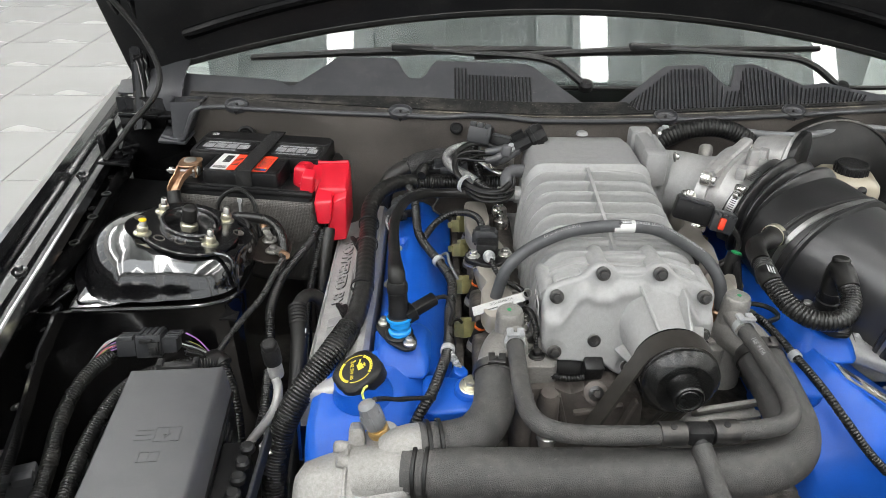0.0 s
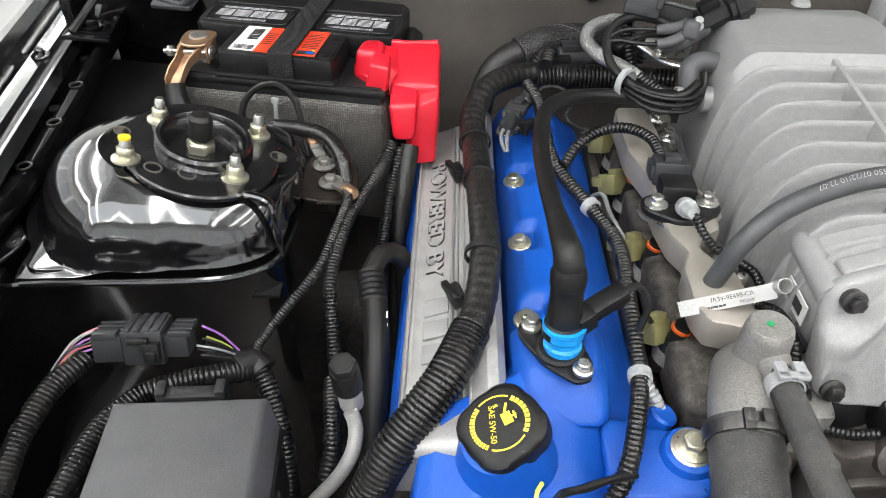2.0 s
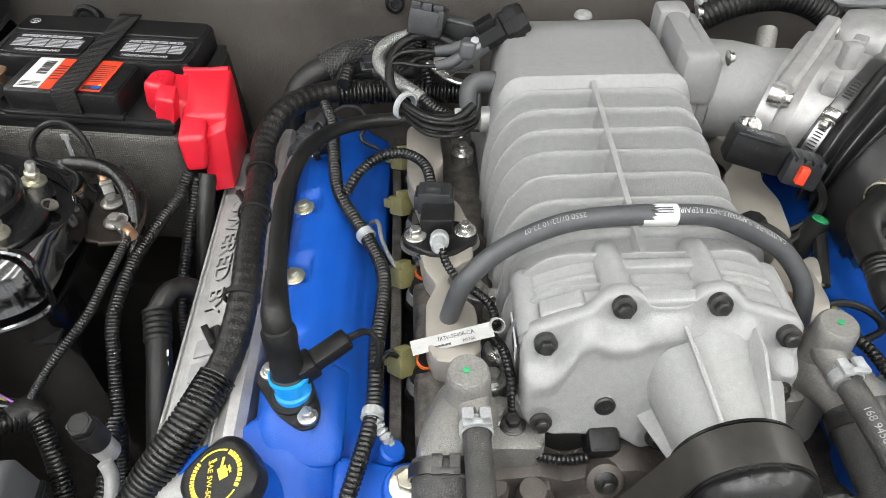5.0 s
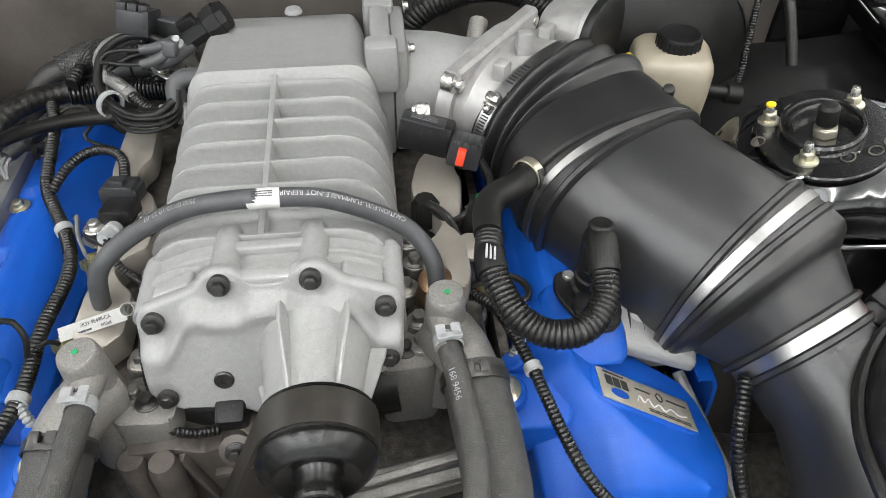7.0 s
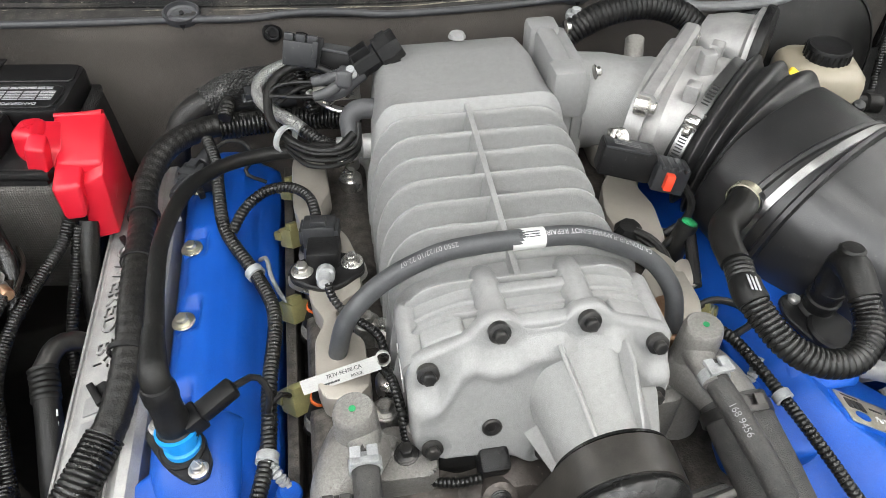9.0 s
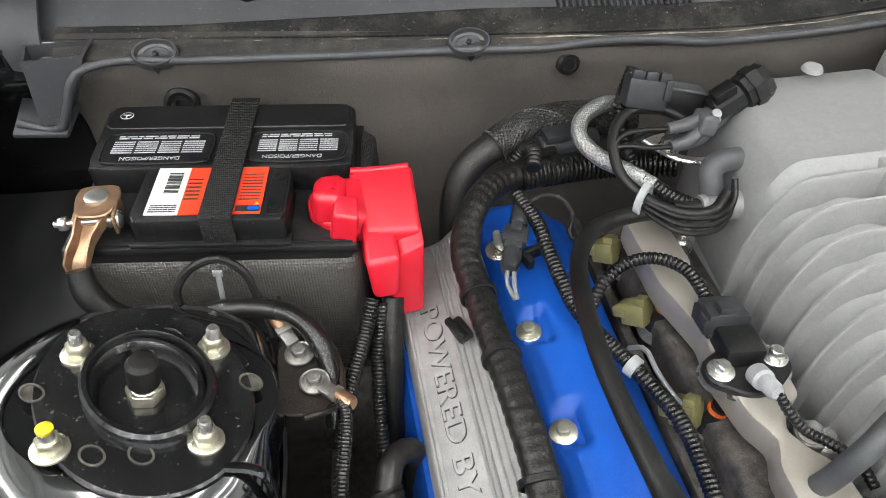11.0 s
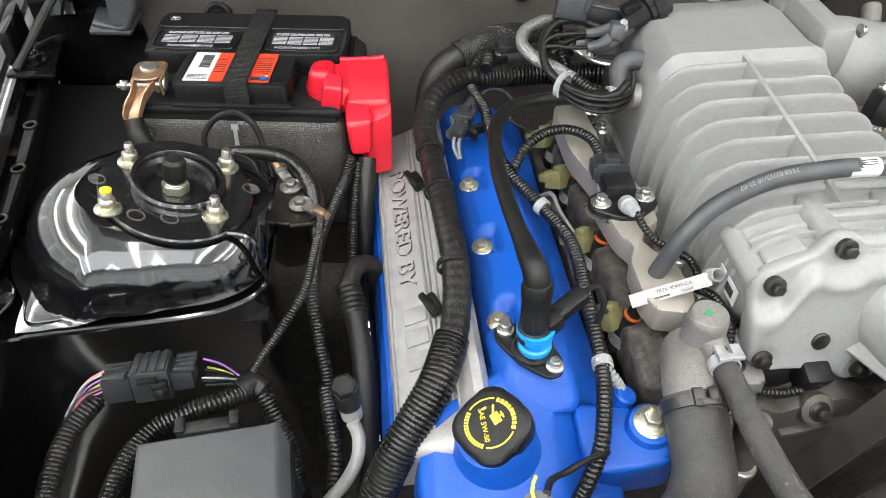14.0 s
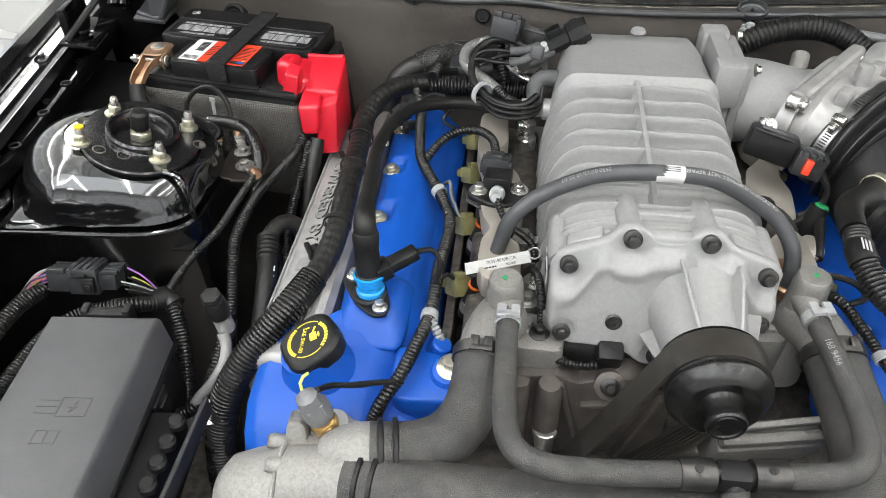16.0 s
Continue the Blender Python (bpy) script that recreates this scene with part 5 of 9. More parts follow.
part("bellows", sweep(0.0, 1.05, 48, lambda u: 0.002 + (0.011 * (0.5 - 0.5 * math.cos(2 * math.pi * (u - 0.25) / 0.26)) ** 0.7 if u > 0.25 else 0)), BOOT, it, "black rubber bellows")
part("front_boot", sweep(1.05, 2.0, 14, lambda u: 0.004), BOOT, it)
part("tube", sweep(1.95, 4.1, 20), TUBEP, it)
part("rear_boot", sweep(3.85, 4.66, 26, lambda u: 0.004), BOOT, it, "black rubber coupling boot")
part("housing_neck", sweep(4.55, 6.2, 14, lambda u: 0.002), TUBEP, it)
for u, w, e in ((0.13, 0.013, 0.0045), (1.9, 0.0085, 0.0045), (4.02, 0.0100, 0.0045), (5.45, 0.0125, 0.003)):
    p, t = along(u)
    a, h = radii(u)
    cl = part("clamp", loft([oval(p + t * s, t, a + e + q, h + e + q, 48) for s, q in ((-w / 2, 0), (-w / 2 + 0.0005, 0.0012), (w / 2 - 0.0005, 0.0012), (w / 2, 0))]), BAND, it, "bright stainless band clamp")
    s = Vector((0, 0, 1)).cross(t).normalized()
    q = p - s * (a + e) * 0.75 + t.cross(s) * (h + e) * 0.72 if u < 1 else p + s * (a + e + 0.004) + Vector((0, 0, 0.01))
    part("screw", aim(join(box(0.012, 0.014, 0.010, 0.002), at(hexhead(0.006, 0.006, 0.003), 0, 0, 0.010)), q, s * 0.6 + t * 0.5), STEEL, cl)
p, t = along(0.13)
a, h = radii(0.13)
ring0 = oval(p, t, a + 0.0059, h + 0.0059, 240)
for k in list(range(66, 80, 2)) + list(range(100, 118, 2)):
    part("band_slot", aim(box(0.0013, 0.0008, 0.0075, 0), ring0[k], t), INK, it)
part("worm_housing", aim(join(box(0.016, 0.012, 0.010, 0.003, 2), at(hexhead(0.0045, 0.006, 0.002), 0, 0, 0.008)), ring0[90] + (ring0[90] - p).normalized() * 0.004, (ring0[92] - ring0[88])), STEEL, it, "clamp screw housing")
part("edge_bead", join(*[loft([oval(along(u)[0] + along(u)[1] * s, along(u)[1], radii(u)[0] + 0.004 + q, radii(u)[1] + 0.004 + q, 48) for s, q in ((-0.004, 0), (-0.002, 0.003), (0.002, 0.003), (0.004, 0))]) for u in (1.78, 2.02, 3.86, 4.20, 5.28, 5.62)]), BOOT, it)
part("breather_stub", aim(lathe([(0.013, 0), (0.013, 0.035), (0.015, 0.037), (0.015, 0.045)], 20), (0.478, 0.860, 0.938), (-0.75, -0.6, 0.1)), BOOT, it)
part("vent_stub", aim(lathe([(0.0065, -0.012), (0.0065, 0.008), (0.0055, 0.011), (0.002, 0.0115)], 16), (0.600, 0.926, 0.962), (-0.15, -0.35, 0.9)), BOOT, it)

# air filter housing beside the driver's fender
ab = thing("air_filter_housing", "black plastic air filter housing with rubber rim", "air box", (0.80, 0.5, 0.6))
part("neck_cone", loft([oval(p, d, a, h, 40) for p, d, a, h in (((0.665, 0.680, 0.851), (0.5, -0.8, -0.3), 0.051, 0.053), ((0.684, 0.650, 0.839), (0.5, -0.8, -0.34), 0.057, 0.058), ((0.706, 0.618, 0.820), (0.45, -0.8, -0.45), 0.074, 0.068), ((0.720, 0.585, 0.795), (0.35, -0.75, -0.6), 0.082, 0.074), ((0.732, 0.555, 0.760), (0.3, -0.65, -0.75), 0.092, 0.082), ((0.742, 0.530, 0.70), (0.2, -0.5, -0.9), 0.10, 0.09), ((0.745, 0.52, 0.55), (0, 0, -1), 0.10, 0.10))]), TUBEP, ab)
part("gusset_fin", loft([[(x, y, z + q) for x, y, z in ((0.640, 0.668, 0.800), (0.672, 0.600, 0.800), (0.690, 0.602, 0.806))] for q in (0.0, 0.004)]), TUBEP, ab)
part("lid", at(box(0.24, 0.30, 0.12, 0.03, 3), 0.845, 0.505, 0.815, 0, 0, -28), TUBEP, ab)
part("rim", tube([(0.86, 0.715, 0.905), (0.80, 0.690, 0.906), (0.755, 0.668, 0.906), (0.712, 0.638, 0.906), (0.680, 0.605, 0.905), (0.661, 0.572, 0.904), (0.655, 0.54, 0.902), (0.655, 0.49, 0.895), (0.66, 0.42, 0.885)], 0.0165, 14, 0.012), RUBBER, ab, "thick black rubber rim")
part("rim_bead", tube([(0.86, 0.732, 0.898), (0.79, 0.706, 0.898), (0.745, 0.684, 0.898), (0.700, 0.654, 0.898), (0.665, 0.616, 0.897), (0.644, 0.577, 0.896), (0.637, 0.54, 0.894), (0.637, 0.49, 0.887), (0.642, 0.42, 0.877)], 0.006, 10, 0.012), RUBBER, ab)
snr = part("flow_sensor", join(aim(lathe([(0.012, -0.012), (0.012, 0.008), (0.009, 0.010)], 18), (0.718, 0.688, 0.884), (0.2, -0.2, 1)), at(box(0.026, 0.024, 0.016, 0.003), 0.736, 0.700, 0.890, 12, -8, 30)), PLASTIC, ab)
part("red_lock", at(box(0.004, 0.018, 0.005, 0.001), 0.744, 0.707, 0.8995, 12, -8, 30), REDL, snr, "red lock tab")
eb = thing("electronics_case", "dark finned electronics case beside the air filter", "module", (0.80, 0.57, 0.83))
part("case", at(box(0.13, 0.15, 0.05, 0.006), 0.785, 0.570, 0.862, 0, 0, -28), DGREY, eb)
for k in range(7):
    part("fin", at(box(0.008, 0.11, 0.010, 0.002), 0.745 + k * 0.014, 0.585 - k * 0.0065, 0.891, 0, 0, -28), GREYP, eb)
part("screw", at(hexhead(0.006, 0.005, 0.003), 0.722, 0.565, 0.887), NUTZ, eb)

# fuel hose across the supercharger
fh = thing("fuel_hose", "grey rubber fuel hose with printed writing and white band", "hose", (0.22, 0.76, 0.88))
HP = [(0.066, 0.762, 0.880), (0.069, 0.757, 0.905), (0.080, 0.757, 0.940), (0.108, 0.768, 0.962), (0.150, 0.772, 0.982), (0.188, 0.767, 0.993), (0.221, 0.764, 0.996), (0.262, 0.768, 0.989), (0.304, 0.774, 0.964), (0.332, 0.771, 0.944), (0.348, 0.758, 0.922), (0.351, 0.748, 0.898), (0.351, 0.745, 0.885)]
hose = part("hose", tube(HP, 0.0078, 18, 0.004), FUELH, fh)
part("label_band", tube([(0.207, 0.7648, 0.9952), (0.219, 0.764, 0.996), (0.231, 0.7645, 0.9952)], 0.0081, 18, 0.004), WHITEL, fh, "white printed band")
part("print", wrap_text("CAUTION-FUEL-FLAMMABLE-NOT REPAIRABLE", 0.0056, HP, 0.0078, 0.335, -28, True), PRINT, fh, "pale printed warning")
part("print", wrap_text("2550 07/22/10 22-07", 0.0056, HP, 0.0078, 0.168, -28, True), HOSEPRINT, fh)
part("label_print", at(bars(3, 0.016, 0.006, 0.0008, 9, 0.3), 0.219, 0.7608, 1.0034, 22, 0, 0), DGREY, fh)
part("end_clip", aim(lathe([(0.011, 0), (0.011, 0.014), (0.009, 0.016)], 18), (0.066, 0.762, 0.868), (0, 0, 1)), BRASS, fh)
part("end_clip", aim(lathe([(0.012, 0), (0.012, 0.014), (0.0095, 0.016)], 18), (0.351, 0.745, 0.872), (0, 0, 1)), COPPER, fh)


# valve covers
def shift(bm, dy):
    bm.transform(Matrix.Translation((0, dy, 0)))
    return bm


def sided(sgn):
    """Places a part on the passenger bank as drawn, or on the driver bank mirrored and 32 mm further back."""
    return (lambda b: b) if sgn > 0 else (lambda b: shift(mirror(b), 0.032))


def valve_cover(sgn):
    fix = sided(sgn)
    v = thing("valve_cover", "bright blue powder-coated engine valve cover", "valve cover", (-0.04 if sgn > 0 else 2 * CX + 0.04, 0.8, 0.72), "valve covers")
    keys = []
    for y, xo, xi, zt, zb in ((0.545, -0.125, -0.02, 0.770, 0.72), (0.549, -0.142, -0.008, 0.792, 0.72), (0.558, -0.152, 0.0, 0.812, 0.72), (0.575, -0.158, 0.006, 0.828, 0.72), (0.60, -0.161, 0.010, 0.839, 0.72), (0.63, -0.160, 0.012, 0.846, 0.72), (0.655, -0.156, 0.012, 0.851, 0.72), (0.672, -0.146, 0.012, 0.856, 0.72), (0.685, -0.118, 0.012, 0.861, 0.72), (0.697, -0.096, 0.012, 0.865, 0.72), (0.72, -0.089, 0.012, 0.867, 0.72), (0.80, -0.088, 0.011, 0.867, 0.72), (0.95, -0.090, 0.011, 0.865, 0.72), (1.05, -0.092, 0.014, 0.864, 0.72), (1.10, -0.092, 0.012, 0.858, 0.72), (1.118, -0.088, 0.006, 0.842, 0.72), (1.126, -0.08, -0.003, 0.815, 0.72)):
        if sgn < 0 and y < 0.69:
            zt = zt - 0.006 if y <= 0.58 else {0.60: 0.836, 0.63: 0.862, 0.655: 0.872, 0.672: 0.871, 0.685: 0.869}[y]
        if sgn < 0 and 0.68 < y < 0.72:
            xo = max(xo, -0.100)
        keys.append((y, xo, xi, zt, zb))
    prof = ((0, -0.05), (0.03, -0.026), (0.10, -0.010), (0.18, -0.003), (0.30, 0), (0.44, 0.001), (0.56, 0), (0.66, -0.005), (0.74, -0.013), (0.82, -0.022), (0.92, -0.029), (0.99, -0.036), (1, -0.05))
    us = [prof[a][0] + (prof[a + 1][0] - prof[a][0]) * b / 4 for a in range(len(prof) - 1) for b in range(4)] + [1.0]
    ys = [keys[a][0] + (keys[a + 1][0] - keys[a][0]) * b / max(1, round((keys[a + 1][0] - keys[a][0]) / 0.005)) for a in range(len(keys) - 1) for b in range(max(1, round((keys[a + 1][0] - keys[a][0]) / 0.005)))] + [keys[-1][0]]
    rg = []
    for y in ys:
        xo, xi, zt, zb = [float(np.interp(y, [q[0] for q in keys], [q[m] for q in keys])) for m in (1, 2, 3, 4)]
        w = xi - xo
        k = 0.6 + 0.4 * max(0.0, min(1.0, (y - 0.672) / 0.02))
        row = [(xo, y, zb)]
        for u in us:
            dz = float(np.interp(u, [q[0] for q in prof], [q[1] * (k if q[0] < 0.15 and q[0] > 0 else 1.0) for q in prof]))
            x, z = xo + u * w, zt + dz
            if sgn < 0 and y < 0.70:
                flank = 0.8185 - (0.526 * (2 * CX - x - 0.5277) + 0.056 * (y - 0.635)) / 0.849 + 0.10 * max(0.0, y - 0.668)
                z = min(z, flank)
            for by in (1.043, 0.9455, 0.8485, 0.752):
                d = max(abs(x + 0.0725) / 0.0155, abs(y - by) / 0.0165)
                f = max(0.0, min(1.0, (1.16 - d) / 0.22))
                if z > 0.8550 and y > 0.70:
                    z += (0.8550 - z) * f * f * (3 - 2 * f)
            row.append((x, y, z))
        rg.append(row + [(xi, y, zb)])
    part("shell", fix(loft(rg)), BLUE, v, angle=60)
    part("outer_flank", fix(thick(sheet([[(-0.160, y, 0.800), (-0.176, y, 0.798), (-0.181, y, 0.785), (-0.184, y, 0.755), (-0.186, y, 0.70)] for y in (0.665, 0.70, 0.80, 0.90, 1.00, 1.08)]), 0.004)), BLUE, v, angle=60)
    part("bolt_foot", fix(at(prism(rounded([(-0.045, -0.026), (0.018, -0.028), (0.030, -0.014), (0.028, 0.012), (0.0, 0.026), (-0.045, 0.04)]), 0.05, 0.005, 3), 0.026, 0.637, 0.796, 6, -8, 0)), BLUE, v)
    part("foot_boss", fix(at(lathe([(0.022, 0), (0.020, 0.012), (0.0175, 0.016), (0.016, 0.0165)], 28), 0.033, 0.638, 0.836, 6, -4, 0)), BLUE, v)
    part("bolt", fix(aim(washer_bolt(0.0085, 0.008), (0.033, 0.638, 0.851), (-0.05, -0.12, 1))), NUTZ, v, "zinc bolt with washer")
    for y in (0.9455, 0.8485, 0.752):
        part("bolt", fix(aim(washer_bolt(0.0062, 0.0055), (-0.0725, y, 0.8545), (-0.10, -0.03, 1))), NUTZ, v)
    sq = part("bolt", fix(aim(join(washer_bolt(0.0072, 0.006), lathe([(0.004, 0.008), (0.004, 0.024), (0.003, 0.026)], 12)), (-0.0745, 1.043, 0.8555), (-0.16, -0.05, 1))), NUTZ, v)
    part("square_tab", fix(aim(at(box(0.020, 0.020, 0.002, 0.0005), 0.006, 0.004, 0.010, 0, 0, 12), (-0.0745, 1.043, 0.8555), (-0.1, -0.1, 1))), STEEL, sq)
    part("breather_pad", fix(hexa([(-0.092, 0.748, 0.848), (-0.010, 0.748, 0.848), (-0.012, 0.652, 0.842), (-0.088, 0.652, 0.842)], [(-0.078, 0.736, 0.8735), (-0.024, 0.736, 0.8735), (-0.028, 0.690, 0.8725), (-0.077, 0.690, 0.8725)], 0.012, 7)), BLUE, v, angle=60)
    if sgn > 0:
        part("filler_mound", fix(at(lathe([(0.044, -0.03), (0.034, 0.0), (0.029, 0.012), (0.026, 0.020), (0.025, 0.024)], 36, 1, 1), -0.096, 0.633, 0.846, 10, -12, 0)), BLUE, v)
    part("clip_post", fix(aim(lathe([(0.011, 0), (0.010, 0.03), (0.008, 0.032)], 18), (0.012, 0.668, 0.82), (0.3, 0.0, 1))), BLUE, v)
    # fir-tree clip holding the loom
    part("loom_clip", fix(tube([(0.020, 0.672, 0.845), (0.014, 0.678, 0.856), (0.006, 0.688, 0.862)], 0.005, 8, 0.004, corr=(0.004, 0.0015))), LGREYP, v, "grey plastic loom clip")
    return v


valve_cover(1)
valve_cover(-1)

# ---- passenger side: battery, fuse box, looms ----
BT = pose(-0.318, 1.117, 0.0, 0, 0, -8.5)


def on_bat(bm, x=0, y=0, z=0, rx=0, ry=0, rz=0):
    bm.transform(BT @ pose(x, y, z, rx, ry, rz))
    return bm


bat = thing("battery", "black car battery with white and red labels in a woven jacket", "battery", (-0.318, 1.117, 0.74))
part("case", on_bat(box(0.234, 0.166, 0.166, 0.006), 0.005, 0, 0.827), BATT, bat)
part("deck_lip", on_bat(box(0.242, 0.170, 0.010, 0.003), 0.0055, 0, 0.909), BATT, bat)
part("deck_ridge", on_bat(box(0.236, 0.0025, 0.0025, 0.0008), 0.0055, -0.080, 0.9148), BATT, bat)
part("rear_lid", on_bat(prism(rounded([(-0.106, 0.081), (0.114, 0.081), (0.119, 0.074), (0.121, 0.006), (0.119, -0.011), (0.100, -0.0135), (-0.085, -0.0135), (-0.106, -0.011), (-0.109, 0.002), (-0.112, 0.074)], 4, 0.12), 0.030, 0.003), 0, 0, 0.911), BATT, bat)
part("lid_step", on_bat(prism(rounded([(-0.106, 0.080), (0.113, 0.080), (0.1165, 0.050), (0.112, 0.044), (-0.101, 0.044), (-0.108, 0.050)], 4, 0.1), 0.0022, 0.0008, 1), 0, 0, 0.9402), BATT, bat)
part("label_block", on_bat(prism(rounded([(-0.056, -0.012), (0.069, -0.012), (0.0705, -0.072), (0.066, -0.0795), (-0.052, -0.0795), (-0.0565, -0.072)], 4, 0.1), 0.030, 0.003), 0, 0, 0.910), BATT, bat)
part("vent_strip", on_bat(prism(rounded([(0.0535, -0.016), (0.067, -0.016), (0.067, -0.074), (0.0535, -0.074)], 3, 0.12), 0.001, 0.0004, 1), 0, 0, 0.9396), BATT, bat)
part("base_flare", on_bat(box(0.132, 0.014, 0.005, 0.002), 0.0065, -0.0775, 0.915), BATT, bat)
lab = part("label", on_bat(box(0.0272, 0.0595, 0.001, 0), -0.0302, -0.0435, 0.9408), WHITEL, bat, "white barcode label")
rb = random.Random(8)
stripes, bx = [], -0.013
while bx < 0.013:
    bw = rb.choice((0.0006, 0.001, 0.0016))
    stripes.append(at(box(0.012, bw, 0.0006, 0), 0, bx, 0))
    bx += bw + rb.choice((0.0006, 0.001, 0.0014))
part("barcode", on_bat(join(*stripes), -0.0275, -0.0335, 0.9414), INK, lab)
part("small_print", on_bat(bars(4, 0.022, 0.010, 0.0006, 5, 0.4), -0.0300, -0.0660, 0.9414), INK, lab)
red = part("red_label", on_bat(box(0.0660, 0.0595, 0.001, 0), 0.0165, -0.0435, 0.9407), REDL, bat, "orange-red printed label")
part("print", on_bat(bars(9, 0.017, 0.036, 0.0006, 6, 0.28), 0.0385, -0.040, 0.9413), INK, red)
part("maker_bar", on_bat(box(0.019, 0.007, 0.0008, 0), 0.0385, -0.0675, 0.9413), INK, red)
part("maker_oval", on_bat(lathe([(0.004, 0), (0.004, 0.0006), (0.001, 0.0007)], 20, 1.3, 0.7), 0.0435, -0.0675, 0.9416), BLUE, red)
part("print", on_bat(bars(6, 0.012, 0.030, 0.0006, 16, 0.28), -0.0095, -0.042, 0.9413), INK, red)
part("caution_mark", on_bat(prism([(-0.0018, -0.0014), (0.0018, -0.0014), (0, 0.0018)], 0.0007), 0.0455, -0.0615, 0.9412), YELP, red)
for sx, w in ((-0.052, 0.098), (0.0715, 0.086)):
    h = 0.044
    octo = [(-w / 2, -h / 2 + 0.01), (-w / 2 + 0.01, -h / 2), (w / 2 - 0.01, -h / 2), (w / 2, -h / 2 + 0.01), (w / 2, h / 2 - 0.008), (w / 2 - 0.012, h / 2), (-w / 2 + 0.012, h / 2), (-w / 2, h / 2 - 0.008)]
    plq = part("warning_plate", on_bat(prism(octo, 0.0016, 0.0004, 1), sx, 0.0145, 0.9406), BATT, bat)
    part("plate_outline", on_bat(tube([(x * 0.97, y * 0.95, 0) for x, y in octo + octo[:1]], 0.0011, 8, 0.002), sx, 0.0145, 0.9420), BATT, plq)
    part("warning_heading", on_bat(lettering("DANGER/POISON", 0.0066, 0.0002), sx - 0.004, -0.0005, 0.9424, 0, 0, 180), PRINT, plq)
    for k in range(4):
        part("warning_print", on_bat(bars(6, w * 0.19, 0.0185, 0.0004, 70 + k + int(sx * 100), 0.5), sx + w * (k - 1.5) * 0.21, 0.0155, 0.9423), PRINT, plq, "white warning print")
    part("top_print", on_bat(bars(2, w * 0.74, 0.0058, 0.0004, 90 + int(sx * 100), 0.55), sx - 0.002, 0.0300, 0.9423), PRINT, plq)
for x, y in ((0.0605, -0.0265), (0.0605, -0.0635)):
    part("vent_hole", on_bat(lathe([(0.005, 0), (0.005, 0.0012), (0.003, 0.0012), (0.003, 0.0)], 16), x, y, 0.940), RUBBER, bat)
part("maker_stamp", on_bat(join(ring(0.0055, 0.0008, 0.0006, 24, 1, 0.9), at(box(0.007, 0.0012, 0.0008, 0), 0, 0.001, 0), at(box(0.0012, 0.005, 0.0008, 0), 0, -0.001, 0)), -0.092, 0.064, 0.9426), PRINT, bat, "small pale round stamp")
part("jacket", on_bat(join(box(0.246, 0.176, 0.155, 0.014, 4)), 0.0055, 0, 0.823), JACKET, bat, "dark woven insulating jacket")
part("jacket_flap", on_bat(hexa([(0.124, -0.050, 0.80), (0.140, -0.046, 0.80), (0.144, 0.070, 0.80), (0.124, 0.074, 0.80)], [(0.124, -0.040, 0.912), (0.133, -0.038, 0.908), (0.138, 0.062, 0.918), (0.124, 0.066, 0.924)], 0.004, 3)), WEBBING, bat, "black fabric flap")
part("negative_post", on_bat(lathe([(0.0105, 0), (0.0095, 0.024), (0.008, 0.026), (0.002, 0.0265)], 24), -0.087, -0.051, 0.915), STEEL, bat)
strap = part("hold_down_strap", on_bat(join(at(box(0.0265, 0.169, 0.0022, 0.0008), 0, 0.0, 0), at(box(0.0265, 0.0022, 0.050, 0.0008), 0, -0.0850, -0.0245)), 0.0150, 0.0035, 0.9440), WEBBING, bat, "black webbing strap")
for k in range(62):
    part("webbing_rib", on_bat(box(0.0260, 0.0016, 0.0007, 0.0003, 1), 0.0150, -0.079 + k * 0.0026, 0.9453), WEBBING, strap)

nt = thing("negative_terminal", "aged copper battery clamp with black sheathed cable", "battery terminal", (-0.42, 1.09, 0.93))
lug = rounded([(-0.015, 0.016), (0.015, 0.016), (0.019, 0.004), (0.016, -0.016), (0.010, -0.024), (-0.010, -0.024), (-0.016, -0.014), (-0.018, 0.004)], 5, 0.4)
part("clamp", on_bat(join(at(prism(lug, 0.003, 0.001, 1), 0, 0, 0.004), at(ring(0.0100, 0.014, 0.0035, 28), 0, 0, 0), at(box(0.003, 0.026, 0.014, 0.001), -0.015, -0.010, -0.002), at(box(0.003, 0.030, 0.018, 0.001), 0.016, -0.012, -0.003)), -0.087, -0.050, 0.934, 0, 0, 6), COPPER, nt)
part("post_top", on_bat(lathe([(0.0098, 0.0), (0.0098, 0.0022), (0.008, 0.003), (0.002, 0.0031)], 26), -0.087, -0.050, 0.9408), STEEL, nt)
part("bolt", on_bat(join(lathe([(0.003, -0.030), (0.003, 0.024)], 12), at(lathe([(0.008, 0), (0.0075, 0.004), (0.004, 0.006)], 16), 0, 0, 0.018), at(hexhead(0.0062, 0.006), 0, 0, -0.026)), -0.088, -0.068, 0.931, 0, 90, 6), STEEL, nt)
part("tail", on_bat(loft([[(x + sx * w, y + yy, z + dz) for sx, dz, yy in ((-1, 0.010, 0), (-1, -0.002, 0), (-0.6, -0.004, 0), (0.6, -0.004, 0), (1, -0.002, 0), (1, 0.008, 0), (0.78, 0.008, 0), (0.70, -0.001, 0), (-0.7, -0.001, 0), (-0.8, 0.010, 0))] for x, y, z, w in ((-0.087, -0.066, 0.931, 0.012), (-0.089, -0.076, 0.928, 0.010), (-0.092, -0.085, 0.922, 0.0075), (-0.096, -0.094, 0.914, 0.0085), (-0.099, -0.101, 0.904, 0.0088))])), COPPER, nt)
part("sleeve", tube([(-0.428, 1.030, 0.910), (-0.425, 1.020, 0.893), (-0.414, 1.012, 0.878), (-0.398, 1.006, 0.870)], [0.010, 0.0115, 0.0112, 0.0095], 18, 0.004, wob=0.06), RUBBER, nt, "black shrink sleeve")
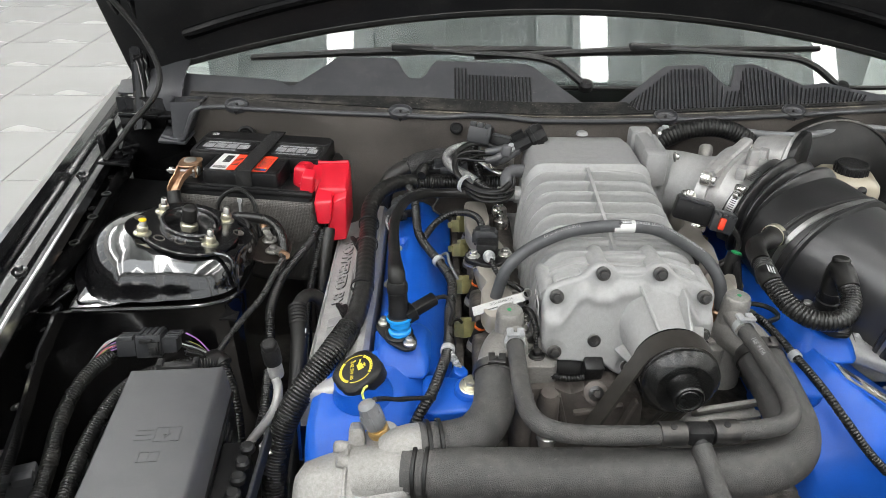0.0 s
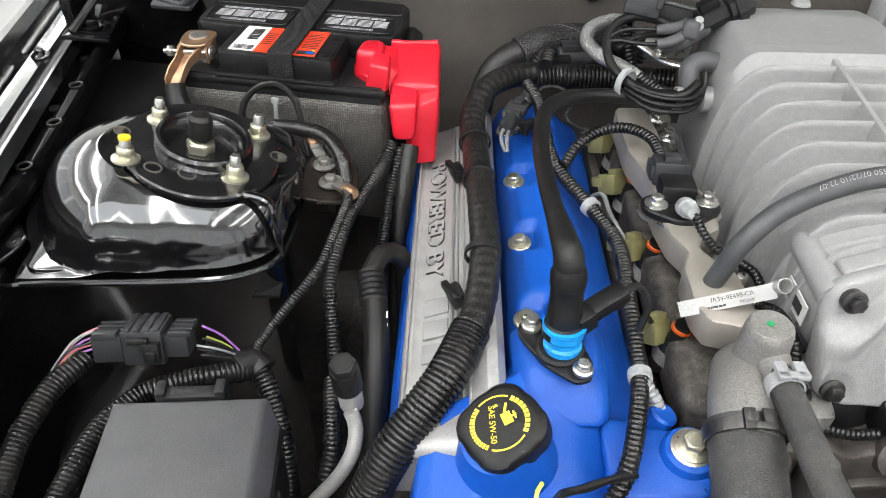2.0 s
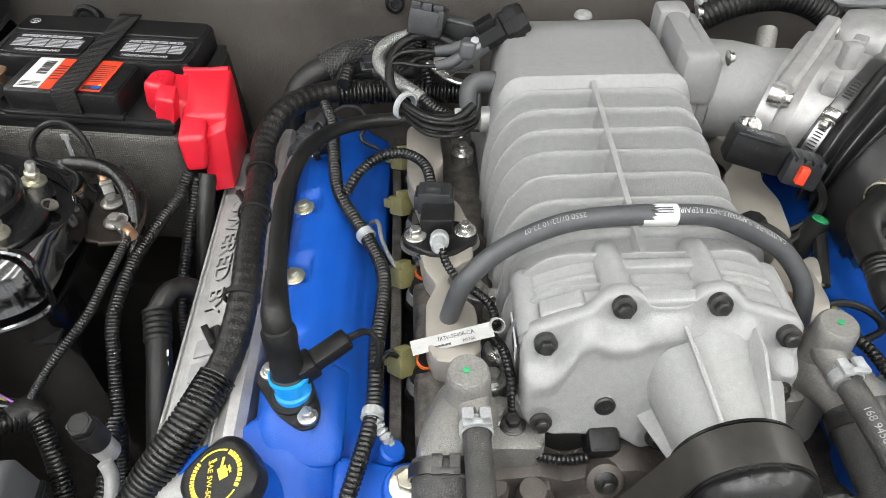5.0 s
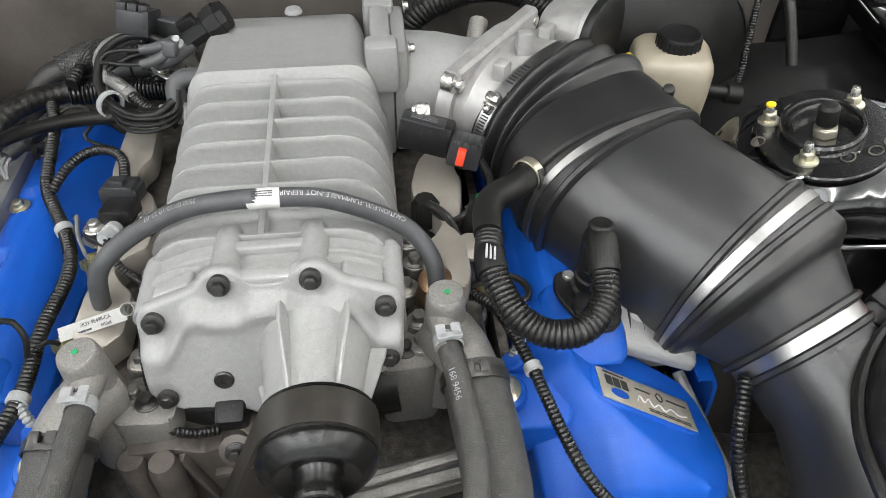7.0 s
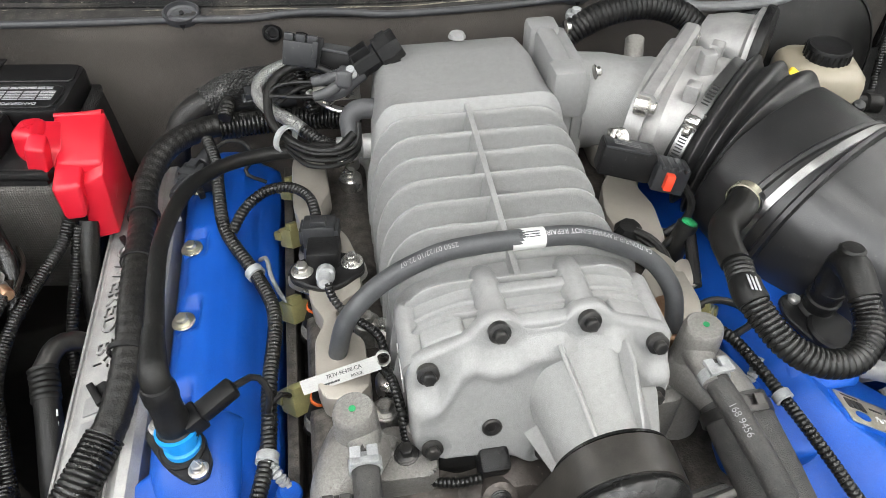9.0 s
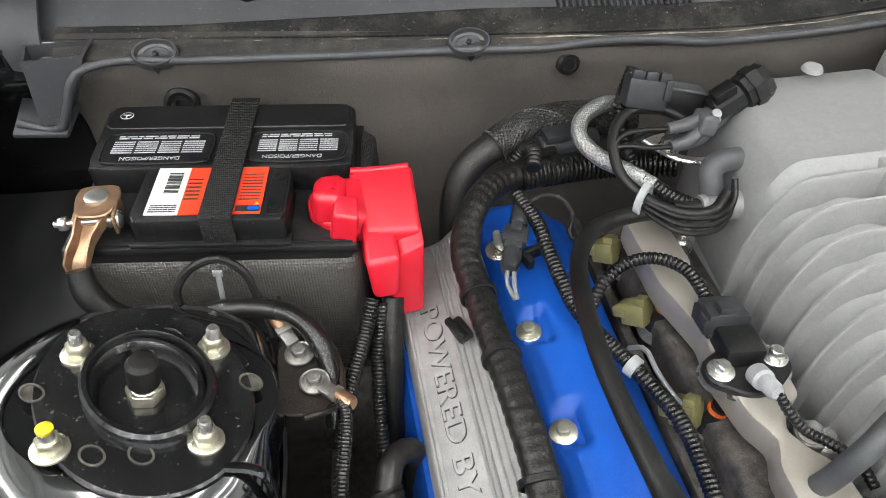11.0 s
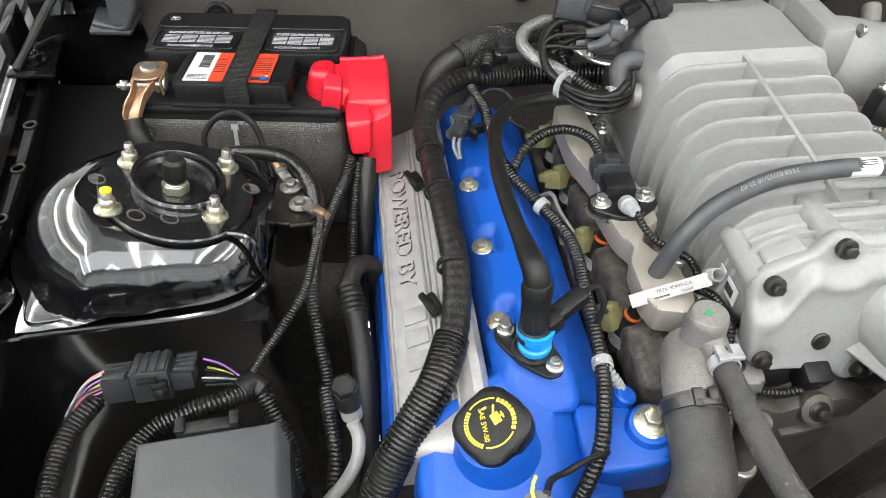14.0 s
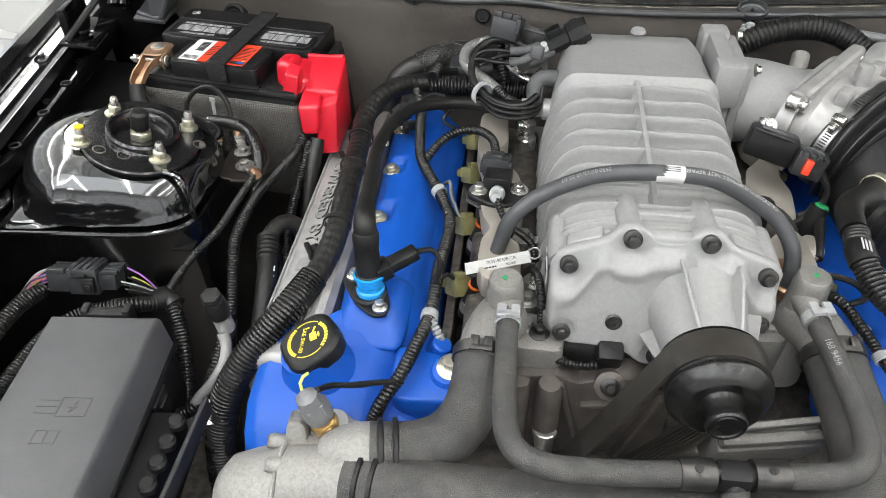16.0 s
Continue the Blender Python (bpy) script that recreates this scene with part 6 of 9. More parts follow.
part("cable", tube([(-0.425, 1.019, 0.890), (-0.418, 1.013, 0.880), (-0.410, 1.010, 0.875), (-0.398, 1.006, 0.870), (-0.38, 1.000, 0.868), (-0.345, 0.997, 0.876), (-0.317, 0.989, 0.886), (-0.290, 0.984, 0.887), (-0.264, 0.972, 0.886), (-0.247, 0.952, 0.878), (-0.240, 0.93, 0.86), (-0.24, 0.90, 0.83)], [0.0065, 0.0065, 0.0065, 0.0065, 0.0062, 0.0065, 0.0075, 0.008, 0.008, 0.008, 0.008, 0.008], 14, 0.003, wob=0.05), LOOM, nt, "black taped cable")
part("small_lead", tube([(-0.352, 0.998, 0.878), (-0.352, 1.004, 0.90), (-0.337, 1.008, 0.918), (-0.315, 1.008, 0.924), (-0.297, 1.002, 0.910), (-0.290, 0.992, 0.885), (-0.283, 0.975, 0.86)], 0.0035, 8), RUBBER, nt)
part("strap_buckle", on_bat(join(at(box(0.0045, 0.002, 0.06, 0.0006), 0, 0, 0), at(box(0.008, 0.003, 0.007, 0.001), 0, 0, 0.03)), 0.010, -0.100, 0.872, 4, 5, 0), LGREYP, nt, "grey plastic strap tail")

pc = thing("positive_terminal_cover", "red vinyl battery terminal boot with cables below", "terminal cover", (-0.19, 1.03, 0.85))
part("cap", hexa([(-0.207, 1.080, 0.880), (-0.150, 1.073, 0.880), (-0.151, 1.012, 0.870), (-0.201, 1.018, 0.880)], [(-0.205, 1.083, 0.941), (-0.150, 1.076, 0.9445), (-0.1515, 1.016, 0.921), (-0.1985, 1.024, 0.918)], 0.005, 4), REDP, pc, angle=60)
part("bridge", hexa([(-0.226, 1.070, 0.905), (-0.190, 1.072, 0.905), (-0.190, 1.028, 0.900), (-0.214, 1.026, 0.905)], [(-0.222, 1.071, 0.944), (-0.192, 1.074, 0.938), (-0.190, 1.036, 0.921), (-0.213, 1.036, 0.936)], 0.005, 4), REDP, pc, angle=60)
part("cap_crest", tube([(-0.203, 1.080, 0.939), (-0.178, 1.078, 0.939), (-0.153, 1.074, 0.9425)], 0.0035, 10, 0.006), REDP, pc, angle=60)
part("skirt", hexa([(-0.187, 1.018, 0.8415), (-0.1525, 1.018, 0.8435), (-0.1535, 0.9955, 0.8430), (-0.182, 0.9915, 0.8405)], [(-0.180, 1.050, 0.920), (-0.1505, 1.050, 0.930), (-0.1510, 1.006, 0.914), (-0.176, 1.006, 0.902)], 0.0022, 3), REDP, pc, angle=60)
part("side_panel", hexa([(-0.157, 1.074, 0.846), (-0.1500, 1.073, 0.846), (-0.1532, 0.9965, 0.8435), (-0.158, 0.9970, 0.8435)], [(-0.157, 1.074, 0.925), (-0.1498, 1.0745, 0.936), (-0.1508, 1.007, 0.914), (-0.157, 1.007, 0.912)], 0.002, 2), REDP, pc, angle=60)
part("chute", hexa([(-0.1985, 1.018, 0.8725), (-0.1755, 1.018, 0.8725), (-0.1755, 0.9885, 0.8725), (-0.1965, 0.9875, 0.8725)], [(-0.2005, 1.040, 0.922), (-0.1725, 1.040, 0.922), (-0.1715, 0.9965, 0.9105), (-0.2015, 0.9955, 0.9085)], 0.005, 4), REDP, pc, angle=60)
part("lobe", at(prism(rounded([(-0.2435, 1.068), (-0.239, 1.081), (-0.228, 1.087), (-0.203, 1.083), (-0.199, 1.044), (-0.207, 1.030), (-0.228, 1.036), (-0.2415, 1.050)], 5, 0.3), 0.014, 0.003, 3), 0, 0, 0.9075), REDP, pc, angle=60)
part("lobe_crown", hexa([(-0.2375, 1.076, 0.914), (-0.204, 1.077, 0.914), (-0.208, 1.033, 0.914), (-0.2415, 1.042, 0.914)], [(-0.2325, 1.071, 0.9475), (-0.209, 1.072, 0.9475), (-0.2125, 1.037, 0.9465), (-0.2385, 1.044, 0.9475)], 0.008, 6), REDP, pc, angle=60)
part("finger_tab", hexa([(-0.225, 1.040, 0.903), (-0.203, 1.036, 0.903), (-0.208, 1.0155, 0.903), (-0.2305, 1.027, 0.903)], [(-0.219, 1.045, 0.9460), (-0.200, 1.041, 0.9440), (-0.2015, 1.0205, 0.9375), (-0.2225, 1.0265, 0.9380)], 0.0032, 4), REDP, pc, angle=60)
part("plus_mark", join(at(box(0.012, 0.0022, 0.002, 0.0005), -0.2215, 1.053, 0.9472, 0, 0, 35), at(box(0.0022, 0.012, 0.002, 0.0005), -0.2215, 1.053, 0.9472, 0, 0, 35)), REDP, pc)
part("cable", tube([(-0.198, 0.996, 0.865), (-0.207, 0.975, 0.85), (-0.222, 0.935, 0.845), (-0.236, 0.885, 0.840), (-0.243, 0.83, 0.825), (-0.238, 0.79, 0.80), (-0.232, 0.75, 0.77), (-0.232, 0.71, 0.72)], 0.0066, 14, corr=(0.0034, 0.0009)), LOOM, pc, "black corrugated battery cable")
part("cable", tube([(-0.180, 1.0, 0.86), (-0.185, 0.975, 0.83), (-0.19, 0.95, 0.79), (-0.192, 0.92, 0.73), (-0.19, 0.88, 0.66)], 0.010, 12, wob=0.12), TAPE, pc)
part("cable", tube([(-0.190, 0.995, 0.86), (-0.20, 0.96, 0.82), (-0.205, 0.90, 0.78), (-0.20, 0.84, 0.72), (-0.195, 0.78, 0.66)], 0.0062, 12, corr=(0.0034, 0.0009)), LOOM, pc)

gp = thing("ground_block", "weathered metal ground plate with two ring terminals", "ground block", (-0.257, 0.93, 0.85))
part("plate", at(prism(rounded([(-0.022, -0.036), (0.008, -0.038), (0.021, -0.022), (0.022, 0.010), (0.008, 0.034), (-0.018, 0.036), (-0.024, 0.014)]), 0.004, 0.001, 1), -0.257, 0.930, 0.862, 4, 8, 0), DARKRUST, gp)
part("plate_edge", tube([(-0.243, 0.968, 0.862), (-0.234, 0.950, 0.860), (-0.231, 0.925, 0.859), (-0.236, 0.900, 0.859), (-0.262, 0.890, 0.864)], 0.0024, 8, 0.005), DARKRUST, gp)
for x, y, z, dx, dy in ((-0.262, 0.945, 0.8685, -0.42, 0.85), (-0.252, 0.918, 0.8665, 0.60, -0.70)):
    part("bolt", at(washer_bolt(0.0062, 0.006), x, y, z), STEEL_DULL, gp)
    trm = part("ring_terminal", join(at(ring(0.0068, 0.003, 0.005, 24), x, y, z + 0.002), aim(at(box(0.011, 0.004, 0.020, 0.001), 0, 0, 0.019), (x, y, z + 0.004), (dx, dy, 0.12)), aim(at(box(0.013, 0.005, 0.006, 0.001), 0, 0, 0.024), (x, y, z + 0.005), (dx, dy, 0.14))), STEEL_DULL, gp, "tinned ring terminal")
    part("crimp", aim(lathe([(0.0048, 0.026), (0.006, 0.028), (0.006, 0.040), (0.0048, 0.042)], 14), (x, y, z + 0.004), (dx, dy, 0.14)), COPPER, trm)
part("lead", tube([(-0.233, 0.893, 0.876), (-0.230, 0.878, 0.876), (-0.236, 0.840, 0.872), (-0.246, 0.800, 0.862), (-0.268, 0.772, 0.845), (-0.289, 0.760, 0.820), (-0.302, 0.752, 0.802)], 0.0044, 10, corr=(0.0028, 0.0007)), LOOM, gp, "thin corrugated lead")

# fuse box
fb = thing("fuse_box", "dark grey plastic fuse box with embossed lid", "fuse box", (-0.30, 0.51, 0.68))
FBM = pose(-0.319, 0.667, 0.853, 0, 0, 4.5)


def on_fb(bm, x=0, y=0, z=0, rx=0, ry=0, rz=0):
    bm.transform(FBM @ pose(x, y, z, rx, ry, rz))
    return bm


part("lid", on_fb(loft([[(sx * (0.054 - i), (-0.29 + i) if sy < 0 else -i, z) for sx, sy in ((-1, -1), (1, -1), (1, 1), (-1, 1))] for i, z in ((-0.004, -0.045), (-0.001, -0.006), (0.001, -0.002), (0.004, 0.0))]), 0, 0, 0), PLASTIC_GREY, fb)
part("body", on_fb(box(0.112, 0.30, 0.15, 0.006), 0.002, -0.146, -0.12), PLASTIC, fb)
part("lid_rim", on_fb(box(0.120, 0.304, 0.008, 0.003), 0.001, -0.146, -0.048), PLASTIC, fb)
part("rear_latch", on_fb(join(at(box(0.050, 0.012, 0.010, 0.003), 0, 0.006, -0.004), at(box(0.008, 0.014, 0.020, 0.002), -0.021, 0.008, -0.006), at(box(0.008, 0.014, 0.020, 0.002), 0.021, 0.008, -0.006)), 0, 0, 0), PLASTIC, fb)
for k, y in enumerate((-0.06, -0.15, -0.23)):
    part("side_latch", on_fb(join(at(box(0.008, 0.030, 0.034, 0.002), 0, 0, 0), at(box(0.004, 0.018, 0.012, 0.001), 0.005, 0, 0.004)), 0.060, y, -0.066), PLASTIC, fb)
emb = []
for x, y, w, h in ((0.0, -0.115, 0.026, 0.001), (0.0, -0.135, 0.026, 0.001), (0.013, -0.125, 0.001, 0.021), (-0.013, -0.125, 0.001, 0.021), (-0.024, -0.118, 0.018, 0.001), (-0.024, -0.125, 0.018, 0.001), (-0.024, -0.132, 0.018, 0.001), (-0.012, -0.150, 0.022, 0.001), (-0.012, -0.163, 0.022, 0.001), (-0.022, -0.156, 0.001, 0.013), (-0.002, -0.156, 0.001, 0.013), (-0.012, -0.156, 0.001, 0.013)):
    emb.append(at(box(w, h, 0.0008, 0), x + 0.016, y + 0.014, 0.0002))
emb.append(at(prism([(0.002, 0.006), (-0.004, -0.001), (0, -0.001), (-0.002, -0.006), (0.004, 0.001), (0, 0.001)], 0.0008), 0.016, -0.111, 0))
part("embossed_symbol", on_fb(join(*emb)), PLASTIC_GREY, fb)

# multi-way connector on the apron wall
mc = thing("wiring_connector", "large dark grey multi-pin connector with coloured wires", "connector", (-0.385, 0.735, 0.81))
MCM = pose(-0.381, 0.741, 0.832, -18, 0, 4) @ Matrix.Diagonal((0.80, 0.84, 0.84, 1))


def on_mc(bm, x=0, y=0, z=0, rx=0, ry=0, rz=0):
    bm.transform(MCM @ pose(x, y, z, rx, ry, rz))
    return bm


part("housing", on_mc(join(box(0.040, 0.038, 0.036, 0.002), *[at(box(0.006, 0.036, 0.003, 0.001), -0.014 + k * 0.0095, 0, 0.0185) for k in range(4)]), 0.004, 0, 0), DGREY, mc)
mp = part("plug", on_mc(box(0.030, 0.032, 0.028, 0.002), -0.032, 0, -0.002), DGREY, mc)
part("latch", on_mc(box(0.024, 0.012, 0.007, 0.001), -0.032, -0.012, 0.013), DGREY, mp)
for k in range(4):
    part("ridge", on_mc(box(0.028, 0.003, 0.003, 0.0005), -0.032, -0.012 + 0.008 * k, 0.0128), DGREY, mp)
part("receptacle", on_mc(join(box(0.026, 0.028, 0.024, 0.002), *[at(box(0.022, 0.0055, 0.006, 0.001), 0.006, -0.012 + k * 0.008, 0.013) for k in range(4)]), 0.034, 0, -0.001), DGREY, mc)
part("lock_lever", on_mc(join(at(box(0.016, 0.008, 0.020, 0.001), 0.012, -0.022, -0.002), at(box(0.010, 0.010, 0.010, 0.001), 0.012, -0.024, -0.004), at(box(0.020, 0.006, 0.006, 0.001), 0.0, -0.022, 0.010)), 0.002, 0, 0), PLASTIC, mc)
rw = random.Random(5)
for k in range(18):
    m = (PURPLE, PINKW, LGREYP, PLASTIC, LGREYP, DGREY, PURPLE, YELW, PLASTIC)[k % 9]
    dz, dy = rw.uniform(-0.010, 0.012), rw.uniform(-0.012, 0.012)
    if k < 11:
        part("wire", tube([(-0.418, 0.738 + dy, 0.830 + dz), (-0.436, 0.732 + dy * 0.8, 0.824 + dz), (-0.452, 0.716 + dy * 0.4, 0.812 + dz * 0.5)], 0.0010, 6), m, mc)
    else:
        part("wire", tube([(-0.334, 0.738 + dy, 0.832 + dz), (-0.320, 0.742 + dy * 0.7, 0.822 + dz * 0.8), (-0.305, 0.748, 0.803 + dz * 0.3)], 0.0010, 6), m, mc)

lm = thing("wiring_loom", "black corrugated wiring loom along the inner fender", "wiring loom", (-0.40, 0.65, 0.70), "wiring looms")
part("branch", tube([(-0.428, 0.730, 0.820), (-0.444, 0.700, 0.818), (-0.450, 0.655, 0.814), (-0.444, 0.605, 0.81), (-0.432, 0.555, 0.806), (-0.424, 0.50, 0.80), (-0.42, 0.43, 0.79)], 0.0092, 16, corr=(0.0038, 0.0014)), LOOM, lm)
part("branch", tube([(-0.298, 0.742, 0.797), (-0.320, 0.724, 0.812), (-0.350, 0.712, 0.814), (-0.378, 0.698, 0.812), (-0.396, 0.665, 0.812), (-0.402, 0.61, 0.812), (-0.400, 0.56, 0.811), (-0.394, 0.51, 0.808), (-0.388, 0.44, 0.80)], 0.0090, 16, corr=(0.0038, 0.0014)), LOOM, lm)
part("branch", tube([(-0.303, 0.750, 0.800), (-0.288, 0.735, 0.790), (-0.272, 0.705, 0.765), (-0.262, 0.67, 0.73), (-0.258, 0.63, 0.69)], 0.0092, 14, corr=(0.0038, 0.0012)), LOOM, lm)
part("branch", tube([(-0.336, 0.744, 0.818), (-0.318, 0.748, 0.808), (-0.303, 0.750, 0.801)], 0.007, 10, wob=0.15), TAPE, lm)
part("branch", tube([(-0.235, 0.75, 0.775), (-0.230, 0.715, 0.775), (-0.226, 0.68, 0.77), (-0.232, 0.65, 0.755), (-0.25, 0.635, 0.745), (-0.275, 0.63, 0.74)], 0.0075, 12, corr=(0.004, 0.0012)), LOOM, lm)
part("side_plug", at(join(box(0.05, 0.03, 0.028, 0.003), at(box(0.02, 0.012, 0.01, 0.001), 0.015, -0.012, 0.016), at(box(0.016, 0.032, 0.02, 0.002), -0.02, 0, 0.004)), -0.462, 0.535, 0.80, 0, 0, 20), DGREY, lm)
part("tape_wrap", tube([(-0.312, 0.737, 0.803), (-0.300, 0.748, 0.800), (-0.290, 0.742, 0.795)], 0.0135, 12, wob=0.2), TAPE, lm)

# air conditioning service port and pipe
ac = thing("service_port", "aluminium refrigerant pipe with black service cap", "service port", (-0.21, 0.66, 0.66))
part("cap", at(join(lathe([(0.0112, -0.016), (0.0112, 0.004), (0.010, 0.008)], 24), at(hexhead(0.0105, 0.010), 0, 0, 0.006)), -0.209, 0.685, 0.862, 8, -4, 12), PLASTIC, ac, "black plastic cap")
part("neck", at(lathe([(0.007, -0.042), (0.0095, -0.040), (0.0095, -0.018), (0.008, -0.014)], 20), -0.209, 0.685, 0.862, 8, -4, 12), SILVER_SMOOTH, ac)
part("pipe", tube([(-0.207, 0.680, 0.826), (-0.203, 0.674, 0.815), (-0.205, 0.662, 0.800), (-0.217, 0.652, 0.780), (-0.236, 0.645, 0.757), (-0.246, 0.640, 0.735), (-0.246, 0.635, 0.70)], 0.0058, 14), SILVER_SMOOTH, ac)
hs = thing("refrigerant_hose", "black ribbed refrigerant hose with white dashes", "hose", (-0.2, 0.7, 0.6))
part("hose", tube([(-0.208, 0.84, 0.815), (-0.200, 0.80, 0.80), (-0.197, 0.76, 0.775), (-0.197, 0.71, 0.73), (-0.20, 0.66, 0.68), (-0.20, 0.6, 0.62)], 0.0118, 16), RUBBER, hs)
part("ferrule", tube([(-0.209, 0.845, 0.817), (-0.206, 0.832, 0.812), (-0.203, 0.815, 0.806)], 0.0135, 16, corr=(0.006, 0.0014)), RUBBER, hs)
part("pipe_end", tube([(-0.209, 0.843, 0.816), (-0.200, 0.868, 0.82), (-0.185, 0.88, 0.81), (-0.18, 0.885, 0.78), (-0.18, 0.885, 0.7)], 0.010, 12), DARKSTEEL, hs)
for k in range(12):
    u = k / 11
    p = Vector((-0.1900, 0.80, 0.8085)).lerp(Vector((-0.1870, 0.705, 0.7362)), u)
    part("white_dash", aim(box(0.0016, 0.0008, 0.006, 0), p, (0, -0.8, -0.62)), WHITEL, hs)

sb = thing("relay_bracket", "black relay sockets on a bare metal bracket", "relay bracket", (-0.225, 0.47, 0.7))
part("socket", at(box(0.030, 0.15, 0.06, 0.004), -0.232, 0.52, 0.775, 0, 0, 4), PLASTIC, sb)
part("bracket", at(prism([(0, 0), (0.004, 0), (0.005, 0.17), (0, 0.17)], 0.022, 0.001, 1), -0.205, 0.44, 0.790), DGREY, sb)
for k in range(6):
    part("terminal", at(lathe([(0.0085, 0), (0.0085, 0.006), (0.006, 0.009)], 14), -0.220, 0.47 + k * 0.022, 0.806), PLASTIC, sb)
part("stud", at(join(hexhead(0.008, 0.008, 0.004), lathe([(0.004, 0.008), (0.004, 0.022)], 10)), -0.207, 0.615, 0.775), STEEL, sb)

# ---- passenger bank ----
def coil_cover(sgn):
    fix = sided(sgn)
    c = thing("coil_cover", "silver ribbed coil cover plate with raised lettering", "coil cover", (-0.13 if sgn > 0 else 2 * CX + 0.13, 0.83, 0.78), "coil covers")
    prof = [(-0.172, 0.785), (-0.172, 0.822), (-0.170, 0.828), (-0.164, 0.831), (-0.158, 0.830), (-0.128, 0.842), (-0.122, 0.846), (-0.114, 0.856), (-0.106, 0.864), (-0.098, 0.864), (-0.092, 0.857), (-0.091, 0.83), (-0.091, 0.785)]
    rg = []
    for y, dz in ((0.640, -0.012), (0.643, -0.003), (0.65, 0)) if sgn > 0 else ((0.694, -0.012), (0.697, -0.003), (0.70, 0)):
        rg.append([(x, y, z + dz if z > 0.8 else z) for x, z in prof])
    for y, dz in ( (0.75, 0), (0.9, 0), (1.06, 0), (1.08, -0.004), (1.086, -0.014)):
        rg.append([(x, y, z + dz if z > 0.8 else z) for x, z in prof])
    part("plate", fix(loft(rg)), SILVER_SMOOTH, c)
    for x, z in ((-0.1685, 0.8305), (-0.1330, 0.8412), (-0.1285, 0.8430), (-0.1225, 0.8465), (-0.1175, 0.8525)):
        part("rib", fix(tube([(x, 0.655 if sgn > 0 else 0.712, z), (x, 0.84, z), (x, 1.07, z)], 0.0016, 6, 0.1)), SILVER_SMOOTH, c)
    if sgn > 0:
        for nm, size, dz, m in (("lettering_edge", 0.0242, 0.0, DARKSTEEL), ("lettering", 0.0228, 0.0006, SILVER_SMOOTH)):
            bm = lettering("POWERED BY", size, 0.0010, "LEFT")
            bm.transform(Matrix.Diagonal((0.183 / max(q.co.x for q in bm.verts), 1, 1, 1)))
            part(nm, at(at(bm, 0, 0, 0, 0, 0, -90), -0.1495, 1.0040, 0.8345 + dz, 0, -21.5, 0), m, c)
        for k, (w, y0) in enumerate(((0.014, 0.783), (0.014, 0.757), (0.014, 0.731))):
            part("emblem_bar", at(box(0.022, 0.019, 0.002, 0.0006), -0.1455, y0, 0.8362, 0, -21.5, 0), SILVER, c)
    if sgn > 0:
        part("end_cap", at(box(0.076, 0.050, 0.022, 0.009, 4), -0.131, 0.658, 0.836, 0, -21.5, -14), SILVER_SMOOTH, c)
    else:
        low, top = [], []
        for x, y, z in ((0.516, 0.765, 0.872), (0.592, 0.765, 0.846), (0.582, 0.692, 0.830), (0.5105, 0.704, 0.853)):
            top.append((x, y, z))
            low.append((x + 0.001, y + (0.004 if y < 0.74 else 0), z - 0.022))
        part("end_cap", hexa(low, top, 0.0075, 5), SILVER, c)
        for k in range(5):
            u = (k + 0.7) / 5.4
            a = Vector((0.5105, 0.704, 0.853)).lerp(Vector((0.582, 0.692, 0.830)), u) + Vector((0.001, 0.007, 0.0002))
            b = Vector((0.516, 0.765, 0.872)).lerp(Vector((0.592, 0.765, 0.846)), u)
            part("end_slot", tube([a + Vector((0, 0.001, -0.003)), a + (b - a) * 0.15 + Vector((0, 0, -0.0008)), a + (b - a) * 0.6 + Vector((0, 0, -0.0008))], 0.0021, 8, 0.003), RUBBER, c, "dark slot")
    return c


coil_cover(1)
coil_cover(-1)

hb = thing("main_harness", "thick black taped and corrugated engine wiring harness", "wiring harness", (-0.12, 0.8, 0.86))
part("taped_run", tube([(0.06, 1.105, 0.89), (0.0, 1.108, 0.893), (-0.057, 1.095, 0.898), (-0.095, 1.058, 0.903), (-0.114, 1.013, 0.894), (-0.113, 0.962, 0.888), (-0.108, 0.861, 0.889), (-0.106, 0.797, 0.882), (-0.112, 0.746, 0.872), (-0.122, 0.715, 0.867)], 0.0132, 18, corr=(0.010, 0.0007), wob=0.025), TAPE, hb)
part("corrugated_run", tube([(-0.118, 0.726, 0.869), (-0.137, 0.685, 0.860), (-0.168, 0.650, 0.832), (-0.190, 0.628, 0.795), (-0.202, 0.612, 0.745), (-0.206, 0.60, 0.69), (-0.206, 0.59, 0.6)], 0.0158, 20, corr=(0.0040, 0.0016)), LOOM, hb)
for p, d in (((-0.113, 0.965, 0.888), (0.02, -1, 0)), ((-0.108, 0.800, 0.882), (-0.02, -1, -0.2)), ((-0.110, 0.90, 0.889), (0.05, -1, 0))):
    part("tie", aim(ring(0.0142, 0.006, 0.0016, 24), p, d), PLASTIC, hb)
for y in (0.775, 0.955):
    part("edge_clip", join(at(box(0.014, 0.020, 0.014, 0.003), -0.1295, y, 0.858, 0, -20, 20), at(box(0.006, 0.024, 0.006, 0.001), -0.134, y - 0.004, 0.866, 0, 0, 30)), PLASTIC, hb)

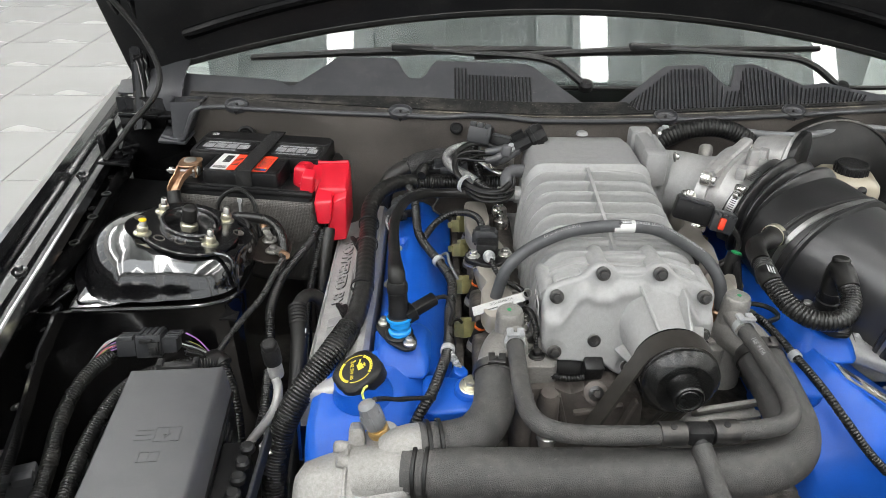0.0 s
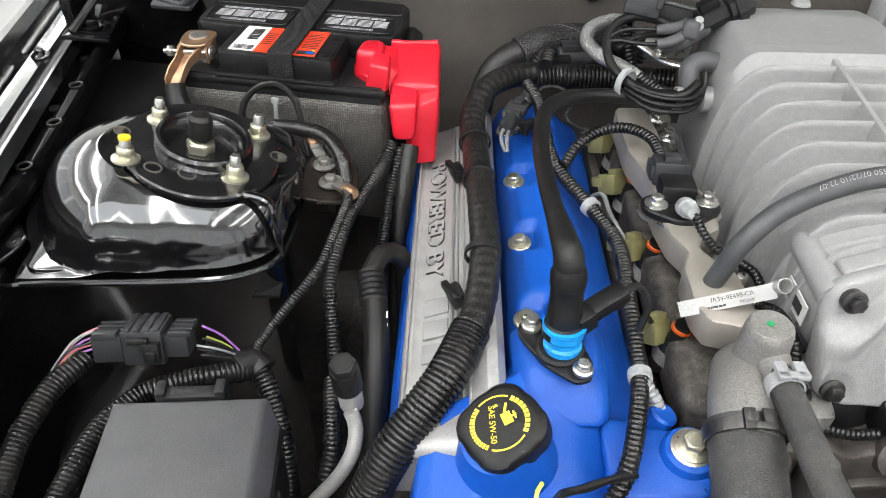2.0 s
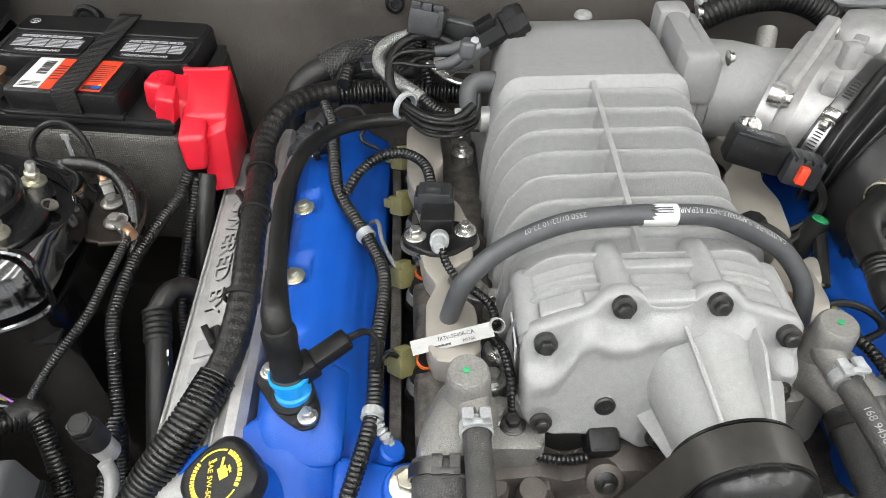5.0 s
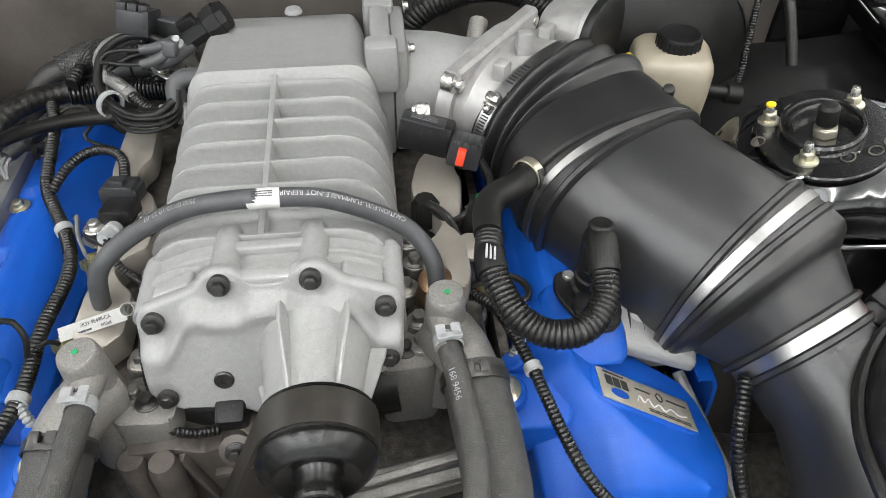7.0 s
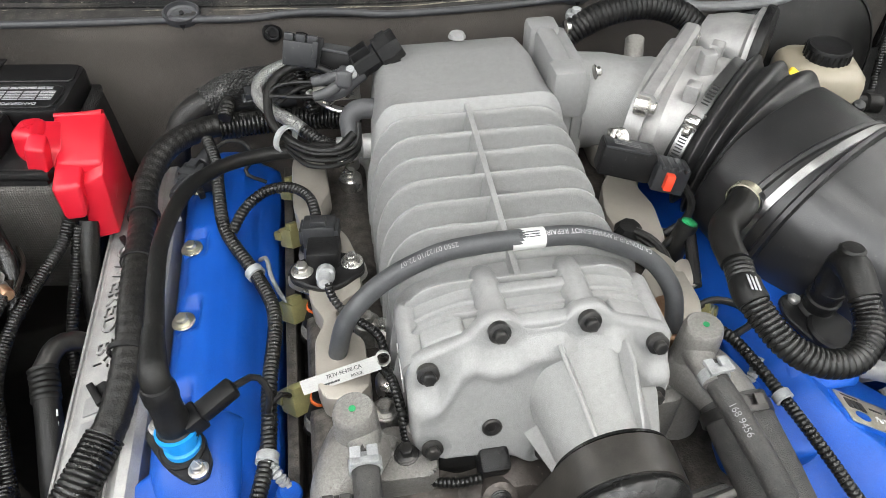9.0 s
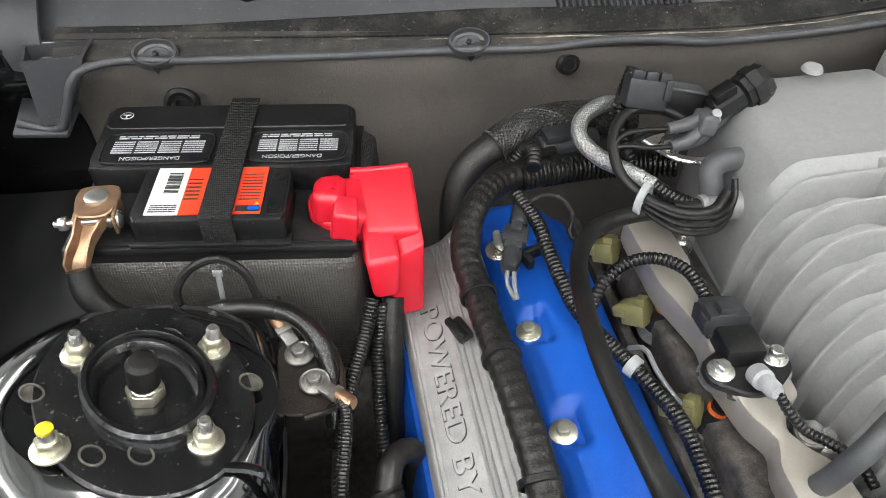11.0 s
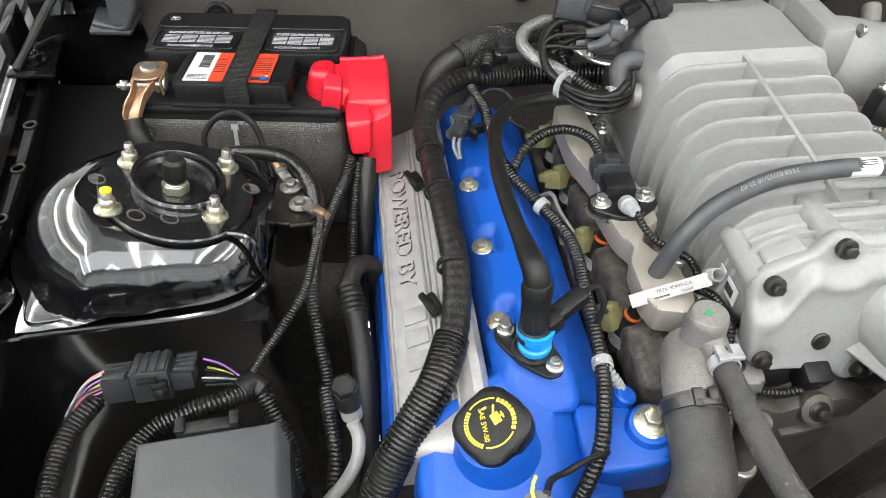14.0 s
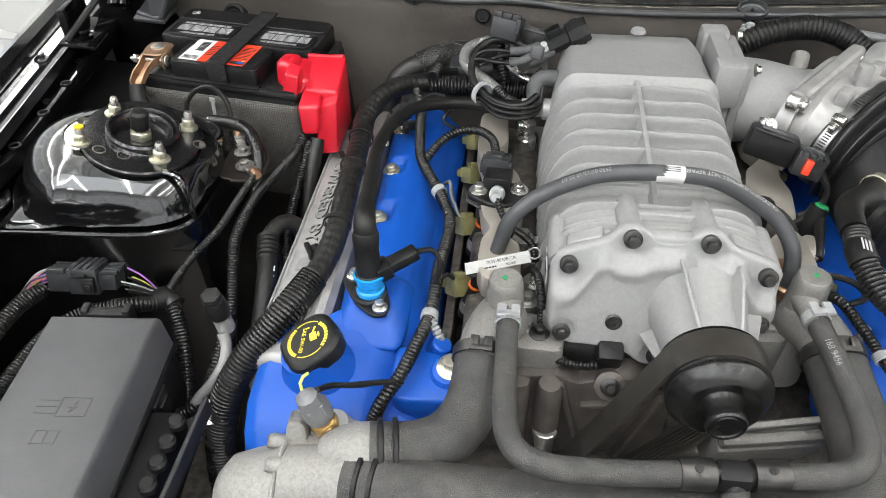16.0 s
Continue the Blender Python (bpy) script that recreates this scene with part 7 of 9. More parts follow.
ph = thing("breather_hose", "black rubber crankcase breather hose to the supercharger", "hose", (-0.05, 0.85, 0.87), "breather hoses")
part("hose", tube([(-0.057, 0.716, 0.953), (-0.060, 0.75, 0.957), (-0.064, 0.80, 0.959), (-0.064, 0.85, 0.960), (-0.053, 0.915, 0.953), (-0.030, 0.962, 0.940), (0.0, 0.988, 0.930), (0.041, 1.000, 0.924), (0.080, 0.996, 0.925)], [0.0080, 0.0076, 0.0070, 0.0068, 0.0068, 0.0070, 0.0072, 0.0074, 0.0074], 18, 0.005), RUBBER, ph)
part("moulded_bend", tube([(-0.0552, 0.708, 0.938), (-0.0556, 0.7095, 0.950), (-0.0565, 0.715, 0.9575), (-0.0585, 0.732, 0.9585), (-0.0605, 0.752, 0.9590)], [0.0104, 0.0106, 0.0104, 0.0092, 0.0078], 20, 0.003), RUBBER, ph)
part("cuff", tube([(0.062, 0.998, 0.9245), (0.075, 0.996, 0.925), (0.095, 0.995, 0.925)], 0.0088, 16, 0.004), RUBBER, ph)
part("elbow", aim(lathe([(0.0132, -0.030), (0.0148, -0.028), (0.0148, -0.018), (0.0124, -0.016), (0.0124, -0.006), (0.0116, -0.004), (0.0116, 0.016), (0.0126, 0.017), (0.0126, 0.026), (0.0108, 0.030), (0.0080, 0.031), (0.0072, 0.026)], 28), (-0.0545, 0.705, 0.921), (-0.03, 0.10, 1)), PLASTIC, ph)
part("quick_connector", aim(lathe([(0.0136, -0.008), (0.0140, 0.0), (0.0123, 0.002), (0.0123, 0.006), (0.0140, 0.008), (0.0140, 0.013), (0.0157, 0.015), (0.0157, 0.018)], 28), (-0.053, 0.700, 0.886), (-0.03, 0.10, 1)), CYAN, ph, "sky blue quick connector")
part("flange", at(join(prism(rounded([(-0.028, 0.026), (-0.014, 0.031), (0.012, 0.014), (0.023, -0.012), (0.020, -0.027), (0.008, -0.030), (-0.012, -0.014), (-0.030, 0.014)], 4, 0.3), 0.005, 0.0012, 1), lathe([(0.0175, 0), (0.0175, 0.007), (0.0155, 0.009)], 30)), -0.054, 0.700, 0.875, 4, -3, 0), PLASTIC, ph)
for x, y in ((-0.0405, 0.679), (-0.0735, 0.7205)):
    part("bolt", at(join(lathe([(0.0072, 0), (0.0072, 0.003), (0.006, 0.004)], 20), at(hexhead(0.0050, 0.006, 0.003), 0, 0, 0.002)), x, y, 0.880), STEEL, ph)
part("sensor_plug", at(join(box(0.034, 0.016, 0.012, 0.003), at(box(0.014, 0.020, 0.016, 0.002), -0.020, 0, 0)), -0.024, 0.716, 0.912, 0, -18, 28), PLASTIC, ph)
part("sensor_wire", tube([(-0.010, 0.724, 0.916), (0.004, 0.735, 0.910), (0.012, 0.730, 0.895), (0.008, 0.725, 0.875)], 0.0028, 8), TAPE, ph)

lo = thing("injector_loom", "thin black corrugated injector wiring loom with grey clips", "wiring loom", (0.0, 0.8, 0.85), "wiring looms")
part("loom", tube([(-0.055, 1.065, 0.902), (-0.045, 1.03, 0.897), (-0.042, 0.995, 0.889), (-0.034, 0.940, 0.879), (-0.005, 0.883, 0.870), (0.012, 0.831, 0.868), (0.008, 0.757, 0.869), (0.007, 0.718, 0.863), (0.005, 0.690, 0.861), (-0.003, 0.654, 0.860), (-0.014, 0.620, 0.854), (-0.028, 0.598, 0.842), (-0.04, 0.588, 0.81)], 0.0068, 12, corr=(0.004, 0.0011)), LOOM, lo)
part("branch", tube([(-0.027, 0.935, 0.882), (-0.012, 0.952, 0.896), (0.010, 0.960, 0.908), (0.034, 0.956, 0.913), (0.052, 0.938, 0.913), (0.058, 0.912, 0.908)], 0.0055, 10, corr=(0.004, 0.0009)), LOOM, lo)
part("branch", tube([(-0.010, 0.615, 0.853), (-0.03, 0.605, 0.862), (-0.05, 0.592, 0.872), (-0.065, 0.582, 0.882), (-0.073, 0.566, 0.895)], 0.0028, 8, wob=0.2), TAPE, lo)
for p, d in (((-0.006, 0.886, 0.870), (0.5, -0.8, -0.1)), ((0.0055, 0.692, 0.861), (-0.1, -1, 0))):
    part("clip", aim(ring(0.0072, 0.009, 0.0018, 20), p, d), LGREYP, lo, "grey plastic clip")
part("wire_tail", tube([(-0.002, 0.905, 0.868), (0.006, 0.895, 0.878), (0.010, 0.875, 0.872), (0.020, 0.855, 0.862), (0.028, 0.850, 0.856)], 0.0022, 8), GREYP, lo)
part("wire_tail", tube([(0.008, 0.735, 0.868), (0.018, 0.742, 0.872), (0.028, 0.748, 0.856)], 0.0022, 8), TAPE, lo)

cc = thing("oil_filler_cap", "black oil filler cap with yellow print", "oil cap", (-0.096, 0.632, 0.86))
CAPM = Matrix.Translation((-0.0960, 0.6365, 0.8665)) @ pose(0, 0, 0, 12, -17, -12) @ Matrix.Diagonal((0.80, 0.80, 0.74, 1))
grip = []
for k in range(72):
    a = 2 * math.pi * k / 72
    grip.append(0.985 + 0.095 * max(0.0, math.cos(4 * a) + 0.25) ** 0.5)


def cap_ring(r, z):
    return [(r * grip[k] * math.cos(2 * math.pi * k / 72), r * grip[k] * math.sin(2 * math.pi * k / 72), z) for k in range(72)]


bm = loft([cap_ring(r, z) for r, z in ((0.033, -0.008), (0.036, -0.006), (0.0365, 0.008), (0.0355, 0.013), (0.032, 0.0165), (0.028, 0.0175), (0.004, 0.0172))])
bm.transform(CAPM)
part("cap", bm, PLASTIC, cc)


def on_cap(b, x=0, y=0, rz=0):
    b.transform(CAPM @ pose(x, y, 0.0178, 0, 0, rz))
    return b


part("oil_can_mark", on_cap(join(at(box(0.011, 0.0085, 0.0006, 0), 0, 0.002, 0), at(box(0.010, 0.0022, 0.0006, 0), -0.009, 0.004, 0, 0, 0, -30), at(box(0.007, 0.0018, 0.0006, 0), 0.0, 0.009, 0), at(box(0.0018, 0.006, 0.0006, 0), 0.0, 0.0075, 0), at(box(0.0022, 0.003, 0.0006, 0), -0.015, -0.002, 0)), 0.004, 0.003, -60), YELLOW, cc, "yellow oil can symbol")
part("grade_lettering", on_cap(lettering("SAE 5W-50", 0.0072, 0.0003), -0.006, -0.002, -78), YELLOW, cc, "yellow lettering")
for a0, a1, n in ((-20, 75, 9), (150, 255, 14)):
    arcs = []
    for k in range(n):
        a = radians(a0 + (a1 - a0) * (k + 0.5) / n)
        arcs.append(at(box(0.0042, 0.0022 if n > 10 else 0.0032, 0.0006, 0), 0.0235 * math.cos(a), 0.0235 * math.sin(a), 0, 0, 0, math.degrees(a)))
    part("rim_print", on_cap(join(*arcs), 0, 0, 0), YELLOW, cc)
for a0, a1 in ((80, 145), (262, 335)):
    part("rim_arc", on_cap(tube([(0.0245 * math.cos(radians(a0 + (a1 - a0) * k / 6)), 0.0245 * math.sin(radians(a0 + (a1 - a0) * k / 6)), 0) for k in range(7)], 0.0009, 6, 0.004, flat=0.4)), YELLOW, cc)

# ---- coolant plumbing at the front ----
def coolant_outlet(sgn):
    fix = sided(sgn)
    t = thing("coolant_outlet", "rough cast aluminium coolant outlet with green paint dot", "coolant outlet", (0.077 if sgn > 0 else 2 * CX - 0.077, 0.68 if sgn > 0 else 0.712, 0.80), "coolant outlets")
    part("tower", fix(aim(lathe([(0.027, -0.125), (0.0245, -0.09), (0.0205, -0.060), (0.0175, -0.035), (0.0160, -0.006), (0.0150, -0.001), (0.0135, 0.0006)], 28), (0.077, 0.681, 0.929), (-0.02, 0.0, 1))), CAST, t)
    part("paint_dot", fix(at(lathe([(0.0026, 0), (0.0026, 0.0006), (0.001, 0.0008)], 12), 0.076, 0.681, 0.9298)), GREEN, t, "green paint dot")
    part("large_spigot", fix(tube([(0.078, 0.685, 0.875), (0.070, 0.668, 0.880), (0.062, 0.645, 0.880), (0.059, 0.625, 0.876)], [0.0255, 0.0245, 0.0230, 0.022], 22)), CAST, t)
    part("small_spigot", fix(tube([(0.080, 0.680, 0.905), (0.081, 0.665, 0.906), (0.081, 0.640, 0.907)], [0.014, 0.0115, 0.0085], 16)), CAST, t)
    part("mount_ear", fix(join(at(prism(rounded([(-0.018, -0.020), (0.030, -0.022), (0.034, 0.010), (0.0, 0.030), (-0.02, 0.02)]), 0.08, 0.004, 2), 0.104, 0.676, 0.786))), CAST, t)
    part("bolt", fix(at(washer_bolt(0.0058, 0.006), 0.112, 0.676, 0.866)), DARKSTEEL, t)
    part("dowel_boss", fix(at(lathe([(0.012, 0), (0.011, 0.014), (0.009, 0.015)], 18), 0.125, 0.690, 0.868)), CAST, t)
    return t


coolant_outlet(1)
coolant_outlet(-1)


def spring_clamp(name, p, d, r, m, parent):
    c = part(name, aim(ring(r, 0.010, 0.0014, 30), p, d), m, parent, "spring hose clamp")
    part("clamp_ear", aim(join(at(box(0.008, 0.004, 0.014, 0.001), -0.006, r + 0.004, 0), at(box(0.008, 0.004, 0.014, 0.001), 0.006, r + 0.004, 0), at(box(0.02, 0.002, 0.005, 0.0005), 0, r + 0.005, 0.004)), p, d), m, c)


hh = thing("heater_hose", "grey rubber heater hose loop with a plastic tee", "hose", (0.22, 0.55, 0.88))
part("hose", tube([(0.081, 0.662, 0.907), (0.081, 0.62, 0.907), (0.081, 0.575, 0.908), (0.083, 0.535, 0.912), (0.092, 0.512, 0.914), (0.112, 0.504, 0.911), (0.145, 0.507, 0.904), (0.185, 0.513, 0.898), (0.222, 0.519, 0.894)], 0.0098, 18, 0.005), HOSE_GREY, hh)
part("hose", tube([(0.286, 0.525, 0.892), (0.315, 0.527, 0.893), (0.340, 0.531, 0.895), (0.356, 0.545, 0.897), (0.362, 0.570, 0.899), (0.361, 0.61, 0.902), (0.357, 0.65, 0.905), (0.352, 0.69, 0.907)], 0.0098, 18, 0.005), HOSE_GREY, hh)
part("hose", tube([(0.256, 0.513, 0.884), (0.262, 0.485, 0.868), (0.270, 0.45, 0.848), (0.282, 0.40, 0.82), (0.295, 0.34, 0.79)], 0.0105, 18, 0.005), HOSE_GREY, hh)
part("tee", join(tube([(0.218, 0.5185, 0.894), (0.254, 0.522, 0.893), (0.290, 0.5255, 0.892)], 0.0085, 16, 0.006), tube([(0.254, 0.522, 0.893), (0.256, 0.512, 0.884)], 0.009, 14, 0.004), at(box(0.026, 0.020, 0.018, 0.004), 0.254, 0.521, 0.893)), PLASTIC, hh, "black plastic tee")
for x, y, z in ((0.226, 0.5195, 0.894), (0.281, 0.5245, 0.892)):
    sl = part("sleeve_clamp", aim(lathe([(0.0098, -0.013), (0.0122, -0.013), (0.0125, -0.011), (0.0125, 0.011), (0.0122, 0.013), (0.0098, 0.013)], 26), (x, y, z), (1, 0.09, -0.03)), DARKSTEEL, hh, "black crimp sleeve")
    part("crimp_mark", at(lathe([(0.0035, 0), (0.0035, 0.0008), (0.001, 0.001)], 12), x, y - 0.003, z + 0.0122, 14), RUBBER, sl)
spring_clamp("clamp", (0.081, 0.648, 0.907), (0, -1, 0.02), 0.0105, LGREYP, hh)
spring_clamp("clamp", (0.3535, 0.680, 0.9065), (0.1, -1, -0.02), 0.0105, LGREYP, hh)
part("white_print", wrap_text("168 9456", 0.0075, [(0.286, 0.525, 0.892), (0.315, 0.527, 0.893), (0.340, 0.531, 0.895), (0.356, 0.545, 0.897), (0.362, 0.570, 0.899), (0.361, 0.61, 0.902), (0.357, 0.65, 0.905), (0.352, 0.69, 0.907)], 0.0098, 0.185, 100, True), HOSEPRINT, hh, "pale printed code")

uh = thing("radiator_hose", "dusty grey rubber radiator hose with moulded bends", "hose", (0.02, 0.56, 0.83), "radiator hoses")
part("hose", tube([(-0.026, 0.537, 0.858), (0.006, 0.543, 0.856), (0.034, 0.556, 0.856), (0.052, 0.582, 0.861), (0.058, 0.612, 0.869), (0.060, 0.640, 0.878)], [0.0245, 0.0235, 0.0235, 0.0235, 0.0235, 0.0245], 26, 0.005), HOSE_GREY, uh)
spring_clamp("clamp", (0.0595, 0.632, 0.8755), (-0.05, -1, -0.28), 0.0252, DARKSTEEL, uh)
for dx in (0.0, 0.012):
    part("band", aim(ring(0.0248, 0.005, 0.0018, 32), (-0.017 + dx, 0.5385 + dx * 0.15, 0.8578), (1, 0.18, -0.05)), RUBBER, uh)
lh = thing("radiator_hose", "thick dusty grey radiator hose crossing the engine front", "hose", (0.15, 0.50, 0.85), "radiator hoses")
part("hose", tube([(-0.040, 0.516, 0.845), (0.01, 0.509, 0.849), (0.08, 0.506, 0.851), (0.16, 0.506, 0.851), (0.25, 0.507, 0.850), (0.315, 0.513, 0.850), (0.358, 0.532, 0.851), (0.378, 0.565, 0.854), (0.379, 0.605, 0.862), (0.375, 0.645, 0.872), (0.373, 0.672, 0.879)], 0.0262, 26, 0.006), HOSE_GREY, lh)
spring_clamp("clamp", (0.3730, 0.662, 0.8765), (0.02, -1, -0.3), 0.0268, DARKSTEEL, lh)
for dx in (0.0, 0.012):
    part("band", aim(ring(0.0268, 0.005, 0.0018, 32), (-0.028 + dx, 0.5145 - dx * 0.14, 0.846 + dx * 0.06), (1, -0.14, 0.06)), RUBBER, lh)

th = thing("thermostat_housing", "cast aluminium thermostat housing with brass temperature sensor", "thermostat housing", (-0.08, 0.52, 0.75))
part("body", loft([[Vector((x, y, z)) + Vector((0, math.cos(2 * math.pi * k / 32) * ry, math.sin(2 * math.pi * k / 32) * rz)) for k in range(32)] for x, y, z, ry, rz in ((-0.158, 0.512, 0.792, 0.008, 0.018), (-0.154, 0.514, 0.800, 0.024, 0.032), (-0.145, 0.516, 0.804, 0.034, 0.039), (-0.125, 0.518, 0.806, 0.040, 0.042), (-0.112, 0.520, 0.808, 0.042, 0.042), (-0.100, 0.524, 0.812, 0.046, 0.040), (-0.080, 0.532, 0.818, 0.052, 0.031), (-0.055, 0.534, 0.824, 0.054, 0.029), (-0.040, 0.532, 0.832, 0.046, 0.032), (-0.034, 0.532, 0.836, 0.04, 0.034))]), CAST_MID, th, angle=70)
part("upper_spigot", tube([(-0.058, 0.533, 0.846), (-0.045, 0.535, 0.852), (-0.030, 0.537, 0.857), (-0.008, 0.540, 0.857)], [0.022, 0.025, 0.0245, 0.022], 24), CAST_MID, th)
part("lower_spigot", tube([(-0.085, 0.520, 0.828), (-0.055, 0.518, 0.840), (-0.020, 0.513, 0.846)], [0.032, 0.028, 0.025], 24), CAST_MID, th)
part("ear", at(prism(rounded([(-0.009, -0.03), (0.009, -0.03), (0.009, 0.028), (0.005, 0.036), (-0.005, 0.036), (-0.009, 0.028)], 3, 0.2), 0.020, 0.003, 2), -0.093, 0.560, 0.825, 70, 0, 6), CAST_MID, th)
part("parting_rib", tube([(-0.100, 0.480, 0.822), (-0.100, 0.495, 0.842), (-0.100, 0.525, 0.8535), (-0.100, 0.555, 0.846)], 0.0025, 8, 0.006), CAST_MID, th)
for p in ((-0.106, 0.546, 0.846), (-0.100, 0.520, 0.852)):
    part("stud", aim(join(lathe([(0.007, -0.008), (0.007, 0.006), (0.006, 0.008)], 14), hexhead(0.0065, 0.010)), p, (-0.9, -0.2, 0.35)), CAST_MID, th)
SP, SDv = Vector((-0.067, 0.563, 0.845)), Vector((-0.15, -0.02, 0.5)).normalized()
part("washer_boss", aim(lathe([(0.022, -0.012), (0.020, 0.002), (0.019, 0.004), (0.010, 0.0045)], 28), SP, SDv), SILVER, th)
part("brass_sender", aim(join(lathe([(0.010, 0), (0.0115, 0.002), (0.0115, 0.008), (0.0095, 0.010), (0.0095, 0.020)], 24), at(hexhead(0.0125, 0.007), 0, 0, 0.004)), SP + SDv * 0.004, SDv), BRASS, th, "brass temperature sender")
pg = part("sender_plug", aim(join(lathe([(0.0115, 0.019), (0.0122, 0.021), (0.0122, 0.030), (0.0112, 0.040), (0.0098, 0.046), (0.0098, 0.049), (0.007, 0.051), (0.004, 0.053)], 10), ), SP, SDv), GREYP, th, "grey plastic wire plug")
for a in (0, 1.05, 2.1, 3.14, 4.2, 5.2):
    part("plug_rib", aim(at(box(0.003, 0.003, 0.018, 0.0005), 0.0112 * math.cos(a), 0.0112 * math.sin(a), 0.031), SP, SDv), GREYP, pg)
part("plug_wire", tube([SP + SDv * 0.058, SP + SDv * 0.066 + Vector((0.001, 0.004, 0)), SP + SDv * 0.068 + Vector((0.006, 0.012, -0.002))], 0.0014, 8), YELW, pg)

# drive belt and cast parts in front of the engine
db = thing("drive_belt", "black ribbed rubber drive belt round the pulley", "belt", (0.2, 0.6, 0.75))
arc = []
bc = Vector((0.253, 0.606, 0.903))
for k in range(15):
    a = radians(156.6 - 190.6 * k / 14)
    arc.append((bc.x + 0.0408 * math.cos(a), bc.z + 0.0408 * math.sin(a)))
path2 = [(0.112, 0.68), (0.164, 0.80)] + arc + [(0.219, 0.78), (0.152, 0.68)]


def belt_band(path, y0, y1, t):
    bm = bmesh.new()
    vs = []
    for i, (x, z) in enumerate(path):
        a, b = Vector(path[max(0, i - 1)]), Vector(path[min(len(path) - 1, i + 1)])
        d = (b - a).normalized()
        n = Vector((-d.y, d.x))
        vs.append([bm.verts.new((x, y0, z)), bm.verts.new((x, y1, z)), bm.verts.new((x + n.x * t, y1, z + n.y * t)), bm.verts.new((x + n.x * t, y0, z + n.y * t))])
    for a, b in zip(vs, vs[1:]):
        for k in range(4):
            bm.faces.new((a[k], a[(k + 1) % 4], b[(k + 1) % 4], b[k]))
    return bm


part("band", belt_band(path2, 0.5935, 0.6215, 0.003), BELT, db)
for k in range(6):
    part("inner_rib", belt_band(path2, 0.5965 + k * 0.0036, 0.5985 + k * 0.0036, -0.0012), BELT, db)
bk = thing("accessory_bracket", "dirty cast bracket behind the drive belt", "bracket", (0.2, 0.62, 0.7))
part("plate", at(prism(rounded([(0.083, 0.68), (0.245, 0.68), (0.240, 0.828), (0.205, 0.846), (0.178, 0.846), (0.152, 0.832), (0.132, 0.843), (0.086, 0.838)], 4, 0.2), 0.045, 0.003, 2), 0, 0.690, 0, 90, 0, 0), BROWNCAST, bk)
for x in (0.096,):
    part("column", at(lathe([(0.012, -0.05), (0.012, 0.030), (0.010, 0.034), (0.004, 0.035)], 20), x, 0.643, 0.803), BROWNCAST, bk)
part("column_foot", at(lathe([(0.010, 0.060), (0.0125, 0.050), (0.0135, 0.0), (0.012, -0.002), (0.010, -0.002)], 24), 0.124, 0.634, 0.785), BROWNCAST, bk)
part("web", at(box(0.006, 0.014, 0.085, 0.002), 0.146, 0.644, 0.795, 0, -14, 0), BROWNCAST, bk)
part("web", at(box(0.060, 0.012, 0.006, 0.002), 0.186, 0.644, 0.812, 0, -12, 0), BROWNCAST, bk)
part("web", at(box(0.006, 0.016, 0.10, 0.002), 0.214, 0.643, 0.78, 0, 18, 0), BROWNCAST, bk)
part("side_arm", at(box(0.10, 0.03, 0.05, 0.008), 0.315, 0.615, 0.81, 20, 0, 10), CAST, bk)
part("arm_rib", at(box(0.09, 0.010, 0.014, 0.003), 0.315, 0.598, 0.838, 20, 0, 10), CAST, bk)
part("sleeve", at(lathe([(0.0100, -0.11), (0.0100, -0.006), (0.0122, -0.005), (0.0122, 0.001), (0.0108, 0.002), (0.008, 0.002)], 28), 0.125, 0.628, 0.783), STEEL, bk, "bright zinc sleeve")
part("boss", aim(lathe([(0.015, -0.012), (0.0145, 0.004), (0.011, 0.006)], 20), (0.180, 0.645, 0.836), (0, -0.8, 0.5)), BROWNCAST, bk)
part("bolt", aim(washer_bolt(0.0052, 0.006), (0.180, 0.640, 0.839), (0, -0.8, 0.5)), DARKSTEEL, bk)
part("arm_fin", at(box(0.085, 0.006, 0.016, 0.002), 0.322, 0.606, 0.850, 26, 0, 12), CAST, bk)
cs = thing("crank_sensor", "black sensor plug with thin black corrugated lead", "sensor", (0.19, 0.66, 0.83))
part("plug", at(box(0.024, 0.020, 0.030, 0.004), 0.178, 0.664, 0.856, 20, 0, 0), PLASTIC, cs)
part("lead", tube([(0.102, 0.745, 0.885), (0.108, 0.725, 0.895), (0.112, 0.70, 0.890), (0.114, 0.685, 0.868), (0.124, 0.662, 0.853), (0.145, 0.655, 0.849), (0.168, 0.655, 0.850)], 0.0042, 10, corr=(0.0035, 0.0008)), LOOM, cs)
dk = thing("water_pump_cover", "dark rubbery coolant passage under the supercharger", "pump", (0.2, 0.70, 0.78))
part("barrel", tube([(0.13, 0.705, 0.835), (0.18, 0.70, 0.832), (0.24, 0.70, 0.83), (0.31, 0.705, 0.835)], 0.032, 18, 0.02), RUBBER, dk)


# ---- fuel rails, injectors, rail sensor ----
RAILP = [(0.038, 1.030), (0.072, 1.030), (0.076, 0.965), (0.066, 0.945), (0.068, 0.925), (0.088, 0.900), (0.098, 0.860), (0.096, 0.825), (0.080, 0.815), (0.072, 0.800), (0.080, 0.785), (0.094, 0.770), (0.096, 0.725), (0.082, 0.710), (0.058, 0.716), (0.052, 0.735), (0.053, 0.775), (0.062, 0.795), (0.052, 0.815), (0.046, 0.860), (0.052, 0.890), (0.046, 0.915), (0.038, 0.945)]


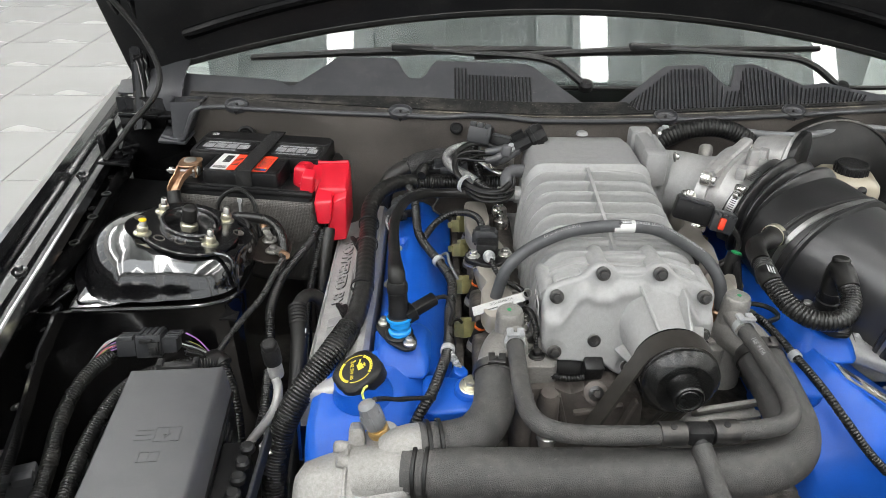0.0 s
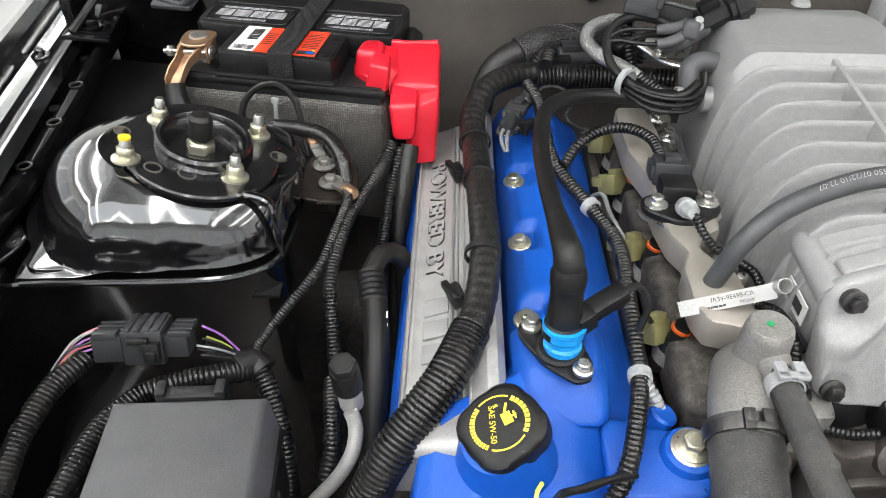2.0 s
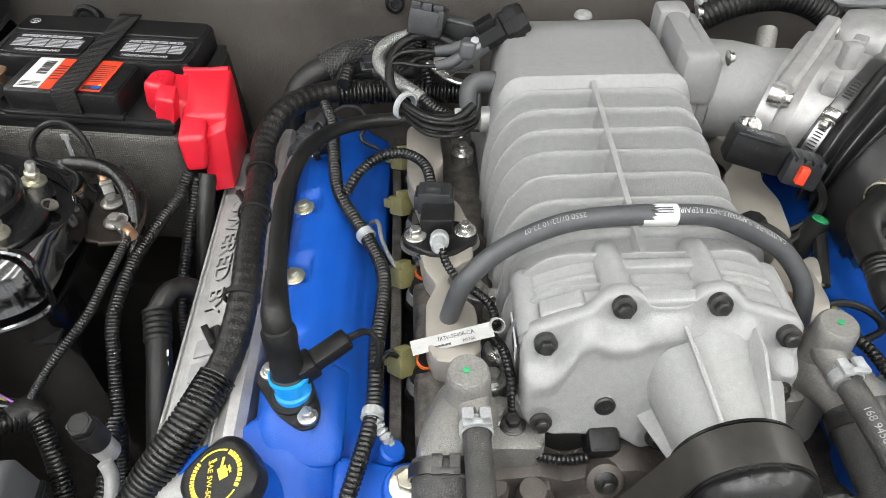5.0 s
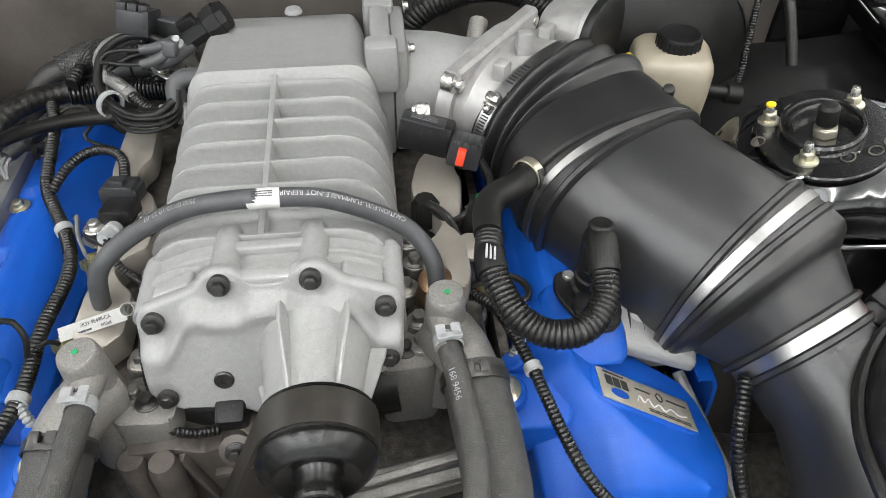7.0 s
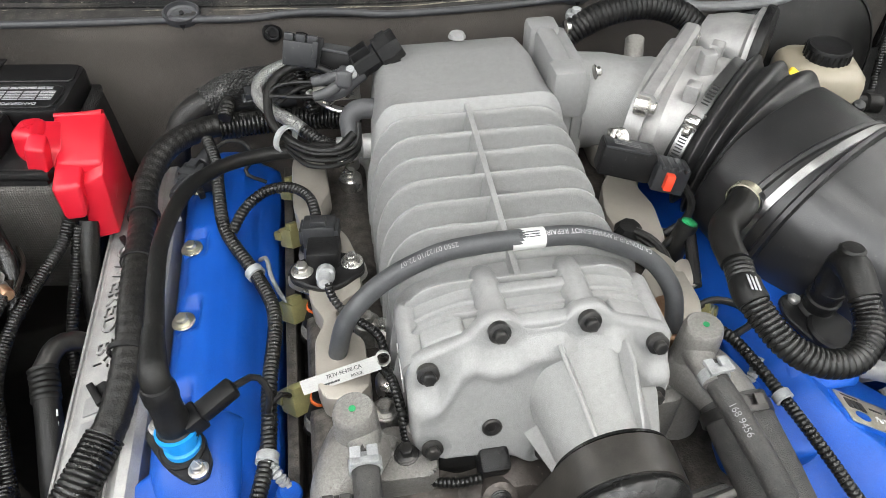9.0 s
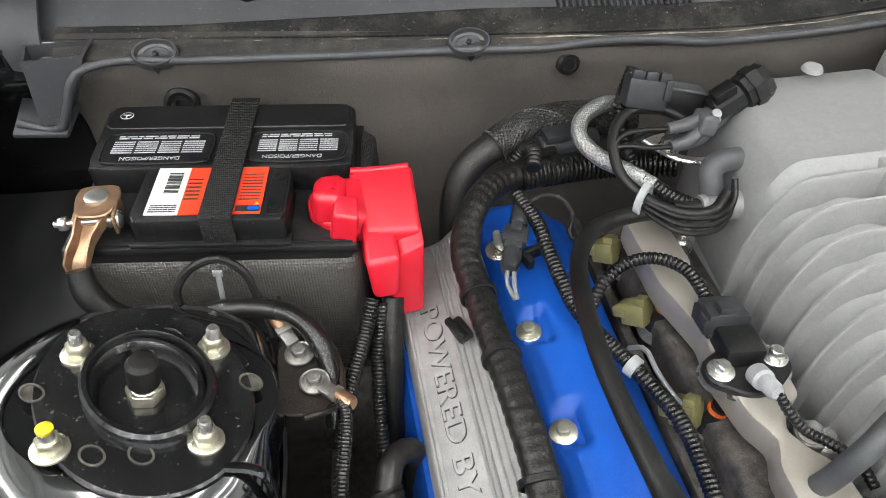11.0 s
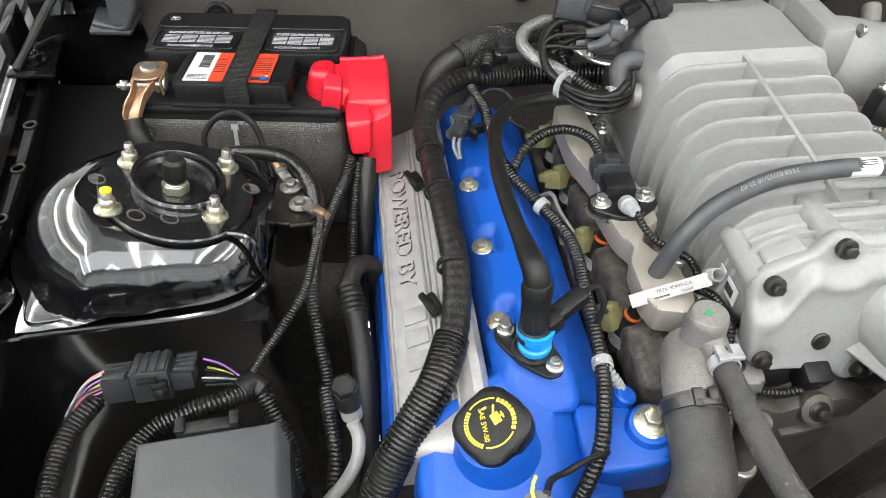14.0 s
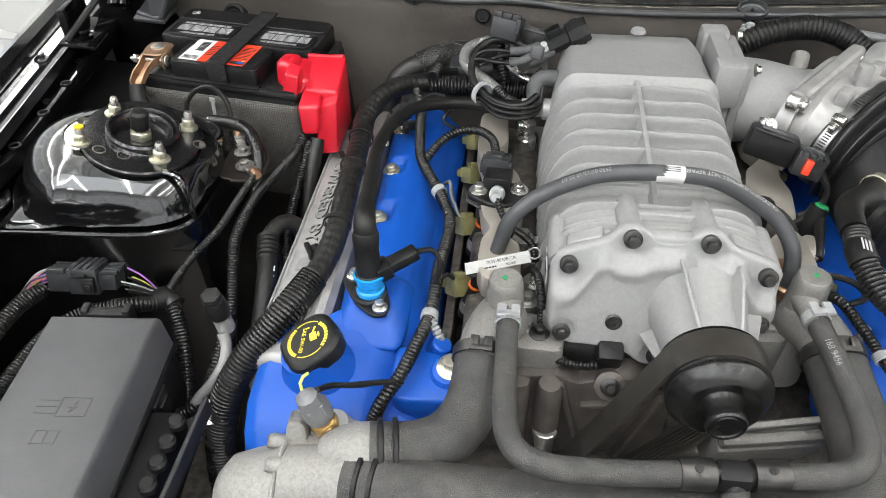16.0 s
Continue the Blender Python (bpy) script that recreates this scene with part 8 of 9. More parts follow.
def fuel_rail(sgn):
    fix = sided(sgn)
    r = thing("fuel_rail", "nickel-plated stepped fuel rail beside the supercharger", "fuel rail", (0.065 if sgn > 0 else 2 * CX - 0.065, 0.87, 0.86), "fuel rails")
    part("rail", fix(at(prism(rounded(RAILP, 4, 0.2), 0.028, 0.003, 2), -0.004, 0, 0.868)), RAIL, r, angle=28)
    part("lower_runner", fix(at(box(0.075, 0.40, 0.05, 0.012, 3), 0.075, 0.87, 0.830)), CAST_DARK, r)
    part("gasket_edge", fix(at(box(0.010, 0.46, 0.06, 0.002), 0.0215, 0.87, 0.80)), CAST_DARK, r)
    for y in (1.057, 1.019, 0.80, 0.745):
        part("bolt", fix(at(join(lathe([(0.0125, -0.014), (0.0125, 0.0), (0.011, 0.002)], 20), at(washer_bolt(0.0065, 0.007), 0, 0, 0.0)), 0.094 if y > 0.9 else 0.107, y, 0.868)), STEEL, r)
    for x, y, z in ((0.330, 0.824, 0.880), (0.335, 0.800, 0.876), (0.334, 0.734, 0.871), (0.334, 0.711, 0.868)) if sgn < 0 else ((0.094, 0.803, 0.876), (0.100, 0.716, 0.868), (0.100, 0.684, 0.864), (0.071, 0.674, 0.866)):
        part("manifold_bolt", at(join(lathe([(0.0135, -0.045), (0.0125, -0.004), (0.0115, 0.0), (0.006, 0.0002)], 20), at(washer_bolt(0.0064, 0.0075), 0, 0, 0.0)), x, y, z), STEEL_DULL, r, "dull steel bolt on its boss")
    for y in (1.03, 0.953, 0.851, 0.750):
        inj = thing("injector", "fuel injector with olive plastic connector and orange seal", "injector", (0.03 if sgn > 0 else 2 * CX - 0.03, y if sgn > 0 else y + 0.032, 0.83), "injectors")
        part("connector", fix(at(join(box(0.020, 0.022, 0.020, 0.002), at(box(0.012, 0.010, 0.008, 0.001), -0.002, -0.006, 0.012), at(box(0.024, 0.012, 0.010, 0.002), 0.0, 0.012, 0.002)), 0.028, y, 0.850, -25, 15, 35)), TANCLIP, inj, "olive plastic connector")
        part("barrel", fix(aim(lathe([(0.0085, -0.03), (0.0085, 0.0), (0.007, 0.004), (0.007, 0.02)], 16), (0.044, y - 0.008, 0.845), (0.25, 0, 1))), RUBBER, inj)
        part("seal", fix(aim(ring(0.0062, 0.004, 0.0018, 20), (0.0475, y - 0.008, 0.860), (0.25, 0, 1))), ORANGE, inj, "orange seal ring")
        part("port", fix(aim(lathe([(0.016, 0), (0.015, 0.010), (0.011, 0.0101), (0.010, 0.0)], 20), (0.046, y - 0.008, 0.826), (0.2, 0, 1))), CAST, inj)
    return r


fuel_rail(1)
fuel_rail(-1)

rs = thing("rail_sensor", "black rail pressure sensor with grey plug between two bolts", "sensor", (0.065, 0.86, 0.89))
part("base", at(join(prism(rounded([(-0.034, -0.010), (-0.010, -0.026), (0.010, -0.026), (0.034, -0.008), (0.032, 0.010), (0.008, 0.020), (-0.010, 0.020), (-0.034, 0.008)], 4, 0.3), 0.008, 0.0015, 1)), 0.064, 0.853, 0.893), PLASTIC, rs)
part("gasket", at(prism(rounded([(-0.036, -0.011), (-0.010, -0.028), (0.010, -0.028), (0.036, -0.009), (0.034, 0.011), (0.008, 0.022), (-0.010, 0.022), (-0.036, 0.009)], 4, 0.3), 0.002, 0), 0.064, 0.853, 0.8905), STEEL, rs)
part("body", at(box(0.030, 0.032, 0.018, 0.003), 0.062, 0.868, 0.905, -8, 0, -6), PLASTIC, rs)
part("plug", at(join(box(0.030, 0.026, 0.022, 0.002), at(box(0.014, 0.014, 0.006, 0.001), 0, -0.004, 0.013), at(box(0.006, 0.024, 0.014, 0.001), -0.015, 0, 0), at(box(0.006, 0.024, 0.014, 0.001), 0.015, 0, 0)), 0.060, 0.893, 0.908, -12, 0, -6), DGREY, rs, "dark grey wire plug")
for x, y in ((0.0415, 0.851), (0.0865, 0.856)):
    part("bolt", at(washer_bolt(0.0058, 0.006), x, y, 0.9005), STEEL, rs)
part("vacuum_cap", aim(join(lathe([(0.0065, 0), (0.0085, 0.002), (0.0085, 0.012), (0.0065, 0.014), (0.0065, 0.026), (0.0045, 0.03)], 16)), (0.063, 0.843, 0.905), (-0.05, -0.75, 0.35)), LGREYP, rs, "light grey cap")
part("lead", tube([(0.064, 0.818, 0.915), (0.068, 0.806, 0.908), (0.078, 0.795, 0.899), (0.090, 0.786, 0.896), (0.102, 0.770, 0.896), (0.106, 0.752, 0.890)], 0.0040, 10, corr=(0.0035, 0.0008)), LOOM, rs)
tg = thing("part_tag", "white paper part tag wrapped round a lead", "tag", (0.065, 0.74, 0.88))
TGM = pose(0.0680, 0.7305, 0.9030, 0, -23, -4) @ pose(0, 0, 0, 44, 0, 0)
bm = box(0.068, 0.0115, 0.0006, 0)
bm.transform(TGM)
part("paper", bm, PAPER, tg)
bm = at(lettering("7R3V-9E498-CA", 0.0046, 0.0001), 0.004, 0.0018, 0.0006)
bm.transform(TGM)
part("code", bm, INK, tg)
bm = at(lettering("M536K", 0.0036, 0.0001), 0.014, -0.0032, 0.0006)
bm.transform(TGM)
part("code", bm, INK, tg)
bm = at(bars(1, 0.018, 0.002, 0.0002, 2, 0.8), -0.010, -0.0032, 0.0006)
bm.transform(TGM)
part("print", bm, INK, tg)
part("wrap", at(ring(0.005, 0.015, 0.0006, 20), 0.1025, 0.7300, 0.9185, 44, 0, 0), PAPER, tg)

# ---- cluster at the firewall behind the passenger bank ----
sv = thing("braided_hose", "grey pipe running into a black braided sleeve", "hose", (-0.05, 1.14, 0.88))
part("sleeve", tube([(-0.060, 1.136, 0.905), (-0.035, 1.146, 0.914), (0.0, 1.153, 0.917), (0.045, 1.157, 0.913), (0.09, 1.156, 0.903)], [0.0175, 0.0158, 0.0156, 0.0156, 0.0156], 22, 0.004, wob=0.05), BRAID, sv)
core = spline([(-0.060, 1.136, 0.905), (-0.035, 1.146, 0.914), (0.0, 1.153, 0.917), (0.045, 1.157, 0.913), (0.09, 1.156, 0.903)], 0.005)
for k in range(20):
    for w in (1, -1):
        line = []
        for i, (p, u, s) in enumerate(core):
            t = (core[min(i + 1, len(core) - 1)][0] - core[max(i - 1, 0)][0]).normalized()
            side = t.cross(Vector((0, 0, 1))).normalized()
            a = 2 * math.pi * k / 20 + w * s * 42
            r = 0.0162 + (0.0018 if i == 0 else 0)
            line.append(p + r * (side * math.cos(a) + side.cross(t) * math.sin(a)))
        part("strand", tube(line, 0.0009, 4, 0.005), STRAND, sv)
part("pipe", tube([(-0.105, 1.10, 0.80), (-0.103, 1.112, 0.85), (-0.094, 1.122, 0.882), (-0.076, 1.130, 0.900), (-0.05, 1.140, 0.908)], 0.0148, 16, 0.008), HOSE_DARK, sv)
fo = thing("foil_hose", "silver foil wrapped vacuum hose loop", "hose", (0.04, 1.08, 0.92))
part("hose", tube([(0.062, 1.128, 0.945), (0.040, 1.122, 0.952), (0.014, 1.106, 0.950), (0.006, 1.085, 0.944), (0.016, 1.060, 0.940), (0.035, 1.040, 0.937), (0.052, 1.020, 0.934)], 0.0075, 16, 0.003, wob=0.05), FOIL, fo)
part("tail", tube([(0.045, 1.028, 0.936), (0.065, 1.008, 0.930), (0.085, 0.995, 0.926), (0.10, 0.985, 0.922)], 0.007, 12, corr=(0.004, 0.001)), LOOM, fo)
vh = thing("vacuum_lines", "thin black vacuum lines looped by the throttle solenoid", "hose", (0.06, 1.05, 0.94))
part("loop", tube([(0.098, 1.062, 0.965), (0.070, 1.075, 0.974), (0.042, 1.075, 0.974), (0.022, 1.055, 0.966), (0.020, 1.025, 0.950), (0.036, 1.000, 0.940), (0.060, 0.982, 0.936), (0.085, 0.978, 0.938), (0.102, 0.990, 0.945)], 0.0047, 12, 0.005), RUBBER, vh)
for k, dz in enumerate((0.001, -0.004, -0.009)):
    part("line", tube([(0.034, 0.998, 0.938 + dz), (0.055, 0.978 - 0.004 * k, 0.936 + dz), (0.085, 0.972 - 0.003 * k, 0.936 + dz), (0.105, 0.982, 0.940 + dz), (0.108, 0.995, 0.955)], 0.0025, 8), RUBBER, vh)
part("tie", aim(ring(0.0125, 0.007, 0.002, 20), (0.034, 1.002, 0.938), (0.6, -0.6, 0)), LGREYP, vh)
part("line", tube([(0.098, 1.050, 0.962), (0.075, 1.058, 0.964), (0.05, 1.055, 0.962), (0.028, 1.040, 0.956)], 0.003, 8), RUBBER, vh)
for q, (a, b, c) in enumerate((((0.060, 1.118, 0.990), (0.052, 1.112, 0.955), (0.062, 1.085, 0.910)),)):
    part("loom", tube([a, b, (0.056, 1.10, 0.93), c], 0.0068, 12, corr=(0.0045, 0.0014)), LOOM, vh)
vt = thing("twin_line_connector", "grey plastic twin connector holding two vacuum lines", "connector", (0.085, 1.052, 0.975))
for q in (0, 1):
    part("port", tube([(0.066, 1.046 - 0.012 * q, 0.974 - 0.010 * q), (0.082, 1.046 - 0.010 * q, 0.976 - 0.009 * q), (0.096, 1.050 - 0.006 * q, 0.978 - 0.006 * q)], [0.0050, 0.0058, 0.0062], 14, 0.004), PLASTIC_GREY, vt)
    part("line", tube([(0.068, 1.046 - 0.012 * q, 0.974 - 0.010 * q), (0.048, 1.048 - 0.012 * q, 0.974 - 0.010 * q), (0.030, 1.050 - 0.008 * q, 0.970 - 0.006 * q), (0.016, 1.045, 0.960)], 0.0022, 8, 0.005), RUBBER, vt)
part("yoke", at(box(0.016, 0.026, 0.018, 0.004, 3), 0.100, 1.047, 0.976, -14, 6, -12), PLASTIC_GREY, vt)
part("rivet", aim(lathe([(0.0042, 0), (0.0042, 0.002), (0.002, 0.003)], 14), (0.106, 1.044, 0.9855), (0, -0.5, 1)), LGREYP, vt)
so = thing("boost_solenoid", "black bypass solenoid block with wire plugs", "solenoid", (0.10, 1.08, 0.96))
part("plug", at(join(box(0.036, 0.026, 0.026, 0.002), *[at(box(0.010, 0.006, 0.008, 0.001), -0.012 + 0.012 * k, -0.010, 0.016) for k in range(3)], at(box(0.006, 0.030, 0.018, 0.001), 0.016, 0, 0.006), at(box(0.030, 0.010, 0.030, 0.002), 0, 0.012, 0)), 0.059, 1.086, 0.986, -20, 6, -14), DGREY, so)
md = part("module", at(box(0.048, 0.038, 0.022, 0.003), 0.098, 1.098, 0.968, -18, 8, -14), PLASTIC, so)
part("module_lid", at(box(0.038, 0.028, 0.003, 0.001), 0.100, 1.095, 0.9805, -18, 8, -14), PLASTIC_GREY, md)
part("bracket", join(tube([(0.060, 1.075, 0.945), (0.085, 1.050, 0.938), (0.115, 1.040, 0.938), (0.13, 1.05, 0.94)], 0.005, 10, 0.006, flat=0.6), at(box(0.05, 0.003, 0.026, 0.001), 0.09, 1.072, 0.945, 10), at(hexhead(0.006, 0.006, 0.003), 0.078, 1.055, 0.944)), STEEL, so, "zinc mounting bracket")
part("valve", aim(join(lathe([(0.011, -0.022), (0.013, -0.020), (0.013, 0.006), (0.0165, 0.008), (0.0165, 0.030), (0.015, 0.032)], 8), lathe([(0.0185, 0.014), (0.0185, 0.024)], 8), at(box(0.012, 0.012, 0.020, 0.001), 0, 0.014, -0.008)), (0.130, 1.062, 0.986), (0.55, 0.1, 0.28)), PLASTIC, so)
part("elbow", join(tube([(0.078, 1.048, 0.955), (0.094, 1.044, 0.964), (0.106, 1.054, 0.970), (0.118, 1.058, 0.976)], [0.007, 0.009, 0.011, 0.011], 12, 0.005)), PLASTIC_GREY, so)
part("ball_stud", aim(lathe([(0.0055, 0), (0.0055, 0.003), (0.003, 0.0045)], 14), (0.107, 1.047, 0.978), (0, -0.6, 1)), LGREYP, so)
ve = thing("bypass_elbow", "dark grey plastic bypass elbow at the supercharger side", "hose", (0.11, 1.02, 0.94))
part("elbow", tube([(0.126, 1.022, 0.952), (0.110, 1.022, 0.952), (0.100, 1.018, 0.946), (0.100, 1.008, 0.932), (0.102, 1.0, 0.915)], 0.0105, 14, 0.004), PLASTIC_GREY, ve)
cn = thing("harness_connector", "black inline connector clipped to the harness", "connector", (-0.065, 1.02, 0.87))
cd = Vector((-0.021, -0.050, 0.0)).normalized()
cp = Vector((-0.060, 1.038, 0.893))
part("cap", aim(lathe([(0.0075, -0.012), (0.0085, -0.010), (0.0085, 0.012), (0.0075, 0.014)], 12), cp - cd * 0.010, cd), DGREY, cn)
part("body", aim(join(at(box(0.016, 0.016, 0.030, 0.002), 0, 0, 0.024), at(box(0.022, 0.006, 0.018, 0.001), 0, 0.006, 0.022), at(box(0.010, 0.006, 0.012, 0.001), 0, 0.010, 0.016)), cp, cd), DGREY, cn)
part("tail", aim(lathe([(0.0085, 0.036), (0.0085, 0.054), (0.0065, 0.060)], 12), cp, cd), DGREY, cn)
part("clip", at(join(box(0.020, 0.006, 0.012, 0.001), at(box(0.006, 0.014, 0.010, 0.001), -0.008, -0.006, 0)), -0.056, 1.008, 0.884, 0, 0, 20), PLASTIC, cn)
for dx in (-0.003, 0.003):
    part("wire", tube([(-0.081 + dx, 0.984, 0.892), (-0.084 + dx, 0.972, 0.889), (-0.081 + dx * 0.3, 0.962, 0.879)], 0.0020, 8), GREYP, cn)
part("wire", tube([(-0.050, 1.052, 0.896), (-0.034, 1.060, 0.902), (-0.016, 1.056, 0.900), (-0.008, 1.040, 0.892), (-0.016, 1.024, 0.884), (0.004, 1.020, 0.872)], 0.0022, 8), TAPE, cn)
c3 = thing("harness_connector", "dark grey round plug lying by the braided hose", "connector", (0.0, 1.12, 0.90))
part("barrel", aim(join(lathe([(0.012, -0.03), (0.014, -0.028), (0.014, 0.010), (0.012, 0.012), (0.012, 0.03)], 20), at(box(0.018, 0.010, 0.034, 0.001), 0, 0.014, -0.008)), (0.012, 1.128, 0.905), (1, 0.1, 0.05)), DGREY, c3)
part("latch", aim(join(at(box(0.026, 0.004, 0.026, 0.001), 0, 0, 0), at(box(0.008, 0.006, 0.034, 0.001), -0.010, 0.002, 0), at(box(0.008, 0.006, 0.034, 0.001), 0.010, 0.002, 0)), (-0.022, 1.122, 0.908), (1, 0.1, 0.05)), PLASTIC, c3)
cg = thing("corrugated_branch", "thick black corrugated loom crossing behind the engine", "wiring loom", (0.0, 1.09, 0.88), "wiring looms")
part("loom", tube([(-0.045, 1.095, 0.895), (-0.015, 1.102, 0.893), (0.03, 1.105, 0.892), (0.075, 1.098, 0.895), (0.11, 1.085, 0.90)], 0.0135, 16, corr=(0.0048, 0.002)), LOOM, cg)
part("loop", tube([(-0.035, 1.085, 0.915), (-0.030, 1.104, 0.920), (-0.034, 1.118, 0.912), (-0.045, 1.118, 0.895)], 0.0075, 12, corr=(0.0045, 0.001)), TAPE, cg)

# ---- driver's side ----
bh = thing("breather_hose", "black corrugated breather hose bending to the intake tube", "hose", (0.43, 0.72, 0.9), "breather hoses")
part("hose", tube([(0.395, 0.752, 0.950), (0.391, 0.728, 0.948), (0.396, 0.703, 0.941), (0.406, 0.680, 0.934), (0.425, 0.665, 0.929), (0.448, 0.662, 0.929), (0.466, 0.672, 0.932), (0.477, 0.690, 0.938), (0.480, 0.706, 0.944)], 0.0118, 20, corr=(0.0043, 0.0013)), LOOM, bh)
part("elbow", tube([(0.440, 0.832, 0.944), (0.425, 0.815, 0.947), (0.405, 0.798, 0.950), (0.397, 0.780, 0.951), (0.394, 0.755, 0.950)], [0.014, 0.0135, 0.013, 0.0125, 0.012], 18, 0.004), RUBBER, bh)
part("tag_band", tube([(0.3925, 0.735, 0.9485), (0.3915, 0.727, 0.9475), (0.393, 0.716, 0.9445)], 0.0128, 20, 0.003), RUBBER, bh, "black printed band")
part("tag_print", at(bars(3, 0.016, 0.010, 0.0006, 21, 0.5), 0.3912, 0.724, 0.9606, 12, 0, 80), PRINT, bh)
part("clamp", aim(ring(0.0145, 0.010, 0.0014, 28), (0.444, 0.837, 0.9435), (0.75, 0.62, -0.05)), NUTZ, bh, "brassy hose clamp")
part("mount_body", aim(lathe([(0.0165, -0.002), (0.0165, 0.006), (0.0135, 0.008), (0.0135, 0.016), (0.0150, 0.017), (0.0150, 0.021), (0.0128, 0.022), (0.0128, 0.030), (0.0142, 0.031), (0.0142, 0.036), (0.0115, 0.038), (0.0115, 0.046)], 28), (0.4865, 0.748, 0.882), (-0.02, -0.10, 1)), PLASTIC, bh, "ribbed black mounting body")
part("elbow_end", tube([(0.4845, 0.744, 0.915), (0.4845, 0.744, 0.940), (0.4840, 0.741, 0.949), (0.4830, 0.733, 0.953), (0.4820, 0.722, 0.951), (0.4805, 0.706, 0.945)], [0.0128, 0.0128, 0.0132, 0.0132, 0.0128, 0.0124], 22, 0.003), RUBBER, bh)
part("end_button", aim(lathe([(0.0105, -0.004), (0.0105, 0.002), (0.0085, 0.004), (0.003, 0.0044)], 24), (0.4840, 0.742, 0.962), (0, 0.15, 1)), RUBBER, bh)
part("flange", at(join(prism(rounded([(-0.030, 0.040), (-0.014, 0.044), (0.012, 0.024), (0.022, -0.010), (0.012, -0.022), (-0.006, -0.022), (-0.022, -0.006), (-0.034, 0.020)], 4, 0.3), 0.006, 0.0012, 1), lathe([(0.0215, 0), (0.0215, 0.009), (0.019, 0.011)], 30)), 0.487, 0.724, 0.876, 6, 6, 0), PLASTIC, bh)
for x, y in ((0.4695, 0.758),):
    part("bolt", at(join(lathe([(0.0085, 0), (0.0085, 0.003), (0.007, 0.004)], 20), at(hexhead(0.0058, 0.006, 0.003), 0, 0, 0.002)), x, y, 0.882), STEEL, bh)
bg = thing("nameplate", "brushed metal engine nameplate riveted to the blue cover", "nameplate", (0.505, 0.65, 0.855))
bx = Vector((0.849, -0.085, -0.521)).normalized()
bn = Vector((0.526, 0.056, 0.849))
bn = (bn - bx * bn.dot(bx)).normalized()
by = bn.cross(bx)
BGM = Matrix(((bx.x, by.x, bn.x, 0.5277), (bx.y, by.y, bn.y, 0.6672), (bx.z, by.z, bn.z, 0.8209), (0, 0, 0, 1)))


def on_bg(b, x=0, y=0, z=0):
    b.transform(BGM @ pose(x, y, z))
    return b


part("plate", on_bg(box(0.108, 0.0335, 0.0016, 0.0006)), BADGE, bg)
for k in range(3):
    part("emblem_bar", on_bg(at(box(0.0072, 0.0100, 0.0006, 0), -0.043 + k * 0.0088, 0.0045, 0.0011)), INK, bg)
part("oval_emblem", on_bg(lathe([(0.0098, 0), (0.0098, 0.0006), (0.002, 0.0008)], 28, 1, 0.46), -0.034, -0.0075, 0.0009), BLUE, bg, "blue oval emblem")
part("top_print", on_bg(bars(1, 0.024, 0.0016, 0.0005, 31, 0.9), -0.036, 0.0132, 0.0011), INK, bg)
for k, (px0, w) in enumerate(((-0.004, 0.018), (0.036, 0.024))):
    part("print", on_bg(bars(1, w, 0.0022, 0.0005, 32 + k, 0.8), px0, 0.0066, 0.0011), INK, bg)
part("numeral", on_bg(at(ring(0.0030, 0.0006, 0.0012, 20, 1, 1.2), 0.0155, 0.0062, 0.0012)), INK, bg)
part("print", on_bg(bars(2, 0.050, 0.0042, 0.0005, 34, 0.5), 0.022, -0.0128, 0.0011), INK, bg)
part("signature", on_bg(tube([(-0.014, -0.003, 0), (-0.010, 0.003, 0), (-0.006, -0.003, 0), (0.0, 0.003, 0), (0.004, -0.004, 0), (0.012, 0.001, 0), (0.018, -0.004, 0), (0.026, 0.001, 0), (0.034, -0.003, 0), (0.044, -0.001, 0)], 0.0007, 6, 0.002), 0, -0.0040, 0.0012), WHITEL, bg)
part("seat", on_bg(prism(rounded([(-0.060, -0.0215), (0.060, -0.0215), (0.060, 0.0215), (-0.060, 0.0215)], 5, 0.2), 0.008, 0.0025, 3), 0, 0, -0.0086), BLUE, bg)

l2 = thing("driver_loom", "thin black corrugated loom over the blue cover", "wiring loom", (0.43, 0.65, 0.85), "wiring looms")
part("loom", tube([(0.385, 0.760, 0.872), (0.402, 0.735, 0.878), (0.415, 0.705, 0.872), (0.424, 0.680, 0.866), (0.430, 0.650, 0.864), (0.438, 0.620, 0.858), (0.452, 0.592, 0.842), (0.475, 0.575, 0.815), (0.50, 0.565, 0.79)], 0.0055, 10, corr=(0.004, 0.0009)), LOOM, l2)
part("clip", aim(ring(0.006, 0.009, 0.0018, 20), (0.4245, 0.678, 0.8655), (0.2, -1, -0.05)), LGREYP, l2, "grey plastic clip")
part("wire_loop", tube([(0.385, 0.775, 0.865), (0.410, 0.785, 0.868), (0.432, 0.775, 0.868), (0.435, 0.755, 0.868), (0.415, 0.745, 0.866)], 0.0035, 8), TAPE, l2)
part("wire_loop", tube([(0.352, 0.852, 0.90), (0.370, 0.835, 0.895), (0.385, 0.842, 0.893), (0.400, 0.850, 0.905)], 0.0035, 8), TAPE, l2)
gc = thing("quick_coupling", "fuel line coupling with bright green lock ring", "coupling", (0.40, 0.85, 0.88))
part("ring", aim(lathe([(0.006, -0.004), (0.0075, -0.003), (0.0075, 0.003), (0.006, 0.004)], 22), (0.404, 0.847, 0.908), (0.3, 0.2, 1)), GREEN, gc, "bright green lock ring")
part("body", aim(lathe([(0.010, -0.05), (0.010, -0.006)], 18), (0.404, 0.847, 0.916), (0.3, 0.2, 1)), RUBBER, gc)
